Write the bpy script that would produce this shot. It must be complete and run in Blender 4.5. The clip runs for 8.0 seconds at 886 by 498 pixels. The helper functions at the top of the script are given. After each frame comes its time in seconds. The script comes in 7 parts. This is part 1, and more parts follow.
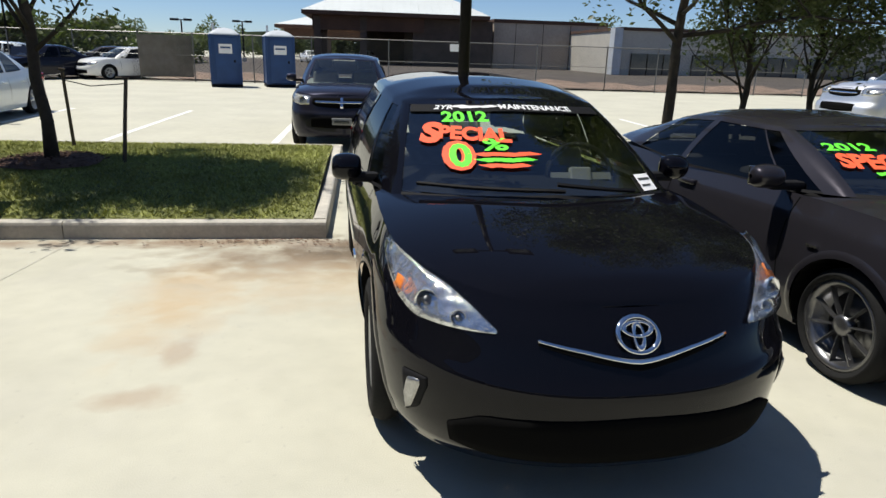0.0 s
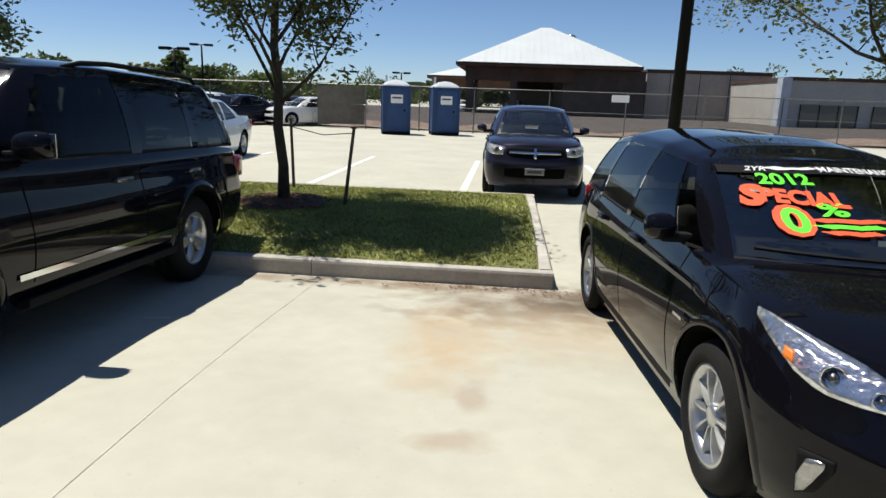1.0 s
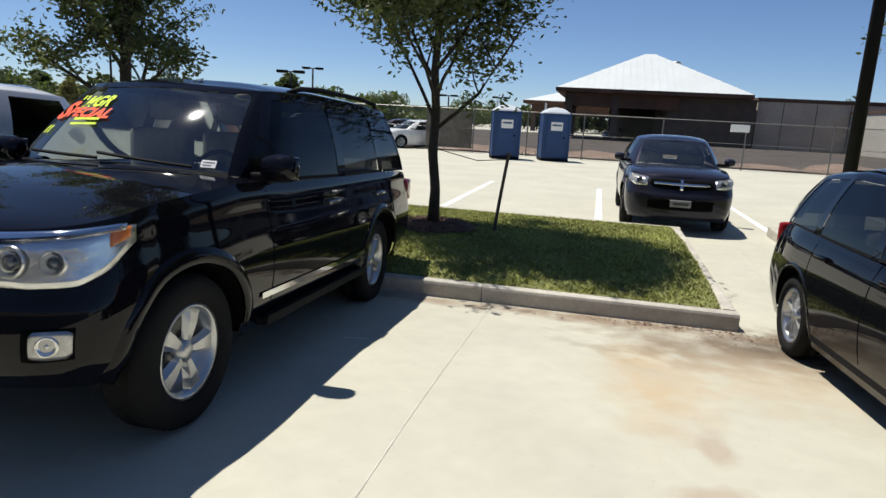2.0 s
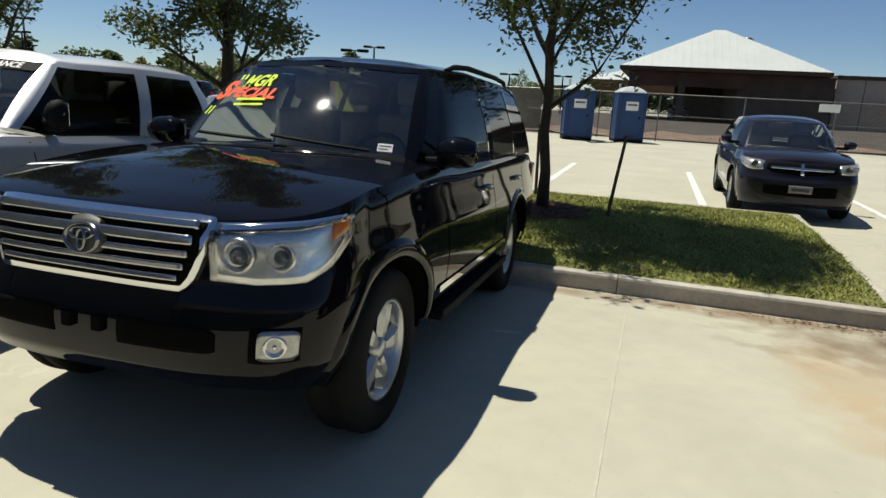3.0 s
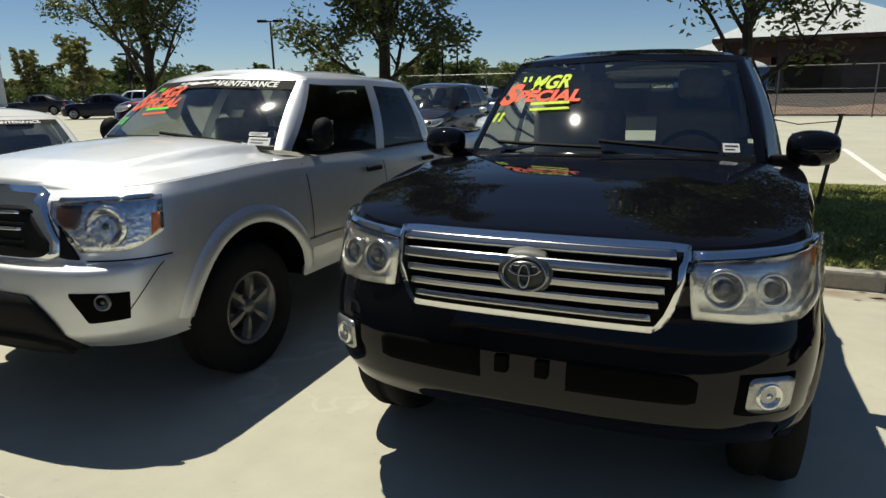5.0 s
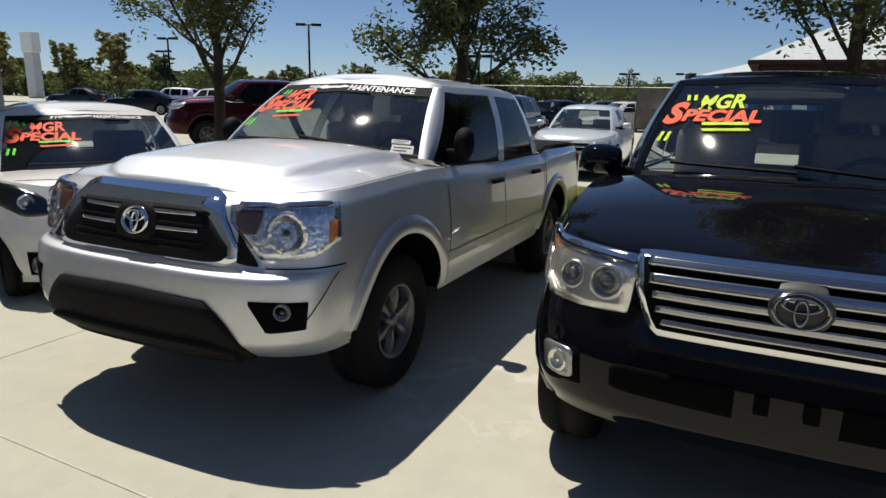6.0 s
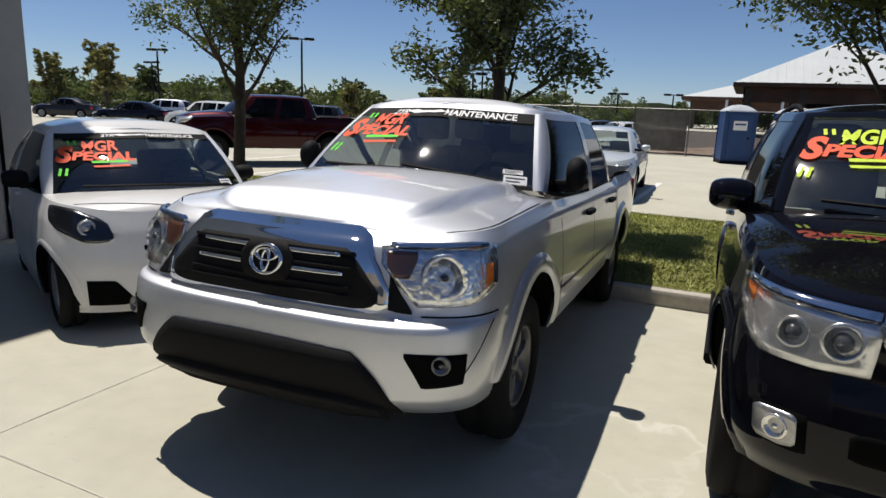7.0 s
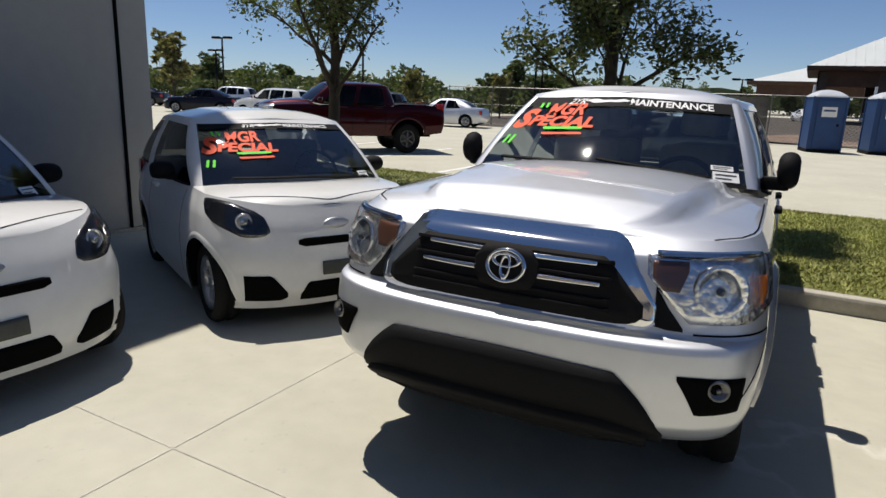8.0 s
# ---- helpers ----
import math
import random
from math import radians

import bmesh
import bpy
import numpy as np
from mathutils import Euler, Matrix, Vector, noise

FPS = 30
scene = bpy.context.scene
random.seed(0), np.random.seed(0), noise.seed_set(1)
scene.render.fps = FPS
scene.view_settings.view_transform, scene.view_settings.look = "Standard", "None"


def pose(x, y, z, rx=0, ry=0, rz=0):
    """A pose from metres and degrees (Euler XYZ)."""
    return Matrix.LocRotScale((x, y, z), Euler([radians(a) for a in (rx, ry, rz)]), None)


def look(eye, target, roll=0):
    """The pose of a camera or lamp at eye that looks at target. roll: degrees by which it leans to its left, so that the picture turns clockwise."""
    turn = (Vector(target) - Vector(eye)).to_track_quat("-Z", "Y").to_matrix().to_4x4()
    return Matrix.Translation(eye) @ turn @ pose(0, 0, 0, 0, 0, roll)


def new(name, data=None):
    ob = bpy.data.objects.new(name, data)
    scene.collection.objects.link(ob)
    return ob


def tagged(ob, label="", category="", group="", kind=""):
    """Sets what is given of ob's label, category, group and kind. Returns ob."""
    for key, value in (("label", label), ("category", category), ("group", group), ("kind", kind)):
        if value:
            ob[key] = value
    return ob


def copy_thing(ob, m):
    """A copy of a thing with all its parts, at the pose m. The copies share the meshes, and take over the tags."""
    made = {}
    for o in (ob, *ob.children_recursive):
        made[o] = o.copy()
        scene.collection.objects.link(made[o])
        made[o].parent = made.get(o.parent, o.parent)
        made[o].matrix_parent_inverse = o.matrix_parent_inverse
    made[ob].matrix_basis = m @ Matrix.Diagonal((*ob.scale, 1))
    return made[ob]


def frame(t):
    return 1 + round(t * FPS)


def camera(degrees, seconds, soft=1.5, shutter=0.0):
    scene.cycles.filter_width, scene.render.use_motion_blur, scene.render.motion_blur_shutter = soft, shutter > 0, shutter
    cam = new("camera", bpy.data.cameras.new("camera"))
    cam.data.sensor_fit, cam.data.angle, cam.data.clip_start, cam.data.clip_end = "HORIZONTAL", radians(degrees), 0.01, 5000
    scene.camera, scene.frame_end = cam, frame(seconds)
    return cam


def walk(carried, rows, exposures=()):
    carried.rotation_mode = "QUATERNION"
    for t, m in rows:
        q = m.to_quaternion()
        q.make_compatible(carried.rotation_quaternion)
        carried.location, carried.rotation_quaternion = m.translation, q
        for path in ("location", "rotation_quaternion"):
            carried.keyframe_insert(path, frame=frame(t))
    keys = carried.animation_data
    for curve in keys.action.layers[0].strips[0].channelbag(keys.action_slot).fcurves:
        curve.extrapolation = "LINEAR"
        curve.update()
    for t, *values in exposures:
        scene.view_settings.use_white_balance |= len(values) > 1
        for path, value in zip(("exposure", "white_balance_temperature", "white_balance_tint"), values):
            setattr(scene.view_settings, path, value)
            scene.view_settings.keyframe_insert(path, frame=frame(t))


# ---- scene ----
cam = camera(69.3, 8.0)
PATH = [
    (0, (1.237, 1.443, 1.626), (1.478, 3.341, 1.042), 1.8),
    (0.5, (0.8, 1.455, 1.61), (0.85, 3.371, 1.041), 1.7),
    (1, (0.34, 1.459, 1.651), (0.169, 3.398, 1.192), 2.0),
    (1.5, (-0.103, 1.393, 1.66), (-0.365, 3.34, 1.283), 2.3),
    (2, (-0.515, 1.412, 1.652), (-0.95, 3.323, 1.251), 3.1),
    (2.2, (-0.683, 1.428, 1.65), (-1.204, 3.312, 1.226), 3.1),
    (3.5, (-1.674, 1.493, 1.595), (-2.262, 3.345, 1.122), 2.9),
    (4, (-2.009, 1.47, 1.587), (-2.566, 3.34, 1.15), 1.0),
    (4.5, (-2.354, 1.392, 1.606), (-2.972, 3.229, 1.114), 0.3),
    (5, (-2.687, 1.34, 1.636), (-3.489, 3.103, 1.14), -1.1),
    (6.3, (-3.694, 1.125, 1.658), (-4.558, 2.87, 1.201), 1.8),
    (6.5, (-3.86, 1.133, 1.675), (-4.751, 2.868, 1.231), 1.5),
    (7, (-4.251, 1.06, 1.691), (-5.057, 2.841, 1.267), 2.3),
    (7.5, (-4.644, 0.967, 1.682), (-5.438, 2.737, 1.198), 2.3),
    (8, (-5.07, 0.931, 1.684), (-6.005, 2.635, 1.214), 2.1),
]
EXPOSURES = [(0, 0.07, 6400, 9), (2.2, 0.08, 6400, 10), (3.4, -0.24, 7000, 3), (5.2, -0.26, 6850, 4), (6.4, -0.23, 6550, 12), (8, -0.20, 6550, 12)]
walk(cam, [(t, look(eye, target, roll)) for t, eye, target, roll in PATH], EXPOSURES)

# ---- light ----
SUN_DIR = Vector((-0.342, 0.160, 0.925)).normalized()
world = bpy.data.worlds.new("world")
scene.world = world
world.use_nodes = True
_wt = world.node_tree
_sky = _wt.nodes.new("ShaderNodeTexSky")
_sky.sky_type, _sky.sun_disc = "NISHITA", False
_sky.sun_elevation = math.asin(SUN_DIR.z)
_sky.sun_rotation = math.atan2(SUN_DIR.x, SUN_DIR.y)
_sky.air_density, _sky.dust_density, _sky.ozone_density = 0.68, 0.1, 3.4
_tint = _wt.nodes.new("ShaderNodeMixRGB")
_tint.blend_type = "MULTIPLY"
_tint.inputs[0].default_value, _tint.inputs[2].default_value = 1.0, (0.95, 1.01, 1.10, 1)
_wt.links.new(_sky.outputs[0], _tint.inputs[1])
_wt.links.new(_tint.outputs[0], _wt.nodes["Background"].inputs[0])
_wt.nodes["Background"].inputs[1].default_value = 0.087
sun = new("sun", bpy.data.lights.new("sun", "SUN"))
sun.data.energy, sun.data.angle, sun.data.color = 5.35, radians(0.55), (1.0, 0.95, 0.86)
sun.matrix_world = look(tuple(SUN_DIR * 60), (0, 0, 0))


# ---- materials ----
def material(name, color, rough=0.5, metal=0.0, vary=0.0, scale=6.0, bump=0.0, bump_scale=60.0, coat=0.0, spec=0.5, detail=4.0,
             flake=0.0, coords="Object"):
    """A principled material whose colour wanders by vary at two scales, with fine relief."""
    m = bpy.data.materials.new(name)
    m.use_nodes = True
    nt = m.node_tree
    b = nt.nodes["Principled BSDF"]
    b.inputs["Base Color"].default_value = (*color, 1)
    b.inputs["Roughness"].default_value = rough
    b.inputs["Metallic"].default_value = metal
    b.inputs["Specular IOR Level"].default_value = spec
    if coat:
        b.inputs["Coat Weight"].default_value = coat
        b.inputs["Coat Roughness"].default_value = 0.03
    tc = nt.nodes.new("ShaderNodeTexCoord")
    if vary:
        mix = None
        for k, (s, amount) in enumerate(((scale, vary), (scale * 9.0, vary * 0.6))):
            n = nt.nodes.new("ShaderNodeTexNoise")
            n.inputs["Scale"].default_value, n.inputs["Detail"].default_value = s, detail
            nt.links.new(tc.outputs[coords], n.inputs["Vector"])
            r = nt.nodes.new("ShaderNodeMapRange")
            r.inputs["From Min"].default_value, r.inputs["From Max"].default_value = 0.25, 0.75
            r.inputs["To Min"].default_value, r.inputs["To Max"].default_value = 1 - amount, 1 + amount
            nt.links.new(n.outputs["Fac"], r.inputs["Value"])
            if mix is None:
                mix = r.outputs[0]
            else:
                mu = nt.nodes.new("ShaderNodeMath")
                mu.operation = "MULTIPLY"
                nt.links.new(mix, mu.inputs[0])
                nt.links.new(r.outputs[0], mu.inputs[1])
                mix = mu.outputs[0]
        vm = nt.nodes.new("ShaderNodeVectorMath")
        vm.operation = "SCALE"
        vm.inputs[0].default_value = color
        nt.links.new(mix, vm.inputs["Scale"])
        nt.links.new(vm.outputs[0], b.inputs["Base Color"])
    if bump:
        n = nt.nodes.new("ShaderNodeTexNoise")
        n.inputs["Scale"].default_value, n.inputs["Detail"].default_value = bump_scale, 5
        nt.links.new(tc.outputs[coords], n.inputs["Vector"])
        bp = nt.nodes.new("ShaderNodeBump")
        bp.inputs["Strength"].default_value, bp.inputs["Distance"].default_value = bump, 0.01
        nt.links.new(n.outputs["Fac"], bp.inputs["Height"])
        nt.links.new(bp.outputs[0], b.inputs["Normal"])
    if flake:
        n = nt.nodes.new("ShaderNodeTexNoise")
        n.inputs["Scale"].default_value, n.inputs["Detail"].default_value = 3.0, 6
        nt.links.new(tc.outputs[coords], n.inputs["Vector"])
        r = nt.nodes.new("ShaderNodeMapRange")
        r.inputs["To Min"].default_value, r.inputs["To Max"].default_value = max(0.02, rough - flake), rough + flake
        nt.links.new(n.outputs["Fac"], r.inputs["Value"])
        nt.links.new(r.outputs[0], b.inputs["Roughness"])
    return m


def glass(name, tint, rough=0.0, ior=1.5):
    """Thin tinted glass: clear to look through, mirror-like at a slant."""
    m = bpy.data.materials.new(name)
    m.use_nodes = True
    nt = m.node_tree
    nt.nodes.remove(nt.nodes["Principled BSDF"])
    tr = nt.nodes.new("ShaderNodeBsdfTransparent")
    tr.inputs[0].default_value = (*tint, 1)
    gl = nt.nodes.new("ShaderNodeBsdfGlossy")
    gl.inputs["Roughness"].default_value = rough
    fr = nt.nodes.new("ShaderNodeFresnel")
    fr.inputs["IOR"].default_value = ior
    mx = nt.nodes.new("ShaderNodeMixShader")
    nt.links.new(fr.outputs[0], mx.inputs[0])
    nt.links.new(tr.outputs[0], mx.inputs[1])
    nt.links.new(gl.outputs[0], mx.inputs[2])
    nt.links.new(mx.outputs[0], nt.nodes["Material Output"].inputs[0])
    return m


def leafy(name, color, through_light, scale):
    """A leaf: satin on top, and some light passes through the blade."""
    m = material(name, color, 0.5, vary=0.5, scale=scale)
    nt = m.node_tree
    b, out = nt.nodes["Principled BSDF"], nt.nodes["Material Output"]
    tl = nt.nodes.new("ShaderNodeBsdfTranslucent")
    tl.inputs[0].default_value = (color[0] * 1.5, color[1] * 1.7, color[2] * 0.9, 1)
    mx = nt.nodes.new("ShaderNodeMixShader")
    mx.inputs[0].default_value = through_light
    nt.links.new(b.outputs[0], mx.inputs[1])
    nt.links.new(tl.outputs[0], mx.inputs[2])
    nt.links.new(mx.outputs[0], out.inputs[0])
    return m


def cloth(name, color, open_share):
    """Woven screen cloth that lets part of the view through."""
    m = material(name, color, 0.95, vary=0.3, scale=3.0)
    nt = m.node_tree
    mx = nt.nodes.new("ShaderNodeMixShader")
    mx.inputs[0].default_value = open_share
    nt.links.new(nt.nodes["Principled BSDF"].outputs[0], mx.inputs[1])
    nt.links.new(nt.nodes.new("ShaderNodeBsdfTransparent").outputs[0], mx.inputs[2])
    nt.links.new(mx.outputs[0], nt.nodes["Material Output"].inputs[0])
    return m


def paint(name, color, metal=0.0, rough=0.35, coat=1.0):
    m = material(name, color, rough, metal, vary=0.04, scale=2.0, coat=coat, flake=0.04, spec=0.0 if max(color) < 0.05 else 0.3)
    m.node_tree.nodes["Principled BSDF"].inputs["Coat IOR"].default_value = 1.33 if max(color) < 0.05 else 1.34
    return m


def concrete_lot():
    """Pale broom-finished concrete with blotches, tyre scuffs and rusty wash marks by the kerb."""
    m = material("lot_concrete", (0.487, 0.470, 0.378), 0.85, vary=0.09, scale=0.7, bump=0.25, bump_scale=180, detail=6)
    nt = m.node_tree
    b = nt.nodes["Principled BSDF"]
    base = b.inputs["Base Color"].links[0].from_socket
    tc = nt.nodes.new("ShaderNodeTexCoord")
    sep = nt.nodes.new("ShaderNodeSeparateXYZ")
    nt.links.new(tc.outputs["Object"], sep.inputs[0])

    def op(kind, a, c=None):
        n = nt.nodes.new("ShaderNodeMath")
        n.operation = kind
        for i, v in enumerate((a, c)):
            if v is None:
                continue
            if isinstance(v, (int, float)):
                n.inputs[i].default_value = v
            else:
                nt.links.new(v, n.inputs[i])
        return n.outputs[0]

    def noise_at(s, d=4.0, low=0.35, high=0.7):
        n = nt.nodes.new("ShaderNodeTexNoise")
        n.inputs["Scale"].default_value, n.inputs["Detail"].default_value = s, d
        nt.links.new(tc.outputs["Object"], n.inputs["Vector"])
        r = nt.nodes.new("ShaderNodeMapRange")
        r.inputs["From Min"].default_value, r.inputs["From Max"].default_value = low, high
        nt.links.new(n.outputs["Fac"], r.inputs["Value"])
        return r.outputs[0]

    def blob(x, y, rx, ry, soft=1.0):
        dx = op("DIVIDE", op("SUBTRACT", sep.outputs[0], x), rx)
        dy = op("DIVIDE", op("SUBTRACT", sep.outputs[1], y), ry)
        d = op("SQRT", op("ADD", op("MULTIPLY", dx, dx), op("MULTIPLY", dy, dy)))
        r = nt.nodes.new("ShaderNodeMapRange")
        r.inputs["From Min"].default_value, r.inputs["From Max"].default_value = 1.0 + 0.5 * soft, max(0.0, 1 - soft)
        wob = op("ADD", d, op("MULTIPLY", op("SUBTRACT", noise_at(4.0), 0.5), 0.7))
        nt.links.new(wob, r.inputs["Value"])
        return r.outputs[0]

    def stain(mask, strength, color, under):
        mx = nt.nodes.new("ShaderNodeMixRGB")
        nt.links.new(op("MULTIPLY", mask, strength), mx.inputs[0])
        nt.links.new(under, mx.inputs[1])
        mx.inputs[2].default_value = (*color, 1)
        return mx.outputs[0]

    c = stain(op("MULTIPLY", blob(0.02, 5.75, 0.34, 0.85, 0.6), noise_at(2.0, 5, 0.2, 0.5)), 0.62, (0.46, 0.32, 0.17), base)
    c = stain(op("MULTIPLY", blob(0.95, 6.72, 1.15, 0.62, 0.75), noise_at(3.0, 6, 0.15, 0.5)), 0.92, (0.20, 0.145, 0.09), c)
    c = stain(op("MULTIPLY", blob(1.2, 7.0, 0.6, 0.4, 0.6), noise_at(6.0, 6, 0.2, 0.5)), 0.8, (0.10, 0.075, 0.05), c)
    c = stain(op("MULTIPLY", blob(-0.5, 7.22, 2.0, 0.16, 0.6), noise_at(5.0, 6, 0.15, 0.5)), 0.85, (0.24, 0.17, 0.11), c)
    c = stain(blob(0.25, 4.73, 0.09, 0.20, 0.45), 0.5, (0.34, 0.24, 0.16), c)
    c = stain(blob(0.17, 4.23, 0.18, 0.10, 0.45), 0.5, (0.34, 0.24, 0.16), c)
    c = stain(op("MULTIPLY", blob(-6.6, 3.8, 1.6, 1.8), noise_at(2.2, 5)), 0.22, (0.36, 0.33, 0.28), c)
    c = stain(op("MULTIPLY", blob(0.85, 5.95, 0.62, 0.55, 0.6), noise_at(3.0, 5, 0.2, 0.5)), 0.5, (0.44, 0.34, 0.22), c)
    c = stain(op("MULTIPLY", blob(-4.70, 4.2, 0.42, 0.42, 0.12), op("SUBTRACT", 1.0, blob(-4.67, 4.17, 0.37, 0.37, 0.12))), 0.6, (0.68, 0.65, 0.59), c)
    c = stain(noise_at(1.6, 6, 0.5, 0.8), 0.28, (0.42, 0.40, 0.36), c)
    c = stain(noise_at(22.0, 3, 0.66, 0.74), 0.22, (0.30, 0.28, 0.25), c)
    nt.links.new(c, b.inputs["Base Color"])
    return m


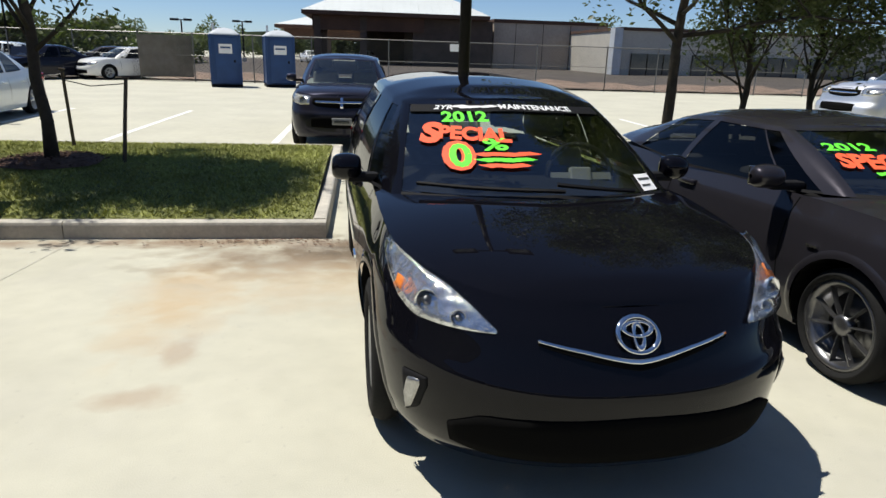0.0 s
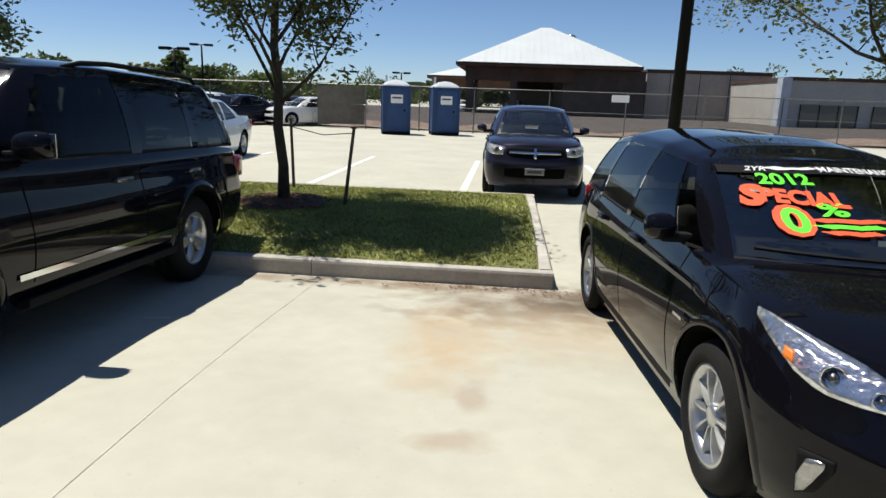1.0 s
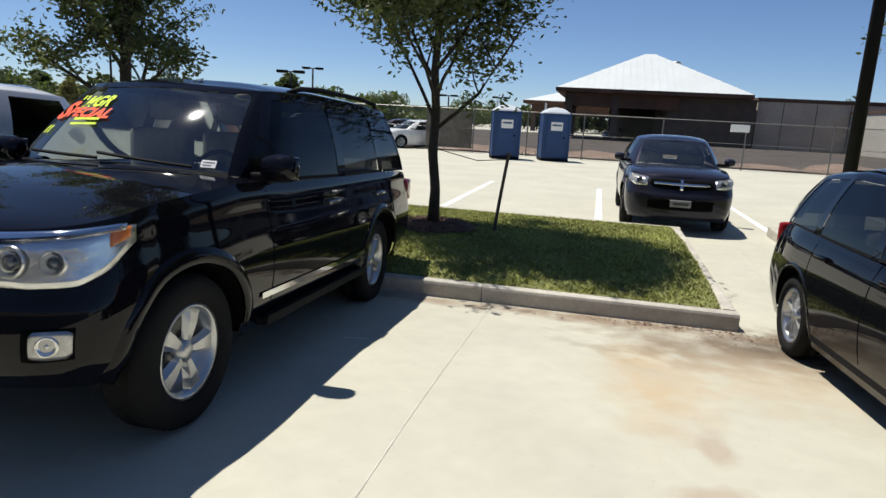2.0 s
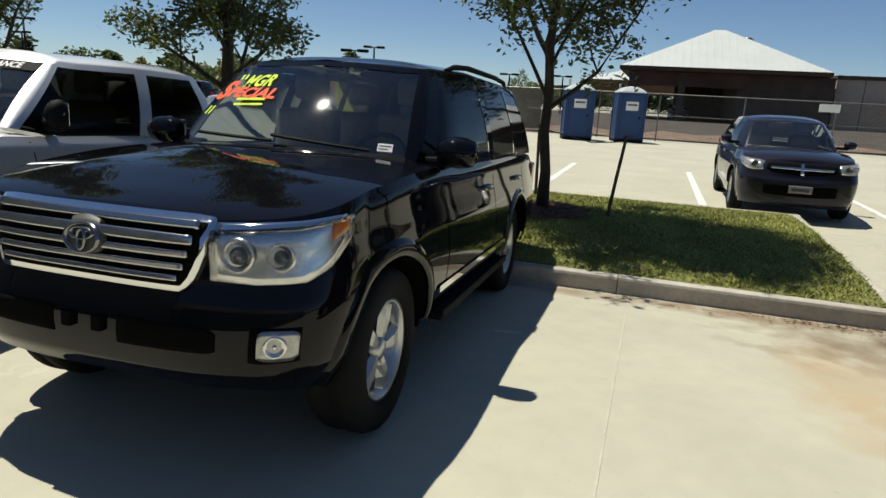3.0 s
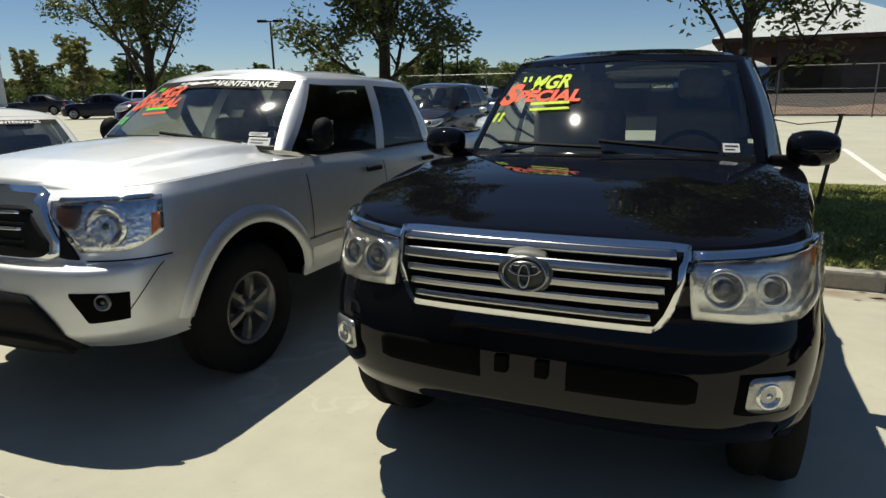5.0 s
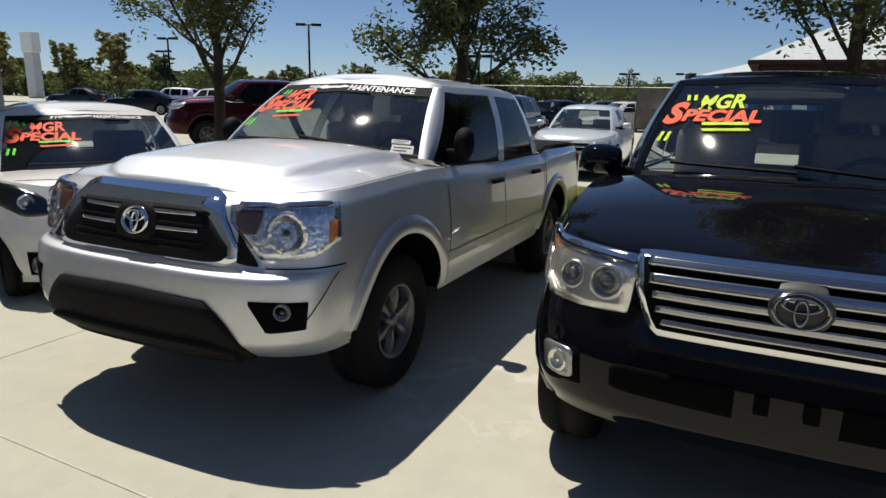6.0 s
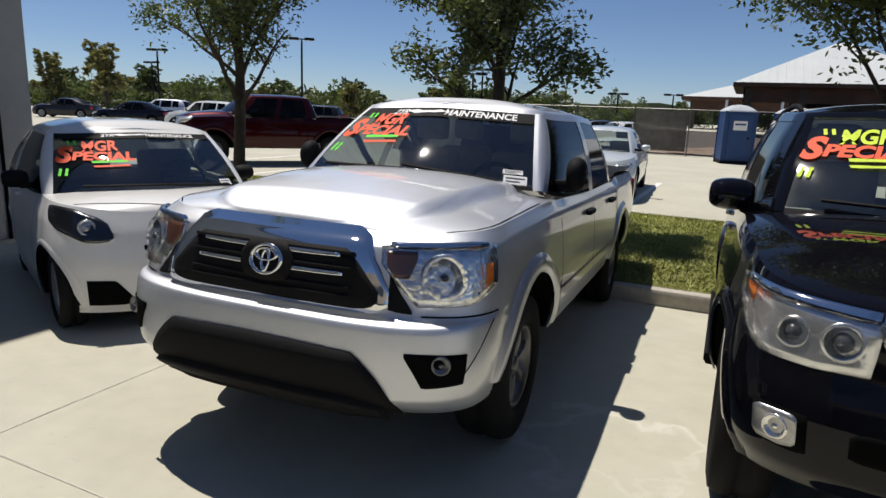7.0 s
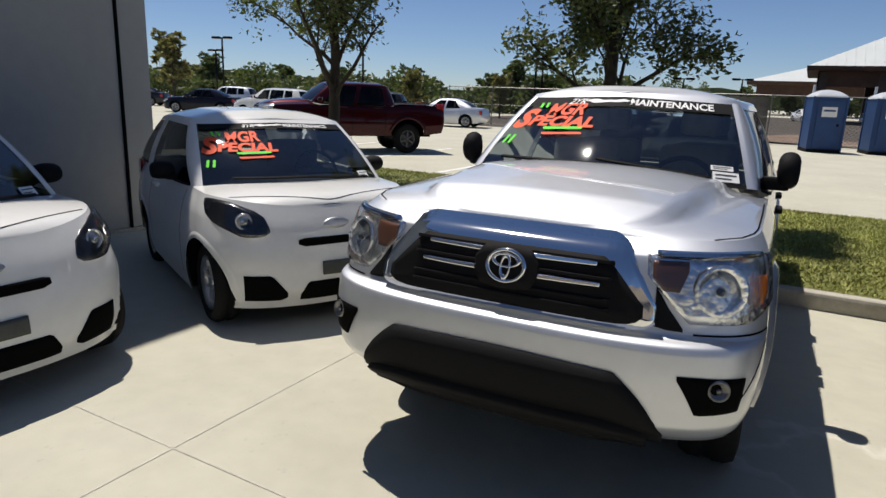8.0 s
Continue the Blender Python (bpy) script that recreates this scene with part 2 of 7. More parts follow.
MAT = {
    "lot": concrete_lot(),
    "kerb": material("kerb_concrete", (0.47, 0.44, 0.38), 0.9, vary=0.2, scale=3.0, bump=0.35, bump_scale=120),
    "joint": material("joint_filler", (0.535, 0.512, 0.44), 0.95, vary=0.2, scale=5),
    "line": material("road_paint", (0.78, 0.77, 0.74), 0.7, vary=0.12, scale=8, bump=0.1),
    "soil": material("lawn_soil", (0.17, 0.18, 0.06), 1.0, vary=0.35, scale=2.5, bump=0.6, bump_scale=60),
    "grass": material("grass_blade", (0.345, 0.36, 0.10), 0.8, vary=0.35, scale=1.3),
    "mulch": material("bark_mulch", (0.12, 0.065, 0.04), 1.0, vary=0.45, scale=10, bump=1.0, bump_scale=45),
    "bark": material("tree_bark", (0.055, 0.044, 0.034), 0.95, vary=0.35, scale=9, bump=0.8, bump_scale=40),
    "leaf": leafy("oak_leaf", (0.098, 0.116, 0.045), 0.30, 1.6),
    "leaf_far": leafy("far_leaf", (0.085, 0.105, 0.040), 0.35, 0.6),
    "leaf_dry": leafy("olive_leaf", (0.19, 0.17, 0.07), 0.35, 0.6),
    "black": paint("black_paint", (0.004, 0.004, 0.006)),
    "navy": paint("dark_blue_paint", (0.010, 0.011, 0.020)),
    "charcoal": paint("charcoal_paint", (0.032, 0.030, 0.036), 0.45, 0.32),
    "silver": paint("silver_paint", (0.66, 0.68, 0.72), 0.92, 0.50),
    "white": paint("white_paint", (0.76, 0.76, 0.74), 0.0, 0.35),
    "red": paint("dark_red_paint", (0.036, 0.003, 0.005), 0.4),
    "ice": paint("pale_blue_paint", (0.62, 0.67, 0.69), 0.2),
    "trim": material("black_plastic", (0.008, 0.008, 0.009), 0.7, spec=0.14, vary=0.1, bump=0.15, bump_scale=220),
    "dash": material("dashboard_plastic", (0.30, 0.305, 0.285), 0.75, vary=0.12, scale=8, bump=0.2, bump_scale=160),
    "pale_dash": material("pale_dashboard", (0.34, 0.35, 0.32), 0.7, vary=0.15, scale=6, bump=0.2, bump_scale=160),
    "seat": material("seat_fabric", (0.24, 0.235, 0.22), 0.95, vary=0.15, scale=20, bump=0.3, bump_scale=260),
    "tyre": material("tyre_rubber", (0.012, 0.012, 0.012), 0.9, spec=0.2, vary=0.15, bump=0.3, bump_scale=120),
    "alloy": material("alloy_rim", (0.52, 0.53, 0.54), 0.3, 0.85, vary=0.08, scale=12),
    "gunmetal": material("gunmetal_rim", (0.16, 0.16, 0.165), 0.3, 0.85, vary=0.1, scale=12),
    "chrome": material("chrome", (0.78, 0.79, 0.80), 0.06, 1.0, vary=0.03),
    "rim_grey": material("grey_alloy_rim", (0.17, 0.17, 0.175), 0.38, 0.8, vary=0.1, scale=12),
    "steel": material("brushed_metal", (0.45, 0.45, 0.45), 0.35, 0.9, vary=0.1),
    "lens": glass("lamp_lens", (0.93, 0.94, 0.95), 0.02),
    "glass": glass("windscreen_glass", (0.56, 0.64, 0.62), 0.035, 2.2),
    "tint": glass("tinted_glass", (0.055, 0.06, 0.06), 0.06, 1.36),
    "reflector": material("lamp_reflector", (0.80, 0.79, 0.76), 0.20, 0.85, vary=0.14, scale=14, bump=0.30, bump_scale=24),
    "facet": material("faceted_reflector", (0.90, 0.91, 0.92), 0.08, 0.93, vary=0.4, scale=30, bump=0.8, bump_scale=34),
    "lamp_grey": material("grey_lamp_reflector", (0.40, 0.40, 0.40), 0.28, 0.85, vary=0.30, scale=18, bump=0.35, bump_scale=30),
    "lamp_house": material("lamp_housing", (0.20, 0.20, 0.205), 0.30, 0.8, vary=0.35, scale=26, bump=0.5, bump_scale=40),
    "screen_cloth": cloth("fence_screen_cloth", (0.15, 0.135, 0.115), 0.22),
    "dusk": paint("dark_blue_grey_paint", (0.022, 0.022, 0.034), 0.35),
    "chrome_slat": material("satin_chrome", (0.46, 0.46, 0.46), 0.18, 1.0, vary=0.06),
    "plate_chrome": material("smoked_chrome", (0.24, 0.24, 0.25), 0.16, 0.95, vary=0.1),
    "eye": material("lamp_projector", (0.22, 0.23, 0.24), 0.12, 0.7, vary=0.3, scale=40),
    # Darker amber: the inner marker's shade is put into the colour.
    "amber_dim": material("shaded_amber_lens", (0.12, 0.05, 0.03), 0.3, vary=0.2, scale=40, coat=0.6),
    "smoked": material("smoked_reflector", (0.06, 0.06, 0.065), 0.2, 0.85, vary=0.35, scale=30, bump=0.15, bump_scale=30),
    "amber": material("amber_lens", (0.75, 0.20, 0.02), 0.25, vary=0.2, scale=40, coat=0.6),
    "redlens": material("red_lens", (0.32, 0.012, 0.012), 0.2, vary=0.15, scale=30, coat=0.6),
    "orange_ink": material("orange_window_paint", (0.95, 0.10, 0.025), 0.7, vary=0.12, scale=18),
    "green_ink": material("green_window_paint", (0.12, 0.80, 0.03), 0.7, vary=0.12, scale=18),
    "yellow_ink": material("yellow_window_paint", (0.62, 0.80, 0.03), 0.7, vary=0.12, scale=18),
    "white_ink": material("white_decal", (0.80, 0.80, 0.80), 0.6, vary=0.05),
    "paper": material("paper_tag", (0.80, 0.80, 0.79), 0.7, vary=0.06, scale=30),
    "plate": material("plate_grey", (0.05, 0.055, 0.05), 0.5, vary=0.2, scale=20),
    "dull_plate": material("grey_number_plate", (0.24, 0.24, 0.25), 0.6, vary=0.2, scale=15),
    "toilet": material("blue_plastic", (0.013, 0.052, 0.160), 0.55, vary=0.15, scale=2.0, bump=0.1),
    "toilet_roof": material("white_plastic", (0.50, 0.53, 0.56), 0.5, vary=0.1, scale=3.0),
    "roof": material("pale_metal_roof", (0.60, 0.63, 0.62), 0.5, 0.1, vary=0.05, scale=0.6),
    "soffit": material("brown_soffit", (0.085, 0.045, 0.030), 0.85, vary=0.25, scale=1.2),
    "taupe": material("taupe_stucco", (0.44, 0.37, 0.30), 0.9, vary=0.14, scale=0.7, bump=0.3),
    "brick": material("brown_brick", (0.085, 0.062, 0.05), 0.9, vary=0.25, scale=1.5, bump=0.4),
    "plaster": material("pale_plaster", (0.48, 0.45, 0.39), 0.9, vary=0.1, scale=0.8, bump=0.3),
    "panel": material("grey_wall_panel", (0.30, 0.305, 0.31), 0.55, vary=0.07, scale=0.9, bump=0.05),
    # Near-black: flat sheets of it stand for the shade in openings and gaps.
    "dark": material("dark_gap", (0.004, 0.004, 0.004), 0.95, spec=0.05),
    "pole": material("bronze_pole_paint", (0.006, 0.0055, 0.006), 0.6, vary=0.15, scale=4, spec=0.2),
    "wood": material("weathered_stake", (0.11, 0.085, 0.065), 0.9, vary=0.3, scale=12, bump=0.5),
    "wire": material("galvanised_wire", (0.17, 0.17, 0.165), 0.5, 0.7, vary=0.15),
    "mesh": material("fence_wire", (0.075, 0.075, 0.072), 0.6, 0.3, vary=0.2),
    "hill": material("far_treeline", (0.060, 0.080, 0.040), 0.95, vary=0.4, scale=0.25),
    "dirt": material("packed_dirt", (0.075, 0.062, 0.050), 1.0, vary=0.3, scale=0.35, bump=0.5, bump_scale=8),
    "earth": material("bare_earth", (0.21, 0.15, 0.11), 1.0, vary=0.25, scale=1.2, bump=0.5),
    "blind": material("blue_grey_glazing", (0.05, 0.06, 0.07), 0.15, vary=0.1, coat=0.5),
}


# ---- small builders ----
def mesh_of(name, bm, smooth=False, recalc=True):
    if recalc:
        bmesh.ops.recalc_face_normals(bm, faces=bm.faces)
    me = bpy.data.meshes.new(name)
    if smooth:
        for f in bm.faces:
            f.smooth = True
    bm.to_mesh(me)
    bm.free()
    return me


def part(name, bm, mat, parent, label="", smooth=False):
    """One mesh object under a thing or a part; the mesh is in the thing's own space."""
    me = bm if isinstance(bm, bpy.types.Mesh) else mesh_of(name, bm, smooth)
    if not me.materials:
        me.materials.append(MAT[mat])
    ob = new(name, me)
    ob.parent = parent
    if label:
        ob["label"] = label
    return ob


def thing(name, label, category, m=None, group="", kind=""):
    ob = new(name)
    ob.empty_display_size = 0.1
    if m is not None:
        ob.matrix_basis = m
    return tagged(ob, label, category, group, kind)


def solid(name, bm, mat, label, category, kind="", group="", smooth=False):
    """A thing that is one mesh."""
    me = mesh_of(name, bm, smooth)
    me.materials.append(MAT[mat])
    return tagged(new(name, me), label, category, group, kind)


def add_box(bm, x0, x1, y0, y1, z0, z1, bevel=0.0, m=None):
    r = bmesh.ops.create_cube(bm, size=1)
    vs = r["verts"]
    for v in vs:
        v.co = ((x0 + x1) / 2 + v.co.x * (x1 - x0), (y0 + y1) / 2 + v.co.y * (y1 - y0), (z0 + z1) / 2 + v.co.z * (z1 - z0))
    if bevel:
        es = list({e for v in vs for e in v.link_edges})
        vs = bmesh.ops.bevel(bm, geom=es, offset=bevel, segments=2, affect="EDGES", profile=0.6)["verts"] + [v for v in vs if v.is_valid]
    if m is not None:
        for v in set(vs):
            v.co = m @ v.co
    return bm


def box(x0, x1, y0, y1, z0, z1, bevel=0.0, m=None):
    return add_box(bmesh.new(), x0, x1, y0, y1, z0, z1, bevel, m)


def add_grid(bm, rows, close_u=False):
    """Quads over a table of points."""
    vs = [[bm.verts.new(p) for p in r] for r in rows]
    for a, b in zip(vs, vs[1:]):
        n = len(a)
        for i in range(n if close_u else n - 1):
            q = (a[i], a[(i + 1) % n], b[(i + 1) % n], b[i])
            if len({tuple(v.co) for v in q}) >= 3:
                try:
                    bm.faces.new(q)
                except ValueError:
                    pass
    return vs


def tube(bm, pts, radii, sides=8):
    """A tapered tube along points."""
    rings = []
    up = Vector((0.3, 0.2, 1)).normalized()
    for i, p in enumerate(pts):
        p = Vector(p)
        d = (Vector(pts[min(i + 1, len(pts) - 1)]) - Vector(pts[max(i - 1, 0)])).normalized()
        a = d.cross(up if abs(d.dot(up)) < 0.95 else Vector((1, 0, 0))).normalized()
        b = d.cross(a)
        r = radii[i] if hasattr(radii, "__len__") else radii
        rings.append([p + r * (math.cos(t) * a + math.sin(t) * b) for t in [2 * math.pi * k / sides for k in range(sides)]])
    vs = add_grid(bm, rings, True)
    for ring in (vs[0], vs[-1]):
        bm.faces.new(ring)
    return bm


def revolve(profile, sides=32):
    """A turned body about the x axis from (offset along x, radius) pairs."""
    bm = bmesh.new()
    rows = [[(x, r * math.cos(2 * math.pi * k / sides), r * math.sin(2 * math.pi * k / sides)) for k in range(sides)] for x, r in profile]
    add_grid(bm, rows, True)
    bmesh.ops.remove_doubles(bm, verts=bm.verts, dist=1e-5)
    return bm


def curve(*pts):
    """A smooth function through (x, y) pairs that does not overshoot."""
    xs, ys = [p[0] for p in pts], [p[1] for p in pts]
    d = [(ys[i + 1] - ys[i]) / (xs[i + 1] - xs[i]) for i in range(len(xs) - 1)]
    m = [d[0]] + [0.0 if a * b <= 0 else 2 * a * b / (a + b) for a, b in zip(d, d[1:])] + [d[-1]]

    def f(t):
        if t <= xs[0]:
            return ys[0]
        if t >= xs[-1]:
            return ys[-1]
        i = max(k for k in range(len(xs) - 1) if xs[k] <= t)
        h = xs[i + 1] - xs[i]
        s = (t - xs[i]) / h
        return ((1 + 2 * s) * (1 - s) ** 2 * ys[i] + s * (1 - s) ** 2 * h * m[i] + s * s * (3 - 2 * s) * ys[i + 1] + s * s * (s - 1) * h * m[i + 1])
    return f


def text_mesh(body, bold=0.0, shear=0.0):
    """The built-in font as a flat mesh, scaled to a unit box."""
    cu = bpy.data.curves.new("lettering", "FONT")
    cu.body, cu.offset, cu.shear, cu.resolution_u = body, bold, shear, 3
    ob = bpy.data.objects.new("lettering", cu)
    scene.collection.objects.link(ob)
    me = bpy.data.meshes.new_from_object(ob.evaluated_get(bpy.context.evaluated_depsgraph_get()))
    bpy.data.objects.remove(ob)
    bm = bmesh.new()
    bm.from_mesh(me)
    bpy.data.meshes.remove(me)
    xs, ys = [v.co.x for v in bm.verts], [v.co.y for v in bm.verts]
    for v in bm.verts:
        v.co = ((v.co.x - min(xs)) / (max(xs) - min(xs)), (v.co.y - min(ys)) / (max(ys) - min(ys)), 0)
    return bm


# ---- the ground's gentle fall towards the kerb ----
GROUND = curve((-40, 0.05), (3.0, 0.055), (4.3, 0.05), (5.5, 0.01), (6.8, -0.06), (7.4, -0.085), (8.2, -0.08), (11.8, 0.0), (14, 0.0), (40, 0.0))


SIDE = curve((-30, 0.45), (-5.6, 0.45), (-3.4, 1.0), (30, 1.0))


def ground_z(y, x=0.0):
    h = GROUND(y)
    return h * SIDE(x) if h > 0 else h


# ---- cars: the shape of a body ----
class Shape:
    """A car body in its own space: the nose at y = 0 facing -y, wheels on z = 0."""

    def __init__(self, s):
        self.s = s
        self.zs, self.zb = curve(*s["shoulder"]), curve(*s["sill"])
        self.yf, self.w = curve(*s["nose"]), curve(*s["flank"])
        self.yr, self.g = curve(*s["tail"]), curve(*s["plan"])
        self.crown = curve(*s["crown"])
        self.D, self.n, self.DR = s["round"], s["square"], s.get("round_rear", 0.35)
        self.half = s["W"] / 2

    def z_at(self, y, v):
        return self.zb(y) + (self.zs(y) - self.zb(y)) * v

    def front(self, th, v):
        y1 = self.yf(v) + self.D
        wf = self.half * self.w(v) * self.g(y1)
        sx, cx = math.sin(th), math.cos(th)
        x = wf * max(sx, 0) ** (2 / self.n)
        y = self.yf(v) + self.D * (1 - max(cx, 0) ** (2 / self.n))
        return x, y

    def side_x(self, y, v):
        return self.half * self.w(v) * self.g(y)

    def half_ring(self, v, nf, ns, nr):
        pts = []
        dense = [self.front(math.pi / 2 * k / 240, v) for k in range(241)]
        run = [0.0]
        for a, b in zip(dense, dense[1:]):
            run.append(run[-1] + math.hypot(b[0] - a[0], b[1] - a[1]))
        xs, ys = [p[0] for p in dense], [p[1] for p in dense]
        for j in range(nf):
            d = run[-1] * j / nf
            pts.append((float(np.interp(d, run, xs)), float(np.interp(d, run, ys))))
        y0, y1 = self.yf(v) + self.D, self.s["L"] - self.yr(v) - self.DR
        for j in range(ns + 1):
            y = y0 + (y1 - y0) * j / ns
            pts.append((self.side_x(y, v), y))
        xr = self.side_x(y1, v)
        for j in range(1, nr + 1):
            t = math.pi / 2 * j / nr
            pts.append((xr * math.cos(t) ** (2 / 3.4), y1 + self.DR * math.sin(t) ** (2 / 3.4)))
        return [(x, y, self.z_at(y, v)) for x, y in pts]

    def nose_point(self, th, z):
        """The skin at a plan angle th (0 ahead, pi/2 abeam) and a height."""
        v = 0.5
        for _ in range(8):
            x, y = self.front(th, min(max(v, 0), 1))
            v = (z - self.zb(y)) / (self.zs(y) - self.zb(y))
        return Vector((x, y, z))

    def angle(self, key, z):
        """The plan angle of an x, or of a ('y', value)."""
        lo, hi = 0.0, math.pi / 2
        for _ in range(30):
            mid = (lo + hi) / 2
            p = self.nose_point(mid, z)
            big = p.y > key[1] if isinstance(key, tuple) else p.x > key
            lo, hi = (lo, mid) if big else (mid, hi)
        return (lo + hi) / 2

    def flank_point(self, y, z):
        if y < self.yf(0.5) + self.D:
            return self.nose_point(self.angle(("y", y), z), z)
        v = (z - self.zb(y)) / (self.zs(y) - self.zb(y))
        return Vector((self.side_x(y, min(max(v, 0), 1)), y, z))

    def hood_point(self, f, y):
        """f: -1 to 1 across the car."""
        x, z = self.top_edge(y)
        dome, edge = self.s.get("dome", 0.0), 0.60 + 0.12 * y
        if dome:
            q = min(max((edge + 0.04 - abs(f)) / 0.08, 0.0), 1.0)
            dome *= q * q * (3 - 2 * q) * min(max((y - self.yf(1.0)) / 0.25, 0.0), 1.0)
        return Vector((x * f, y, z + dome + self.crown(y) * min(1.0, x / (0.5 * self.half)) * (1 - abs(f) ** 2.4)))

    def top_edge(self, y):
        y0 = self.yf(1.0)
        if y < y0 + self.D:
            c = min(max(1 - (y - y0) / self.D, 0), 1)
            th = math.acos(min(max(c ** (self.n / 2), 0), 1))
            x, _ = self.front(th, 1.0)
            return x, self.zs(y)
        return self.side_x(y, 1.0), self.zs(y)


def mirrored(p):
    return Vector((-p[0], p[1], p[2]))


def skin(rows, off, depth=0.012):
    """A raised sheet over a table of points, with edges that go down into the surface."""
    n, m = len(rows), len(rows[0])
    out = []
    cy = sum(p[1] for r in rows for p in r) / (n * m)
    inner = Vector((0.0, max(cy, 1.6), 0.5))
    for i in range(n):
        line = []
        for j in range(m):
            a = rows[min(i + 1, n - 1)][j] - rows[max(i - 1, 0)][j]
            b = rows[i][min(j + 1, m - 1)] - rows[i][max(j - 1, 0)]
            nn = a.cross(b)
            if nn.length < 1e-9:
                nn = rows[i][j] - inner
            nn.normalize()
            if nn.dot(rows[i][j] - inner) < 0:
                nn.negate()
            line.append((rows[i][j] + nn * off, rows[i][j] - nn * depth))
        out.append(line)
    bm = bmesh.new()
    vs = add_grid(bm, [[p[0] for p in l] for l in out])
    ring = [(0, j) for j in range(m)] + [(i, m - 1) for i in range(1, n)] + [(n - 1, j) for j in range(m - 2, -1, -1)] + [(i, 0) for i in range(n - 2, 0, -1)]
    low = [bm.verts.new(out[i][j][1]) for i, j in ring]
    for k in range(len(ring)):
        i, j = ring[k]
        i2, j2 = ring[(k + 1) % len(ring)]
        try:
            bm.faces.new((vs[i][j], vs[i2][j2], low[(k + 1) % len(ring)], low[k]))
        except ValueError:
            pass
    return bm


def mirror_bm(bm):
    for v in bm.verts:
        v.co.x = -v.co.x
    bmesh.ops.reverse_faces(bm, faces=bm.faces)
    return bm


def nose_rows(sh, cols, nz=6, nc=14):
    """Points over the nose between column keys (where, low z, high z)."""
    th = [sh.angle(k, (a + b) / 2) if k != 0 else 0.0 for k, a, b in cols]
    sg = [(-1 if (not isinstance(k, tuple) and k < 0) else 1) for k, a, b in cols]
    th = [sh.angle(abs(k), (a + b) / 2) * s if not isinstance(k, tuple) else t for (k, a, b), t, s in zip(cols, th, sg)]
    lo, hi = [c[1] for c in cols], [c[2] for c in cols]
    rows = []
    for i in range(nc + 1):
        t = th[0] + (th[-1] - th[0]) * i / nc
        a, b = float(np.interp(t, th, lo)), float(np.interp(t, th, hi))
        line = []
        for j in range(nz + 1):
            p = sh.nose_point(abs(t), a + (b - a) * j / nz)
            line.append(mirrored(p) if t < 0 else p)
        rows.append(line)
    return rows


def nose_part(car, sh, name, cols, mat, off=0.006, both=True, label="", nz=6, nc=14, depth=0.012):
    """A fitting that follows the nose; both: on the left and the right."""
    made = [part(name, skin(nose_rows(sh, cols, nz, nc), off, depth), mat, car, label, True)]
    if both:
        made.append(part(name, mirror_bm(skin(nose_rows(sh, cols, nz, nc), off, depth)), mat, car, label, True))
    return made


def nose_across(car, sh, name, cols, mat, off=0.006, label="", nz=4, nc=28, depth=0.012, parent=None):
    """A fitting across the whole nose, from the half columns that begin at 0."""
    full = [(-k if not isinstance(k, tuple) else k, a, b) for k, a, b in reversed(cols) if k != 0] + [c for c in cols]
    return part(name, skin(nose_rows(sh, full, nz, nc), off, depth), mat, parent or car, label, True)


def strip(car, pts, width, mat, name, normal, off=0.0015, mirror=True, parent=None):
    """A narrow band along points on the skin; normal: the way it faces."""
    nrm = Vector(normal)
    for side in ((1, -1) if mirror else (1,)):
        bm = bmesh.new()
        a, b = [], []
        for i, p in enumerate(pts):
            d = (Vector(pts[min(i + 1, len(pts) - 1)]) - Vector(pts[max(i - 1, 0)])).normalized()
            w = d.cross(nrm).normalized() * width / 2
            q = Vector(p) + nrm * off
            a.append(q + w)
            b.append(q - w)
        if side < 0:
            a, b = [mirrored(p) for p in a], [mirrored(p) for p in b]
        add_grid(bm, [a, b])
        part(name, bm, mat, parent or car)


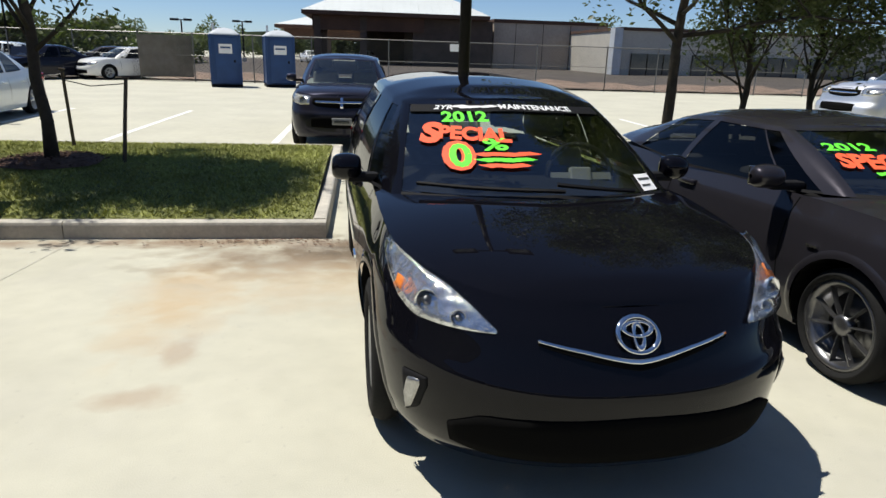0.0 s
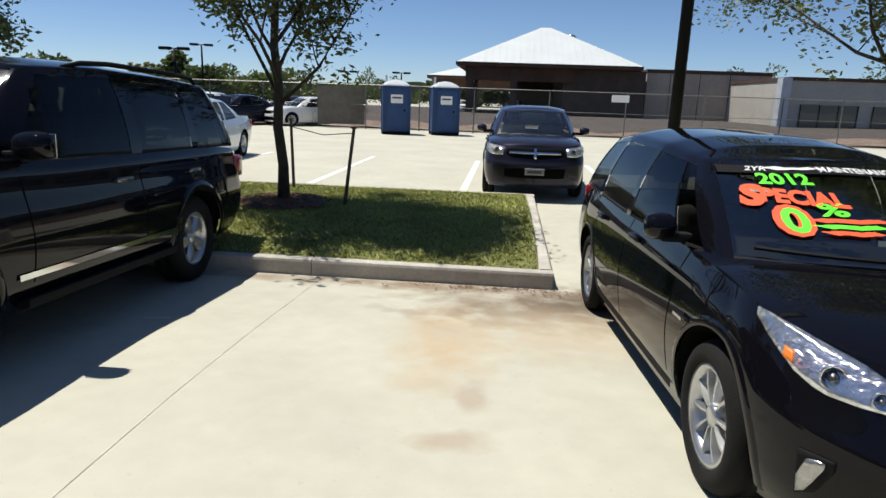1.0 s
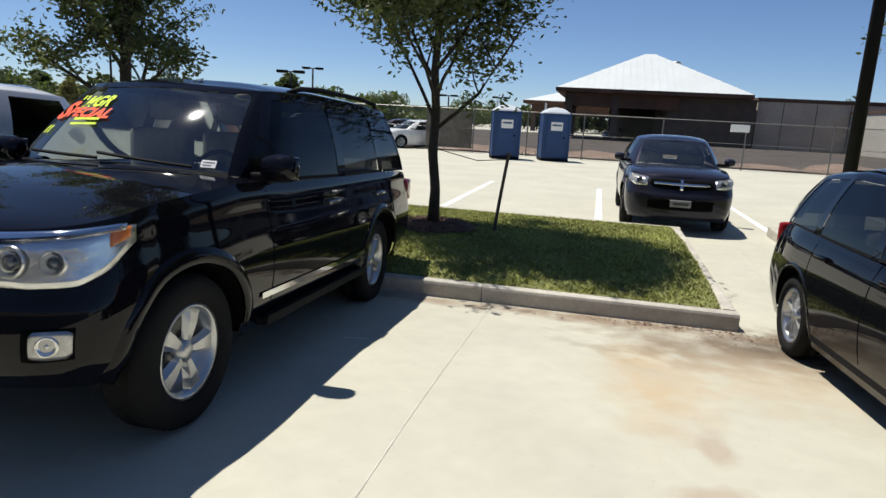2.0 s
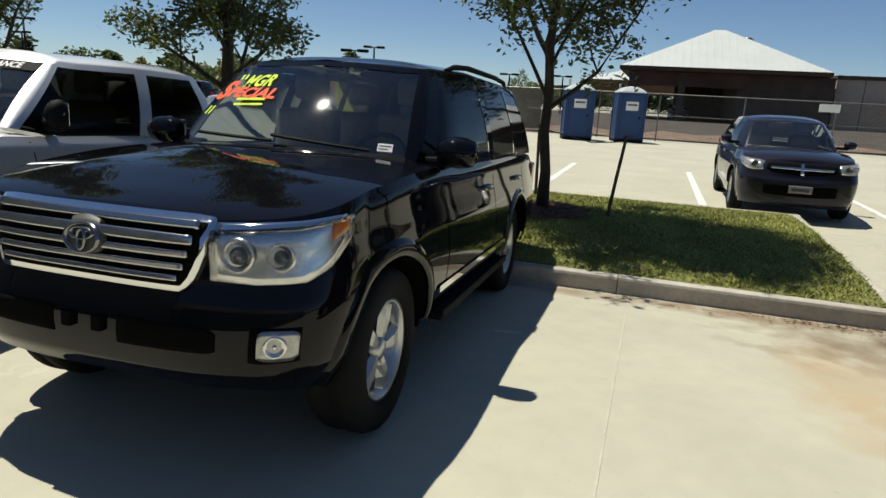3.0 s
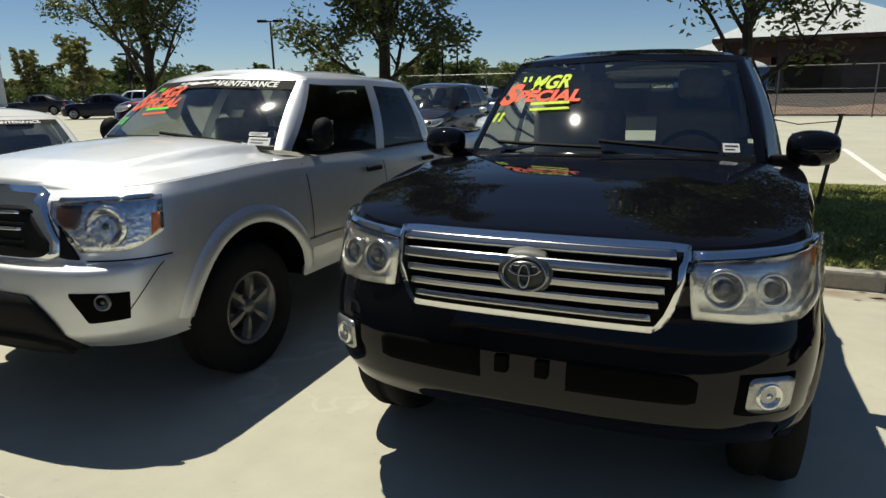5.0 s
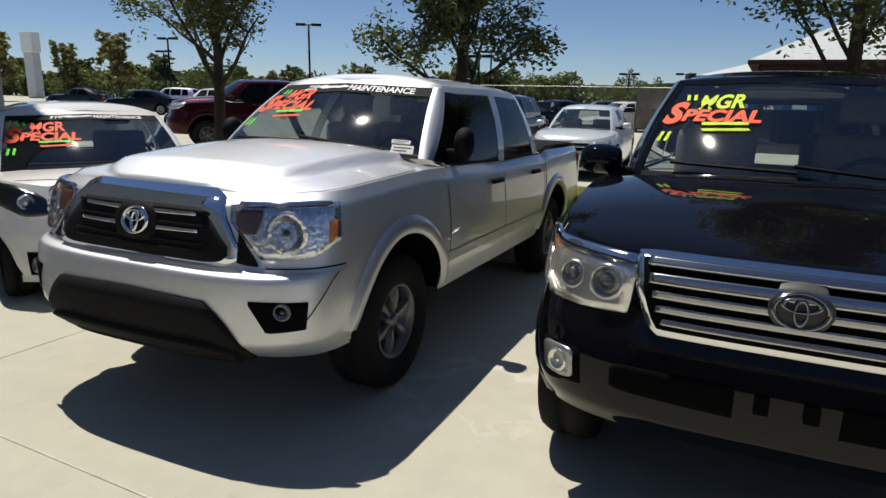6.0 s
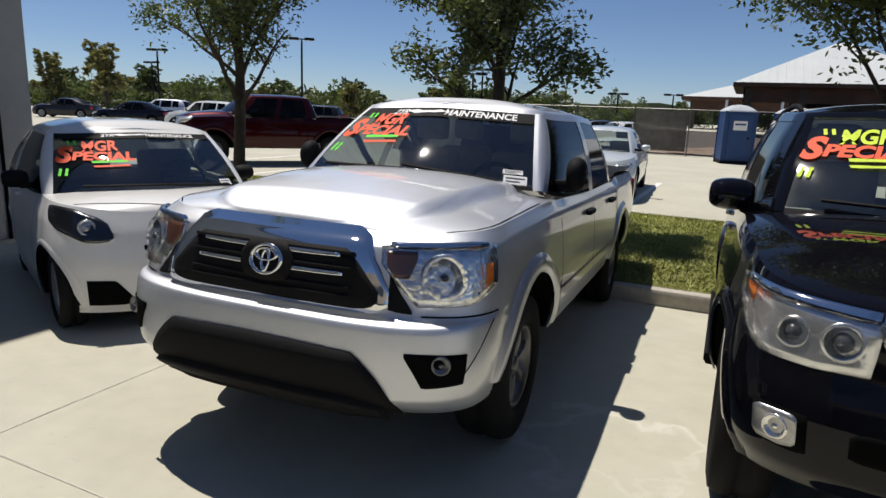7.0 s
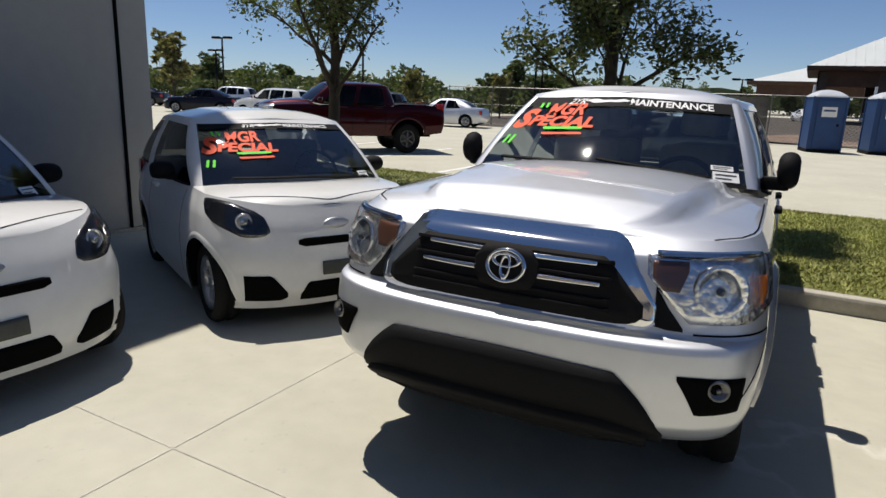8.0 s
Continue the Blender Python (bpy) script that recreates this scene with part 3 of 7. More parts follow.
def wheel_mesh(r, width, rim, spokes, style):
    """The meshes of one wheel, turned about x, the outer face towards +x."""
    w = width / 2
    tyre = revolve([(-w * 0.8, rim), (-w, rim + 0.03), (-w * 1.02, (r + rim) / 2), (-w * 0.92, r - 0.02), (-w * 0.6, r), (-w * 0.2, r), (-w * 0.18, r - 0.008), (w * 0.18, r - 0.008), (w * 0.2, r),
                    (w * 0.6, r), (w * 0.92, r - 0.02), (w * 1.02, (r + rim) / 2), (w, rim + 0.03), (w * 0.8, rim), (-w * 0.8, rim)], 40)
    lip = revolve([(w * 0.78, rim + 0.004), (w * 0.86, rim + 0.008), (w * 0.84, rim - 0.012), (w * 0.55, rim - 0.03), (-w * 0.1, rim - 0.05), (-w * 0.1, 0.04), (-w * 0.25, 0.04), (-w * 0.25, rim - 0.04), (w * 0.78, rim + 0.004)], 40)
    sp = bmesh.new()
    for k in range(spokes):
        a0 = 2 * math.pi * k / spokes
        wid0, wid1 = (0.50, 0.72) if style == "broad" else (0.45, 0.36) if style == "six" else (0.20, 0.075) if style == "fan" else (0.30, 0.26)
        wid0, wid1 = wid0 * 5 / max(spokes, 5), wid1 * 7 / max(spokes, 6)
        rows = []
        for i, f in enumerate((0.12, 0.35, 0.62, 0.86, 0.985)):
            rr = rim * f
            ha = (wid0 * (1 - f) + wid1 * f) * (1.0 if i != 4 else 1.3) / (0.35 + f)
            xo = w * (0.58 + 0.16 * math.sin(f * 2.6))
            line = []
            for q, dx in ((-1, -0.03), (-0.55, 0.0), (0.55, 0.0), (1, -0.03)):
                an = a0 + ha * q * 0.5
                line.append((xo + dx, rr * math.cos(an), rr * math.sin(an)))
            rows.append(line)
        add_grid(sp, rows)
    hub = revolve([(w * 0.3, rim * 0.26), (w * 0.66, rim * 0.24), (w * 0.74, rim * 0.15), (w * 0.76, 0.0)], 20)
    disc = revolve([(-w * 0.12, 0.02), (-w * 0.05, rim * 0.2), (-w * 0.05, rim * 0.72), (-w * 0.2, rim * 0.74)], 24)
    return [(n, mesh_of(n, b, s)) for n, b, s in (("tyre", tyre, True), ("rim", lip, True), ("spokes", sp, False), ("hub_cap", hub, True), ("brake_disc", disc, True))]


def add_wheels(car, s):
    meshes = wheel_mesh(s["wheel"], s["tyre_w"], s["rim"], s["spokes"], s.get("style", "broad"))
    mats = {"tyre": "tyre", "rim": s.get("rim_mat", "alloy"), "spokes": s.get("rim_mat", "alloy"), "hub_cap": s.get("rim_mat", "alloy"), "brake_disc": "gunmetal"}
    for y in s["axles"]:
        for side in (1, -1):
            tyre = None
            for n, me in meshes:
                ob = part(n if n != "tyre" else "wheel", me, mats[n], tyre or car)
                if tyre is None:
                    tyre = ob
                    spin = 0.4 + y * 0.7 + side * 0.3
                    x = s["W"] / 2 * s.get("track", 0.985) - s["tyre_w"] / 2 - 0.012
                    ob.matrix_basis = Matrix.Translation((side * x, y, s["wheel"])) @ (Matrix.Rotation(0 if side > 0 else math.pi, 4, "Z")) @ Matrix.Rotation(spin, 4, "X")


def build_body(car, s, fine=True):
    """The painted shell: flanks and bumpers as one skin, with the wheel arches cut out of it."""
    sh = Shape(s)
    nf, ns, nr, nv = (44, 110, 12, 44) if fine else (16, 44, 6, 12)
    levels = sorted({round(k / nv, 4) for k in range(nv + 1)} | ({round(min(max(v + d, 0), 1), 4) for v, _ in s["nose"] for d in (-0.007, 0, 0.007)} if fine else set()))
    half = [sh.half_ring(v, nf, ns, nr) for v in levels]
    bm = bmesh.new()
    rows = []
    for h in half:
        rows.append([mirrored(p) for p in reversed(h)][:-1] + [Vector(p) for p in h])
    add_grid(bm, rows)
    bmesh.ops.remove_doubles(bm, verts=bm.verts, dist=1e-4)
    R = s["arch"]
    gone = []
    for f in bm.faces:
        c = f.calc_center_median()
        if abs(c.x) > s["W"] * s.get("cut", 0.34):
            for y in s["axles"]:
                if math.hypot(c.y - y, c.z - s["wheel"]) < R:
                    gone.append(f)
                    break
    bmesh.ops.delete(bm, geom=gone, context="FACES")
    for v in bm.verts:
        if v.is_boundary and abs(v.co.x) > s["W"] * s.get("cut", 0.34):
            for y in s["axles"]:
                d = Vector((v.co.y - y, v.co.z - s["wheel"]))
                if R * 0.75 < d.length < R * 1.25 and v.co.z > sh.zb(v.co.y) + 0.02:
                    d = d.normalized() * R
                    v.co.y, v.co.z = y + d.x, s["wheel"] + d.y
    part("body_shell", bm, s["paint"], car, "", True)
    # bonnet and the deck below the glass
    y0, y1 = sh.yf(1.0) + 0.0005, s["L"] - sh.yr(1.0) - 0.01

    sweep = s.get("sweep", 0.32)

    def cap(name, ya, yb, mat, n, label="", drop=0.0):
        rows = []
        ys = [ya + (yb - ya) * i / n for i in range(n + 1)]
        if ya == y0:
            bend = [sh.front(math.pi / 2 * k / n, 1.0)[1] + 0.0005 for k in range(n + 1)]
            ys = [y for y in bend if y < yb - 0.05] + [max(bend[-1], ya) + (yb - max(bend[-1], ya)) * k / 8 for k in range(1, 9)] if bend[-1] < yb - 0.05 else bend[:-1] + [yb]
            ys = sorted(y for y in ys if y <= yb)
        for y in ys:
            t = ((y - ya) / (yb - ya)) ** 3 if ya == y0 else 0.0
            line = [sh.hood_point(-1 + 2 * k / 48, y + sweep * t * (-1 + 2 * k / 48) ** 2) for k in range(49)]
            rows.append([p - Vector((0, 0, drop)) for p in line])
        bm = bmesh.new()
        add_grid(bm, rows)
        return part(name, bm, mat, car, label, True)

    cap("bonnet", y0, s["cowl"], s["paint"], 24 if fine else 10)
    cap("dashboard", s["cowl"], s["deck"], s.get("dash", "dash"), 10, "", 0.025)
    if s["deck"] < y1 - 0.02:
        cap("tail_deck", s["deck"], y1, s.get("deck_mat", s["paint"]), 10)
    # floor and wheel housings
    wz = s["wheel"]
    for y in s["axles"]:
        for side in (1, -1):
            bm = bmesh.new()
            rows = []
            lo = math.asin(max(-0.9, min(0.6, (sh.zb(y) + 0.02 - wz) / R)))
            for k in range(17):
                t = lo + (math.pi - 2 * lo) * k / 16
                yy, zz = y + R * math.cos(t), wz + R * math.sin(t)
                edge = sh.flank_point(yy, min(max(zz, sh.zb(yy) + 0.01), sh.zs(yy) - 0.02)).x - 0.012
                rows.append([(side * xx, yy, zz) for xx in (edge, s["W"] / 2 - 0.34)])
            vs = add_grid(bm, rows)
            bm.faces.new([r[1] for r in vs])
            part("wheel_housing", bm, "dark", car)
    zf = sh.zb(s["L"] / 2)
    part("underbody", box(-s["W"] * 0.36, s["W"] * 0.36, 0.75, s["L"] - 0.4, zf - 0.02, zf + 0.06), "dark", car)
    # Added unseen dark box inside the nose; it stops sun leaking through.
    y_in, y_out = max(sh.yf(1.0), 0.12) + 0.16, s["cowl"] + 0.1
    part("engine_bay", box(-s["W"] * 0.335, s["W"] * 0.335, y_in + 0.12, y_out, zf + 0.05, sh.zs(y_in) - 0.10), "dark", car)
    if s.get("flare", 0.006 if fine else 0):
        rim = s.get("flare", 0.006)
        for y in s["axles"]:
            for side in (1, -1):
                rows = []
                low = math.asin(max(-0.9, min(0.6, (sh.zb(y) + 0.05 - wz) / R)))
                for k in range(25):
                    t = low + (math.pi - 2 * low) * k / 24
                    line = []
                    for rr, dx in ((R - 0.004, 0.004), (R + 0.012, rim), (R + 0.014 + rim * 2.4, rim * 0.85), (R + 0.03 + rim * 3.0, -0.004)):
                        yy, zz = y + rr * math.cos(t), wz + rr * math.sin(t)
                        p = sh.flank_point(yy, min(max(zz, sh.zb(yy) + 0.01), sh.zs(yy) - 0.02))
                        line.append(Vector((side * (p.x + dx), yy, zz)))
                    rows.append(line)
                bm = bmesh.new()
                add_grid(bm, rows)
                part("wheel_arch_lip", bm, s.get("flare_mat", s["paint"]), car, "", True)
    add_wheels(car, s)
    return sh


# ---- cars: the cabin ----
class Cabin:
    """The glasshouse: key points round the belt and round the roof edge, front centre first."""

    def __init__(self, belt, roof, bulge=0.02, bow=0.12):
        self.b, self.r, self.bulge, self.bow = [Vector(p) for p in belt], [Vector(p) for p in roof], bulge, bow

    def key(self, pts, u):
        i = min(int(u), len(pts) - 2)
        f = u - i
        p = pts[i].lerp(pts[i + 1], f)
        if i == 0:
            p.y = pts[0].y + (pts[1].y - pts[0].y) * f * f
        if i == len(pts) - 2:
            p.y = pts[i + 1].y + (pts[i].y - pts[i + 1].y) * (1 - f) ** 2
        return p

    def at(self, u, v):
        s = -1 if u < 0 else 1
        u = abs(u)
        a, b = self.key(self.b, u), self.key(self.r, u)
        p = a.lerp(b, v)
        out = Vector((p.x, 0, 0))
        n = len(self.b) - 1
        if u < 1:
            out = Vector((p.x * 0.2, -1, 0.6))
        elif u > n - 1:
            out = Vector((p.x * 0.2, 1, 0.4))
        if out.length > 0:
            p = p + out.normalized() * self.bulge * 4 * v * (1 - v)
        p.x *= s
        return p

    def rows(self, u0, u1, v0, v1, nu=8, nv=8):
        return [[self.at(u0 + (u1 - u0) * i / nu, v0 + (v1 - v0) * j / nv) for j in range(nv + 1)] for i in range(nu + 1)]


def pane(rows, inset=0.0):
    """A single sheet, moved inwards by inset."""
    bm = bmesh.new()
    add_grid(bm, rows)
    bmesh.ops.recalc_face_normals(bm, faces=bm.faces)
    mid = sum((v.co for v in bm.verts), Vector()) / len(bm.verts)
    bm.normal_update()
    nrm = sum((f.normal * f.calc_area() for f in bm.faces), Vector())
    out = Vector((mid.x, (mid.y - 2.2) * 0.6, 0.3))
    if nrm.dot(out) < 0:
        bmesh.ops.reverse_faces(bm, faces=bm.faces)
        bm.normal_update()
    if inset:
        nn = [(v, v.normal.copy()) for v in bm.verts]
        for v, n in nn:
            v.co -= n * inset
    return bm


def clear(ob):
    ob.visible_shadow = False
    return ob


def build_cabin(car, s, cb, windows, top=0.91, foot=0.035, glass_side="tint", roof_mat=None, crown=0.05, screen="glass", frame_mat=None):
    """Windscreen, side panes between the pillars, rear pane and roof. windows: (u0, u1) of each side pane."""
    n = len(cb.b) - 1
    pm = roof_mat or s["paint"]
    fm = frame_mat or pm
    made = {}
    made["windscreen"] = clear(part("windscreen", pane(cb.rows(-0.94, 0.94, 0.03, 0.93, 20, 10), 0.004), screen, car, "", True))
    clear(part("rear_window", pane([[cb.at(u, v) for v in [0.12 + 0.75 * j / 6 for j in range(7)]] for u in [n - 0.85 + 0.85 * i / 8 for i in range(9)]] + [[cb.at(-u, v) for v in [0.12 + 0.75 * j / 6 for j in range(7)]] for u in [n - 0.85 * i / 8 for i in range(1, 9)]], 0.004), glass_side, car, "", True))
    for side in (1, -1):
        edges = [0.94] + [e for w in windows for e in w] + [n - 0.85]
        for a, b in windows:
            clear(part("side_window", pane([[cb.at(side * (a + (b - a) * i / 6), foot + (top - foot) * j / 6) for j in range(7)] for i in range(7)], 0.004), glass_side, car, "", True))
        # pillars stand between the panes
        for k in range(0, len(edges), 2):
            a, b = edges[k], edges[k + 1]
            cuts = sorted({a, b, *[q for q in range(1, n) if a < q < b]})
            us = [a]
            for q0, q1 in zip(cuts, cuts[1:]):
                us += [q0 + (q1 - q0) * i / 4 for i in range(1, 5)]
            rows = [[cb.at(side * u, 0.0 + 0.955 * j / 10) for j in range(11)] for u in us]
            mid = 1 < (a + b) / 2 < n - 1.3 and k > 0
            part("pillar", pane(rows), "trim" if mid and s.get("dark_pillars") else pm, car, "", True)
        for a, b in windows:
            part("window_trim", pane([[cb.at(side * (a + (b - a) * i / 6), v) for v in (0.0, foot)] for i in range(7)], -0.003), "trim", car)
            part("door_frame", pane([[cb.at(side * (a + (b - a) * i / 6), v) for v in (top, 0.955)] for i in range(7)]), fm, car)
    part("cowl_trim", pane(cb.rows(-0.94, 0.94, -0.01, 0.03, 20, 2), -0.002), "trim", car)
    # roof: a band from below the edge, then the crowned sheet
    us = [n * i / 40 for i in range(41)]
    rows = []
    for u in us:
        line = []
        for f in [1 - 2 * k / 24 for k in range(25)]:
            p = cb.at(u, 1.0)
            e = 1 - abs(f)
            line.append(Vector((p.x * f, p.y, p.z + crown * (1 - abs(f) ** 3) * min(1.0, 4 * (1 - abs(2 * (p.y - cb.r[0].y) / (cb.r[-1].y - cb.r[0].y) - 1)) + 0.12))))
        rows.append(line)
    bm = bmesh.new()
    add_grid(bm, rows)
    band = [[cb.at(u, v) for v in (0.93 if abs(u) < 1 else 0.955, 0.985, 1.0)] for u in [-n + 2 * n * i / 80 for i in range(81)]]
    add_grid(bm, band)
    bmesh.ops.remove_doubles(bm, verts=bm.verts, dist=2e-3)
    part("roof", bm, pm, car, "", True)
    return made


def add_seats(car, ys, x, z, back=0.62, mat="seat"):
    for y in ys:
        for side in (1, -1):
            bm = bmesh.new()
            add_box(bm, side * x - 0.24, side * x + 0.24, y, y + 0.16, z - 0.1, z + back - 0.1, 0.06, Matrix.Rotation(0.0, 4, "X"))
            seat = part("seat", bm, mat, car, "", True)
            bm = bmesh.new()
            add_box(bm, side * x - 0.13, side * x + 0.13, y + 0.08, y + 0.18, z + back - 0.04, z + back + 0.14, 0.045)
            part("headrest", bm, mat, seat, "", True)


def add_steering(car, x, y, z, r=0.185):
    bm = bmesh.new()
    m = Matrix.Translation((x, y, z)) @ Matrix.Rotation(radians(65), 4, "X")
    pts = [m @ Vector((r * math.cos(t), r * math.sin(t), 0)) for t in [2 * math.pi * k / 28 for k in range(29)]]
    tube(bm, pts, 0.016, 6)
    wheel = part("steering_wheel", bm, "trim", car, "", True)
    bm = bmesh.new()
    add_box(bm, -r, r, -0.02, 0.02, -0.01, 0.01, 0, m)
    add_box(bm, -0.06, 0.06, -0.07, 0.05, -0.02, 0.02, 0.01, m)
    part("steering_hub", bm, "dash", wheel)


def add_mirrors(car, x, y, z, size, mat, side_glass="chrome", amber=False):
    """Door mirrors with an arm, a rounded housing and the glass behind."""
    lx, ly, lz = size
    for side in (1, -1):
        bm = bmesh.new()
        rows = []
        for i in range(13):
            t = math.pi * i / 12
            xo = lx / 2 * math.cos(t)
            k = max(math.sin(t), 0.02) ** 0.45
            rows.append([(side * (x + lx / 2 + 0.05 - xo), y - ly * 0.55 * k * math.cos(a) ** 1 if math.cos(a) > 0 else y - ly * 0.25 * k * math.cos(a), z + lz / 2 * k * math.sin(a)) for a in [2 * math.pi * q / 16 for q in range(16)]])
        add_grid(bm, rows, True)
        house = part("door_mirror", bm, mat, car, "", True)
        part("mirror_glass", box(min(side * (x + 0.07), side * (x + lx + 0.03)), max(side * (x + 0.07), side * (x + lx + 0.03)), y + ly * 0.22, y + ly * 0.27, z - lz * 0.4, z + lz * 0.4, 0.004), side_glass, house)
        part("mirror_arm", box(min(side * (x - 0.10), side * (x + 0.12)), max(side * (x - 0.10), side * (x + 0.12)), y - 0.04, y + 0.05, z - lz * 0.55, z - lz * 0.2, 0.02), "trim", house)
        if amber:
            part("mirror_lamp", box(min(side * (x + 0.1), side * (x + lx)), max(side * (x + 0.1), side * (x + lx)), y - ly * 0.58, y - ly * 0.5, z - 0.02, z + 0.0, 0.004), "lens", house)


def on_screen(cb, bm, u0, u1, v0, v1, lift=0.006, slope=0.0, wave=0.0):
    """Bends a flat unit drawing onto the windscreen between those bounds."""
    for v in bm.verts:
        fx, fy = v.co.x, v.co.y
        u = u0 + (u1 - u0) * fx
        w = v0 + (v1 - v0) * fy + slope * fx + wave * math.sin(fx * 9)
        p = cb.at(u, w)
        a, b = cb.at(u + 0.01, w), cb.at(u, w + 0.01)
        n = (a - p).cross(b - p).normalized()
        if n.y > 0:
            n.negate()
        v.co = p + n * lift
    return bm


def brush(strokes, width=0.06):
    """Hand strokes in a unit box: each a list of points, drawn as a flat ribbon."""
    bm = bmesh.new()
    for pts in strokes:
        a, b = [], []
        fine = []
        for p, q in zip(pts, pts[1:]):
            fine += [(p[0] + (q[0] - p[0]) * i / 6, p[1] + (q[1] - p[1]) * i / 6) for i in range(6)]
        fine.append(pts[-1])
        for i, p in enumerate(fine):
            q0, q1 = fine[max(i - 1, 0)], fine[min(i + 1, len(fine) - 1)]
            dx, dy = q1[0] - q0[0], q1[1] - q0[1]
            l = math.hypot(dx, dy) or 1
            w = width * (1 + 0.12 * math.sin(i * 1.7))
            a.append((p[0] - dy / l * w * 0.5, p[1] + dx / l * w * 0.5, 0))
            b.append((p[0] + dy / l * w * 0.5, p[1] - dx / l * w * 0.5, 0))
        add_grid(bm, [a, b])
    return bm


def special_sign(car, screen, cb, u, v, size, ink2="green_ink", quotes=True):
    """The hand-painted sale writing in the corner of a windscreen."""
    w, h = size

    def put(name, bm, ink, x0, x1, y0, y1, slope=0.0):
        part(name, on_screen(cb, bm, u + w * x0, u + w * x1, v + h * y0, v + h * y1, 0.007, slope * h), ink, screen)

    put("sale_lettering", text_mesh("MGR", 0.035, 0.15), "orange_ink" if ink2 == "green_ink" else ink2, 0.28, 0.80, 0.60, 1.0, 0.02)
    put("sale_lettering", text_mesh("S", 0.05, 0.2), "orange_ink", -0.06, 0.18, 0.22, 0.82)
    put("sale_lettering", text_mesh("PECIAL", 0.045, 0.15), "orange_ink", 0.15, 1.0, 0.30, 0.62, -0.06)
    put("paint_stroke", brush([[(0.0, 0.7), (1.0, 0.75)]], 0.55), ink2, 0.40, 0.88, 0.14, 0.27)
    put("paint_stroke", brush([[(0.0, 0.5), (1.0, 0.6)]], 0.5), "orange_ink" if ink2 == "green_ink" else ink2, 0.42, 0.90, 0.02, 0.14)
    if quotes:
        put("quote_marks", brush([[(0.1, 1), (0.25, 0)], [(0.7, 1), (0.85, 0)]], 0.28), ink2, 0.10, 0.24, 0.86, 1.02)
        put("quote_marks", brush([[(0.25, 1), (0.1, 0)], [(0.85, 1), (0.7, 0)]], 0.28), ink2 if ink2 != "green_ink" else "green_ink", -0.02, 0.11, -0.20, 0.03)


def banner(car, screen, cb, v0=0.865, v1=0.925, u0=-0.55, u1=0.55):
    """The dark sun strip with its white maintenance lettering."""
    part("sun_strip", on_screen(cb, grid_unit(20, 3), -0.93, 0.93, v0 - 0.015, 0.93, 0.004), "trim", screen)
    span = u1 - u0
    part("strip_lettering", on_screen(cb, text_mesh("MAINTENANCE", 0.03), u0 + span * 0.45, u1, v0, v1, 0.008), "white_ink", screen)
    part("strip_lettering", on_screen(cb, text_mesh("2YR", 0.02, 0.3), u0, u0 + span * 0.13, v0 + 0.005, v1 - 0.005, 0.008), "white_ink", screen)
    part("strip_bar", on_screen(cb, brush([[(0.0, 0.45), (0.12, 0.75), (0.2, 0.4), (0.45, 0.55), (0.75, 0.5), (1.0, 0.7)]], 0.36), u0 + span * 0.16, u0 + span * 0.43, v0, v1 + 0.004, 0.008), "white_ink", screen)


def grid_unit(nx, ny):
    bm = bmesh.new()
    add_grid(bm, [[(i / nx, j / ny, 0) for j in range(ny + 1)] for i in range(nx + 1)])
    return bm


def screen_tag(car, screen, cb, u, v, w, h, name="price_tag"):
    part(name, on_screen(cb, grid_unit(3, 3), u - w / 2, u + w / 2, v, v + h, 0.006), "paper", screen)
    part("tag_bar", on_screen(cb, grid_unit(2, 1), u - w * 0.4, u + w * 0.4, v + h * 0.62, v + h * 0.75, 0.008), "plate", screen)
    part("tag_bar", on_screen(cb, grid_unit(2, 1), u - w * 0.4, u + w * 0.2, v + h * 0.25, v + h * 0.36, 0.008), "plate", screen)


def add_wipers(car, cb, mat="trim", spans=((-0.75, 0.02), (0.0, 0.72)), v=0.035):
    for a, b in spans:
        bm = bmesh.new()
        pts = []
        for i in range(9):
            u = a + (b - a) * i / 8
            p = cb.at(u, v + 0.05 * (1 - i / 8) * (1 if a < 0 else 1))
            pts.append(p + Vector((0, -0.03, 0.02)))
        tube(bm, pts, 0.010, 5)
        part("wiper", bm, mat, car)


def oval_badge(car, sh, x, z, rx, rz, mat="chrome", lift=0.012, parent=None):
    """A plain oval maker's badge: a ring and two smaller ovals."""
    def ring(cx, cz, ax, az, wid, name):
        bm = bmesh.new()
        rows = []
        for k in range(29):
            t = 2 * math.pi * k / 28
            line = []
            for f, o in ((1.0, 0.0), (1.0 - wid * 0.3, 0.010), (1.0 - wid * 0.7, 0.010), (1.0 - wid, 0.0)):
                px, pz = cx + ax * f * math.cos(t), cz + az * f * math.sin(t)
                p = sh.nose_point(sh.angle(abs(px), pz) if abs(px) > 1e-4 else 0.0, pz)
                line.append(Vector((px, p.y - lift - o, pz)))
            rows.append(line)
        add_grid(bm, rows)
        return part(name, bm, mat, parent or car, "", True)
    r = ring(x, z, rx, rz, 0.2, "badge_ring")
    ring(x, z + rz * 0.30, rx * 0.72, rz * 0.42, 0.3, "badge_oval")
    ring(x, z - rz * 0.06, rx * 0.27, rz * 0.80, 0.42, "badge_oval")
    return r


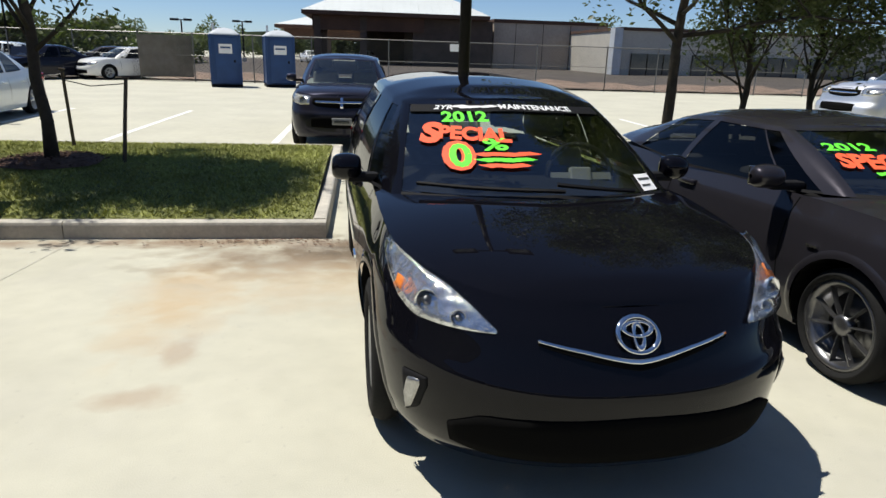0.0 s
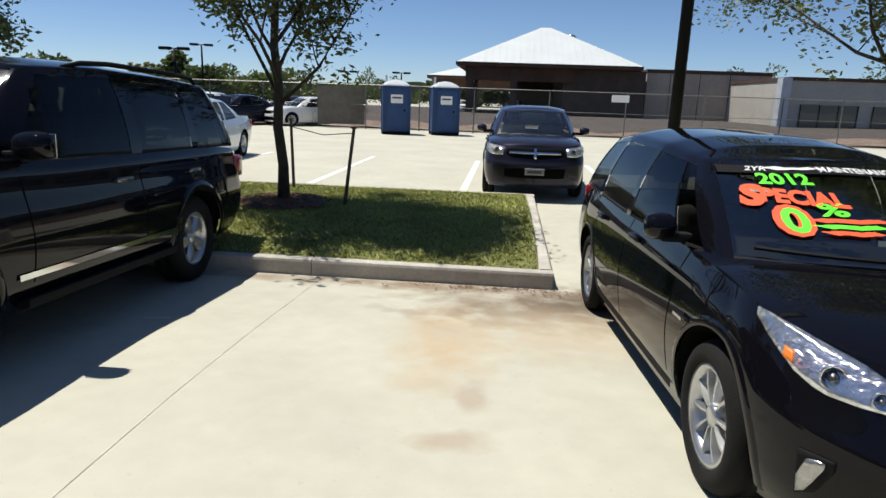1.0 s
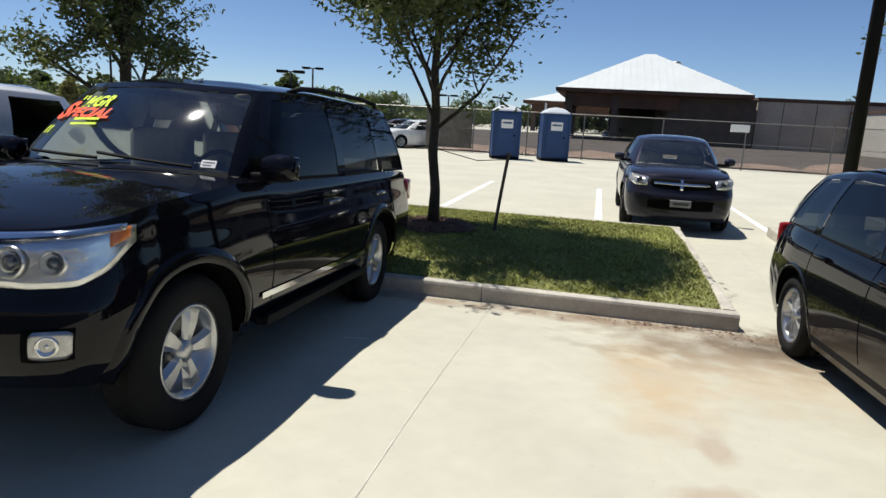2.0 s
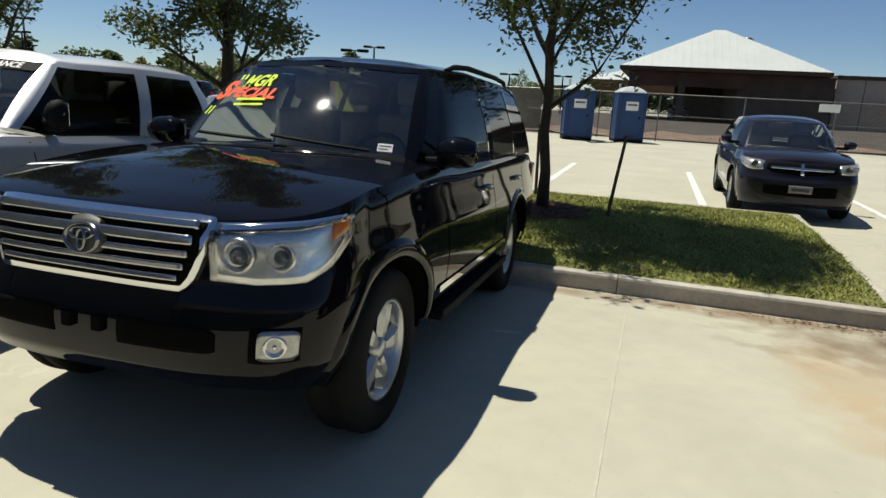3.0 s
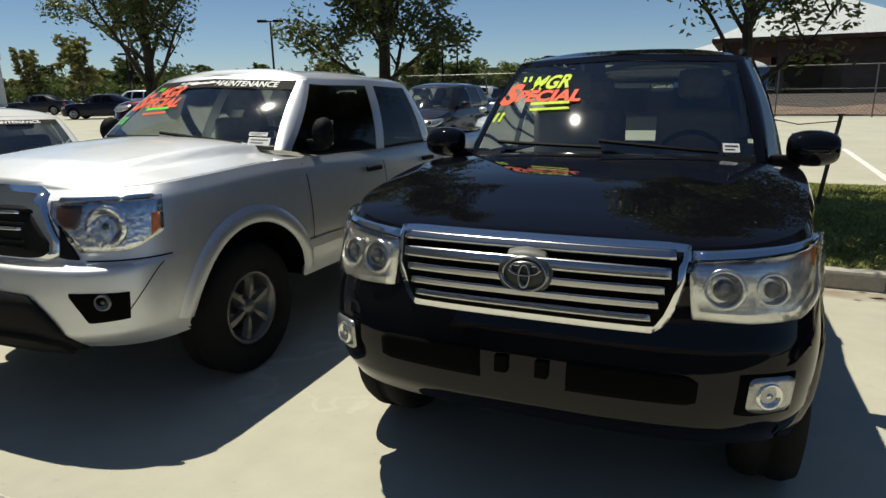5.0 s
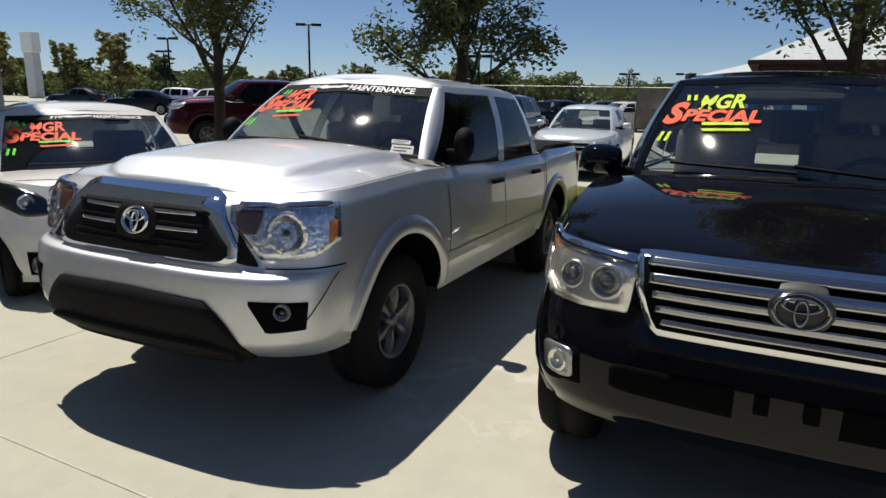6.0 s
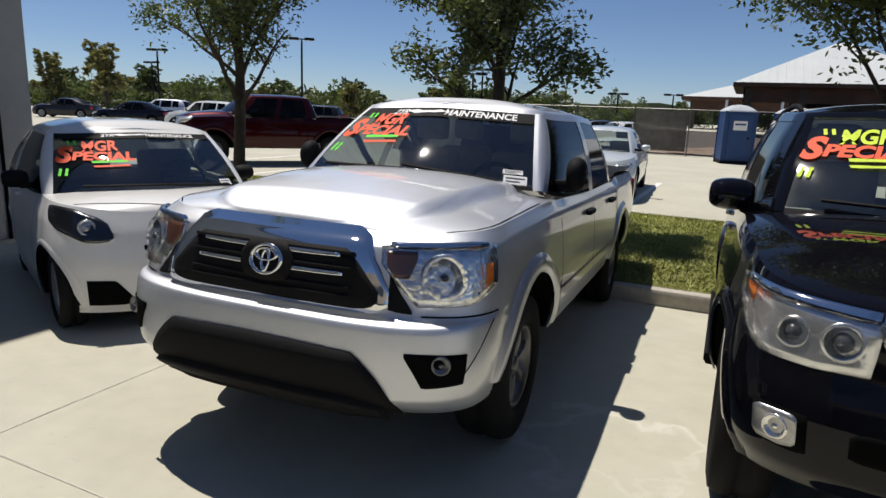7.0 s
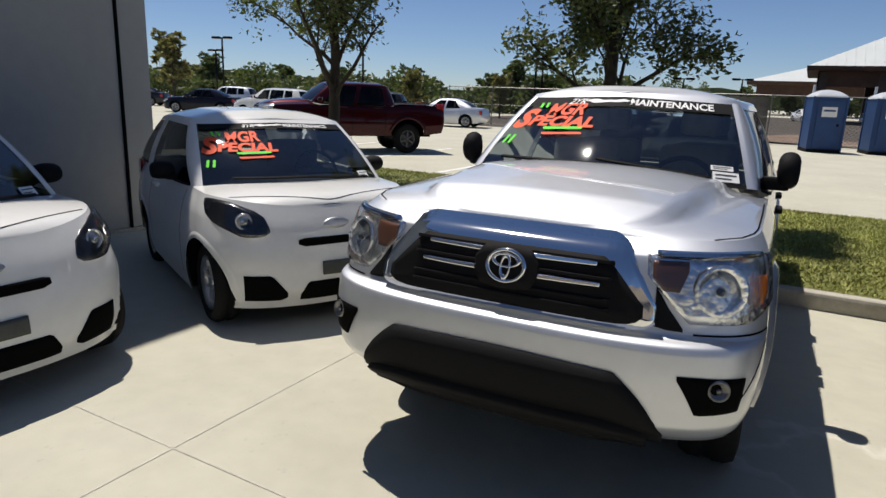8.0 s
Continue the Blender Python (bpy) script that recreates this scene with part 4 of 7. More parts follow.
def lamp_bowl(bm, c, r, depth, direction=(0, -1, 0.1)):
    d = Vector(direction).normalized()
    q = d.to_track_quat("Z", "Y").to_matrix().to_4x4()
    m = Matrix.Translation(c) @ q
    rows = [[m @ Vector((r * f * math.cos(t), r * f * math.sin(t), -depth * (1 - f * f))) for t in [2 * math.pi * k / 20 for k in range(20)]] for f in (1.0, 0.8, 0.55, 0.3, 0.12)]
    rows.insert(0, [m @ Vector((r * 1.1 * math.cos(t), r * 1.1 * math.sin(t), -0.012)) for t in [2 * math.pi * k / 20 for k in range(20)]])
    add_grid(bm, rows, True)
    rows2 = [[m @ Vector((r * 0.25 * math.cos(t), r * 0.25 * math.sin(t), z)) for t in [2 * math.pi * k / 12 for k in range(12)]] for z in (-depth * 0.9, -depth * 0.35)]
    vs = add_grid(bm, rows2, True)
    bm.faces.new(vs[-1])
    return bm


def headlamp(car, sh, cols, bowls, back="reflector", amber=None, brow=None, nz=7, nc=16, eye="eye", bowl="chrome", eye_size=1.0):
    """A lamp unit each side: reflector tray, bowls, amber corner, bright brow and the clear lens over it."""
    for side in (1, -1):
        flip = (lambda b: b) if side > 0 else mirror_bm
        tray = part("headlamp", flip(skin(nose_rows(sh, cols, nz, nc), 0.004)), back, car, "", True)
        for (x, z, r) in bowls:
            p = sh.nose_point(sh.angle(x, z), z)
            d = Vector((0.15 + 1.8 * max(0.0, x / sh.half - 0.66), -1, 0.13)).normalized()
            c = p + d * 0.020
            bm = lamp_bowl(bmesh.new(), c, r, 0.03, d)
            cup = part("lamp_bowl", flip(bm), bowl, tray, "", True)
            q = Matrix.Translation(c - d * 0.006) @ d.to_track_quat("Z", "Y").to_matrix().to_4x4()
            rows2 = [[q @ Vector((r * f * eye_size * math.cos(t), r * f * eye_size * math.sin(t), h)) for t in [2 * math.pi * k / 18 for k in range(18)]] for f, h in ((0.50, -0.012), (0.44, 0.0), (0.30, 0.008), (0.04, 0.012))]
            part("lamp_eye", flip((lambda b: (add_grid(b, rows2, True), b)[1])(bmesh.new())), eye, cup, "", True)
        if amber:
            part("amber_lens", flip(skin(nose_rows(sh, amber, 3, 6), 0.009)), "amber", tray, "", True)
        if brow:
            part("chrome_brow", flip(skin(nose_rows(sh, brow, 3, nc), 0.018, 0.02)), "chrome", tray, "", True)
        clear(part("lens_cover", flip(skin(nose_rows(sh, cols, nz, nc), 0.026, 0.0)), "lens", tray, "", True))


def door_seams(car, sh, ys, z0, z1, handles=(), handle_z=0.0, mat="dark", handle_mat=None):
    for y in ys:
        pts = [sh.flank_point(y + 0.015 * math.sin(i / 8 * math.pi), z0 + (z1 - z0) * i / 8) for i in range(9)]
        strip(car, pts, 0.009, mat, "door_seam", (1, 0, 0), 0.002)
    for y in handles:
        for side in (1, -1):
            p = sh.flank_point(y, handle_z)
            bm = bmesh.new()
            add_box(bm, p.x - 0.01, p.x + 0.035, y - 0.10, y + 0.10, handle_z - 0.018, handle_z + 0.018, 0.012)
            part("door_handle", bm if side > 0 else mirror_bm(bm), handle_mat or "trim", car, "", True)


def tail_lamps(car, sh, L, x, z0, z1, y0):
    for side in (1, -1):
        bm = bmesh.new()
        p = sh.flank_point(y0, (z0 + z1) / 2)
        add_box(bm, p.x - 0.10, p.x + 0.006, y0, L - sh.yr(0.8) - 0.05, z0, z1, 0.03)
        part("tail_lamp", bm if side > 0 else mirror_bm(bm), "redlens", car, "", True)


def place_car(m_xy, turn):
    """A pose on the ground; the car leans with the fall of the lot."""
    x, y = m_xy
    c = math.cos(radians(turn))
    za, zb = ground_z(y + 0.9 * c, x), ground_z(y + 3.7 * c, x)
    pitch = math.atan2(zb - za, 2.8)
    return Matrix.Translation((x, y, za - 0.9 * c * math.tan(pitch))) @ Matrix.Rotation(radians(turn), 4, "Z") @ Matrix.Rotation(pitch, 4, "X")


# ---- the parked cars ----
def large_suv(m):
    s = dict(L=4.95, W=1.955, paint="black", wheel=0.39, tyre_w=0.25, rim=0.235, spokes=5, style="broad", track=0.962, axles=(0.82, 3.70), arch=0.452, flare=0.018,
             shoulder=((0, 1.018), (0.15, 1.048), (0.35, 1.088), (0.7, 1.15), (1.4, 1.205), (2, 1.19), (4.2, 1.2), (4.95, 1.15)),
             sill=((0, 0.42), (0.5, 0.38), (1, 0.34), (4.2, 0.34), (4.95, 0.42)),
             nose=((0, 0.07), (0.12, 0.02), (0.33, 0.0), (0.5, 0.015), (0.7, 0.05), (0.9, 0.06), (1, 0.11)),
             flank=((0, 0.93), (0.2, 0.985), (0.45, 1.0), (0.62, 0.985), (0.80, 0.955), (0.93, 0.94), (1, 0.915)),
             plan=((0, 0.91), (0.5, 0.935), (0.85, 0.985), (1.2, 1), (4.0, 1), (4.95, 0.94)), tail=((0, 0.1), (0.4, 0), (1, 0.05)),
             crown=((0, 0.01), (0.3, 0.035), (1.2, 0.06), (1.5, 0.05), (4.9, 0.02)), round=0.55, square=3.2, cowl=1.30, deck=4.8)
    car = thing("suv", "black full-size off-road SUV with chrome grille parked on the lot", "suv", m)
    sh = build_body(car, s)
    belt = ((0, 1.27, 1.25), (0.76, 1.50, 1.225), (0.86, 1.78, 1.195), (0.90, 2.75, 1.195), (0.90, 2.9, 1.195), (0.89, 3.75, 1.2), (0.88, 4.6, 1.2), (0.80, 4.86, 1.2), (0, 4.92, 1.2))
    roof = ((0, 1.92, 1.775), (0.62, 2.03, 1.755), (0.66, 2.2, 1.76), (0.70, 2.8, 1.79), (0.70, 2.92, 1.79), (0.70, 3.75, 1.79), (0.69, 4.4, 1.77), (0.62, 4.62, 1.75), (0, 4.7, 1.75))
    cb = Cabin(belt, roof, 0.03)
    made = build_cabin(car, s, cb, ((1.55, 3.0), (4.0, 5.0), (5.15, 5.95)), crown=0.07)
    add_seats(car, (2.35, 3.3), 0.40, 0.98, 0.6)
    add_steering(car, 0.40, 1.85, 1.18)
    add_mirrors(car, 0.80, 1.64, 1.285, (0.23, 0.19, 0.175), "black", amber=True)
    add_wipers(car, cb)
    # grille
    g = nose_across(car, sh, "grille_surround", [(0, 0.785, 1.055), (0.40, 0.785, 1.055), (0.445, 0.845, 1.053), (0.50, 0.98, 1.045)], "chrome", 0.022)
    nose_across(car, sh, "grille_back", [(0, 0.805, 1.026), (0.395, 0.805, 1.026), (0.43, 0.86, 1.025), (0.478, 0.985, 1.022)], "dark", 0.027, parent=g)
    for z, x in ((0.832, 0.395), (0.879, 0.415), (0.926, 0.43), (0.971, 0.445), (1.010, 0.455)):
        nose_across(car, sh, "grille_slat", [(0, z - 0.012, z + 0.011), (x, z - 0.012, z + 0.011)], "chrome_slat", 0.045, parent=g, depth=-0.02)
    nose_across(car, sh, "grille_boss", [(0, 0.885, 1.005), (0.07, 0.895, 0.995), (0.09, 0.925, 0.965)], "plate", 0.046, parent=g)
    oval_badge(car, sh, 0, 0.945, 0.084, 0.060, "plate_chrome", lift=0.052)
    headlamp(car, sh, [(0.505, 0.838, 1.005), (0.66, 0.828, 1.016), (0.79, 0.835, 1.032), (("y", 0.32), 0.89, 1.052), (("y", 0.45), 1.0, 1.065)], ((0.600, 0.930, 0.060), (0.735, 0.928, 0.050)), bowl="reflector", eye_size=1.15,
             amber=[(("y", 0.345), 0.98, 1.05), (("y", 0.44), 1.015, 1.06)], brow=[(0.505, 1.003, 1.030), (0.77, 1.022, 1.048), (("y", 0.42), 1.045, 1.070)])
    # bumper
    nose_part(car, sh, "air_intake", [(0.15, 0.565, 0.67), (0.52, 0.57, 0.665), (0.55, 0.58, 0.645)], "dark", 0.004)
    nose_across(car, sh, "bumper_crease", [(0, 0.735, 0.75), (0.5, 0.735, 0.75), (("y", 0.25), 0.74, 0.75)], "trim", 0.006)
    nose_across(car, sh, "skid_plate", [(0, 0.425, 0.50), (0.6, 0.425, 0.49), (("y", 0.2), 0.44, 0.48)], "trim", 0.006)
    for x in (-0.07, 0.07):
        part("tow_cover", box(x - 0.022, x + 0.022, -0.02, 0.03, 0.60, 0.66, 0.005), "dark", car)
    for f in nose_part(car, sh, "fog_lamp", [(0.692, 0.568, 0.655), (0.705, 0.558, 0.667), (0.74, 0.552, 0.668), (0.80, 0.556, 0.667), (0.815, 0.575, 0.655)], "lamp_grey", 0.012):
        side = 1 if f.data.vertices[0].co.x > 0 else -1
        p = sh.nose_point(sh.angle(0.75, 0.61), 0.61)
        bm = lamp_bowl(bmesh.new(), (p.x + 0.010, p.y - 0.020, p.z), 0.040, 0.020, (0.55, -1, 0.05))
        part("lamp_bowl", bm if side > 0 else mirror_bm(bm), "reflector", f, "", True)
        rim = skin(nose_rows(sh, [(0.665, 0.545, 0.675), (0.70, 0.538, 0.677), (0.82, 0.545, 0.677)], 4, 8), 0.004)
        part("fog_bezel", rim if side > 0 else mirror_bm(rim), "dark", f, "", True)
    # side
    door_seams(car, sh, (1.55, 2.78, 3.95), 0.5, 1.16, (2.55, 3.65), 1.02, handle_mat="plate_chrome")
    strip(car, [sh.flank_point(1.42 + 1.9 * i / 12, 0.55) for i in range(13)], 0.035, "chrome", "side_moulding", (1, 0, 0), 0.012)
    for side in (1, -1):
        st = part("side_step", box(min(side * 0.80, side * 0.99), max(side * 0.80, side * 0.99), 1.45, 3.2, 0.36, 0.41, 0.012), "trim", car)
        part("step_trim", box(min(side * 0.975, side * 1.0), max(side * 0.975, side * 1.0), 1.45, 3.2, 0.375, 0.425, 0.01), "trim", st)
        bm = bmesh.new()
        tube(bm, [(side * 0.62, 2.42, 1.785), (side * 0.625, 2.62, 1.825), (side * 0.63, 2.95, 1.848), (side * 0.63, 3.9, 1.855), (side * 0.625, 4.3, 1.84), (side * 0.62, 4.42, 1.78)], [0.012, 0.02, 0.02, 0.02, 0.02, 0.012], 8)
        part("roof_rail", bm, "trim", car, "", True)
    tail_lamps(car, sh, 4.95, 0.9, 0.88, 1.10, 4.66)
    special_sign(car, made["windscreen"], cb, -0.91, 0.38, (0.68, 0.40), "yellow_ink")
    screen_tag(car, made["windscreen"], cb, 0.80, 0.06, 0.10, 0.07, "inspection_sticker")
    return car


def pickup_spec(paint, **k):
    s = dict(L=5.29, W=1.895, paint=paint, wheel=0.385, tyre_w=0.26, rim=0.21, spokes=6, style="six", axles=(0.995, 4.136), arch=0.505, flare=0.024, track=0.955, rim_mat="rim_grey",
             shoulder=((0, 1.135), (0.2, 1.15), (0.6, 1.175), (1.4, 1.205), (1.6, 1.20), (3.75, 1.19), (3.9, 1.22), (5.29, 1.22)),
             sill=((0, 0.435), (0.5, 0.42), (1, 0.44), (4.3, 0.46), (5.29, 0.55)),
             nose=((0, 0.06), (0.06, 0.0), (0.13, -0.03), (0.30, -0.032), (0.50, -0.022), (0.535, -0.012), (0.548, 0.006), (0.557, 0.036), (0.575, 0.050), (0.8, 0.088), (0.93, 0.115), (1, 0.19)),
             flank=((0, 0.94), (0.2, 0.985), (0.4, 1.0), (0.7, 0.985), (0.9, 0.96), (1, 0.915)),
             plan=((0, 0.965), (0.6, 0.985), (1.0, 0.99), (4.5, 0.985), (5.29, 0.95)), tail=((0, 0.05), (0.4, 0.0), (1, 0.02)),
             crown=((0, 0.015), (0.4, 0.055), (1.2, 0.10), (1.5, 0.08), (3.8, 0.02), (5.3, 0.0)), round=0.50, square=3.3, cowl=1.30, deck=3.74, deck_mat="trim", round_rear=0.12, dome=0.040)
    s.update(k)
    return s


PICKUP_BELT = ((0, 1.27, 1.30), (0.80, 1.47, 1.255), (0.865, 1.72, 1.205), (0.875, 2.55, 1.19), (0.875, 2.68, 1.19), (0.87, 3.45, 1.2), (0.86, 3.62, 1.2), (0.78, 3.78, 1.2), (0, 3.8, 1.2))
PICKUP_ROOF = ((0, 1.90, 1.735), (0.62, 2.02, 1.715), (0.65, 2.20, 1.71), (0.68, 2.72, 1.72), (0.68, 2.85, 1.72), (0.67, 3.4, 1.71), (0.65, 3.52, 1.70), (0.59, 3.6, 1.69), (0, 3.62, 1.69))


def silver_pickup(m):
    s = pickup_spec("silver")
    car = thing("pickup_truck", "silver double-cab pickup truck with painted sale windscreen", "pickup truck", m)
    sh = build_body(car, s)
    cb = Cabin(PICKUP_BELT, PICKUP_ROOF, 0.03)
    made = build_cabin(car, s, cb, ((1.24, 3.0), (4.0, 5.0)), crown=0.075)
    add_seats(car, (2.45, 3.25), 0.38, 0.98, 0.55)
    add_steering(car, 0.38, 1.85, 1.20)
    add_mirrors(car, 0.83, 1.74, 1.35, (0.11, 0.18, 0.20), "trim")
    add_wipers(car, cb)
    g = nose_across(car, sh, "grille_surround", [(0, 0.838, 1.15), (0.41, 0.838, 1.15), (0.46, 0.838, 1.13), (0.52, 0.842, 1.0), (0.56, 0.866, 0.93)], "chrome", 0.026)
    nose_across(car, sh, "grille_back", [(0, 0.850, 1.08), (0.38, 0.850, 1.08), (0.42, 0.850, 1.035), (0.49, 0.858, 0.955), (0.518, 0.885, 0.925)], "trim", 0.031, parent=g)
    for z, x in ((0.975, 0.36), (1.047, 0.34)):
        nose_across(car, sh, "grille_bar", [(0, z - 0.008, z + 0.008), (x, z - 0.003, z + 0.010)], "chrome", 0.041, parent=g)
    for z in (0.89, 0.925, 1.0, 1.06):
        nose_across(car, sh, "grille_slat", [(0, z - 0.006, z + 0.006), (0.40, z - 0.006, z + 0.006)], "trim", 0.039, parent=g)
    nose_across(car, sh, "grille_boss", [(0, 0.91, 1.08), (0.10, 0.92, 1.065), (0.13, 0.97, 1.02)], "trim", 0.042, parent=g)
    oval_badge(car, sh, 0, 1.005, 0.084, 0.066, lift=0.045)
    headlamp(car, sh, [(0.51, 1.035, 1.098), (0.575, 0.965, 1.105), (0.66, 0.88, 1.11), (0.82, 0.885, 1.115), (("y", 0.28), 0.90, 1.115), (("y", 0.38), 0.96, 1.115)], ((0.755, 0.998, 0.088),), back="facet", bowl="facet", eye="eye", eye_size=0.42,
             amber=[(("y", 0.325), 0.945, 1.045), (("y", 0.365), 0.975, 1.045)], brow=[(0.535, 1.095, 1.112), (0.82, 1.105, 1.122), (("y", 0.37), 1.105, 1.12)])
    nose_part(car, sh, "amber_marker", [(0.53, 1.03, 1.085), (0.57, 0.985, 1.088), (0.62, 0.985, 1.09), (0.645, 1.06, 1.09)], "amber_dim", 0.012)
    nose_part(car, sh, "lamp_bezel", [(0.555, 0.86, 1.00), (0.60, 0.852, 0.93), (0.655, 0.85, 0.86)], "trim", 0.008)
    # bumper
    strip(car, [sh.nose_point(math.radians(38 + 44 * i / 12), 0.845) for i in range(13)], 0.007, "dark", "bumper_gap", (0.35, -0.9, 0.2), 0.004)
    nose_across(car, sh, "lower_intake", [(0, 0.43, 0.708), (0.45, 0.43, 0.696), (0.54, 0.43, 0.61), (0.635, 0.43, 0.47)], "trim", 0.014)
    nose_across(car, sh, "valance", [(0, 0.40, 0.515), (0.42, 0.40, 0.515), (0.58, 0.42, 0.49)], "trim", 0.036)
    for f in nose_part(car, sh, "fog_recess", [(0.665, 0.70, 0.715), (0.74, 0.575, 0.715), (0.87, 0.585, 0.71)], "dark", 0.006):
        side = 1 if f.data.vertices[0].co.x > 0 else -1
        p = sh.nose_point(sh.angle(0.80, 0.675), 0.675)
        bm = lamp_bowl(bmesh.new(), (p.x + 0.004, p.y - 0.020, p.z), 0.036, 0.018, (0.35, -1, 0.1))
        part("fog_lamp", bm if side > 0 else mirror_bm(bm), "lamp_house", f, "", True)
    strip(car, [sh.nose_point(math.radians(62 + 20 * i / 8), 0.60 + 0.22 * i / 8) for i in range(9)], 0.005, "dark", "bumper_seam", (0.6, -0.8, 0), 0.003)
    # bonnet creases
    for side in (1, -1):
        pts = [sh.hood_point(side * 0.985, 0.30 + 0.95 * i / 10) for i in range(11)]
        strip(car, pts, 0.006, "dark", "bonnet_gap", (0, 0, 1), 0.003, mirror=False)
    door_seams(car, sh, (1.55, 2.60, 3.70), 0.55, 1.17, (2.42, 3.42), 1.06)
    strip(car, [sh.flank_point(1.5 + 2.15 * i / 12, 0.66) for i in range(13)], 0.06, s["paint"], "side_moulding", (1, 0, 0), 0.012)
    strip(car, [sh.flank_point(3.78, 0.6 + 0.58 * i / 8) for i in range(9)], 0.02, "dark", "bed_gap", (1, 0, 0), 0.002)
    tail_lamps(car, sh, 5.29, 0.9, 0.85, 1.15, 5.1)
    special_sign(car, made["windscreen"], cb, -0.86, 0.36, (0.72, 0.46))
    banner(car, made["windscreen"], cb, 0.80, 0.895, -0.50, 0.78)
    screen_tag(car, made["windscreen"], cb, 0.82, 0.035, 0.16, 0.09)
    screen_tag(car, made["windscreen"], cb, 0.80, 0.14, 0.14, 0.045, "inspection_sticker")
    return car


def wagon_spec(paint, **k):
    s = dict(L=4.615, W=1.715, paint=paint, wheel=0.322, tyre_w=0.21, rim=0.215, spokes=10, style="turbine", axles=(0.93, 3.71), arch=0.385,
             shoulder=((0, 0.70), (0.1, 0.735), (0.3, 0.795), (0.6, 0.855), (1.0, 0.91), (1.3, 0.94), (2.5, 0.97), (4.0, 1.02), (4.6, 0.97)),
             sill=((0, 0.21), (0.5, 0.19), (1, 0.18), (4.0, 0.2), (4.6, 0.3)),
             nose=((0, 0.075), (0.1, 0.03), (0.3, 0.010), (0.55, 0.0), (0.60, 0.004), (0.66, 0.028), (0.86, 0.083), (1, 0.155)),
             flank=((0, 0.92), (0.25, 0.98), (0.5, 1.0), (0.8, 0.97), (1, 0.90)),
             plan=((0, 0.90), (0.6, 0.95), (1.1, 1), (3.8, 1), (4.6, 0.9)), tail=((0, 0.1), (0.4, 0.0), (1, 0.1)),
             crown=((0, 0.02), (0.3, 0.055), (0.9, 0.075), (1.2, 0.06), (4.6, 0.02)), round=0.78, square=2.4, dash="trim", sweep=0.46, cowl=0.97, deck=4.4)
    s.update(k)
    return s


def hybrid_nose(car, sh):
    """Slanted lamps, a thin chrome smile and the lower intake of the hybrids."""
    headlamp(car, sh, [(0.455, 0.672, 0.682), (0.53, 0.670, 0.738), (0.60, 0.672, 0.785), (0.67, 0.680, 0.815), (("y", 0.47), 0.715, 0.838), (("y", 0.60), 0.785, 0.858), (("y", 0.69), 0.835, 0.866)],
             ((0.57, 0.705, 0.026), (0.66, 0.735, 0.040)), amber=[(("y", 0.475), 0.735, 0.775), (("y", 0.515), 0.75, 0.78)], back="facet", bowl="facet", eye="lamp_house")
    nose_across(car, sh, "chrome_smile", [(0, 0.592, 0.606), (0.04, 0.596, 0.609), (0.18, 0.626, 0.636), (0.33, 0.657, 0.664)], "chrome", 0.010)
    nose_across(car, sh, "upper_slot", [(0, 0.572, 0.592), (0.18, 0.608, 0.626), (0.33, 0.648, 0.657)], "dark", 0.006)
    nose_across(car, sh, "lower_intake", [(0, 0.255, 0.425), (0.50, 0.255, 0.408), (0.60, 0.275, 0.35)], "dark", 0.006)
    for f in nose_part(car, sh, "fog_slot", [(0.672, 0.455, 0.49), (0.70, 0.36, 0.492), (0.735, 0.32, 0.49)], "trim", 0.006):
        side = 1 if f.data.vertices[0].co.x > 0 else -1
        rows = nose_rows(sh, [(0.690, 0.455, 0.475), (0.703, 0.405, 0.476), (0.717, 0.352, 0.470), (0.726, 0.335, 0.40)], 4, 6)
        bm = skin(rows, 0.014)
        part("fog_lamp", bm if side > 0 else mirror_bm(bm), "lamp_grey", f, "", True)
    oval_badge(car, sh, 0, 0.682, 0.078, 0.056, lift=0.014)


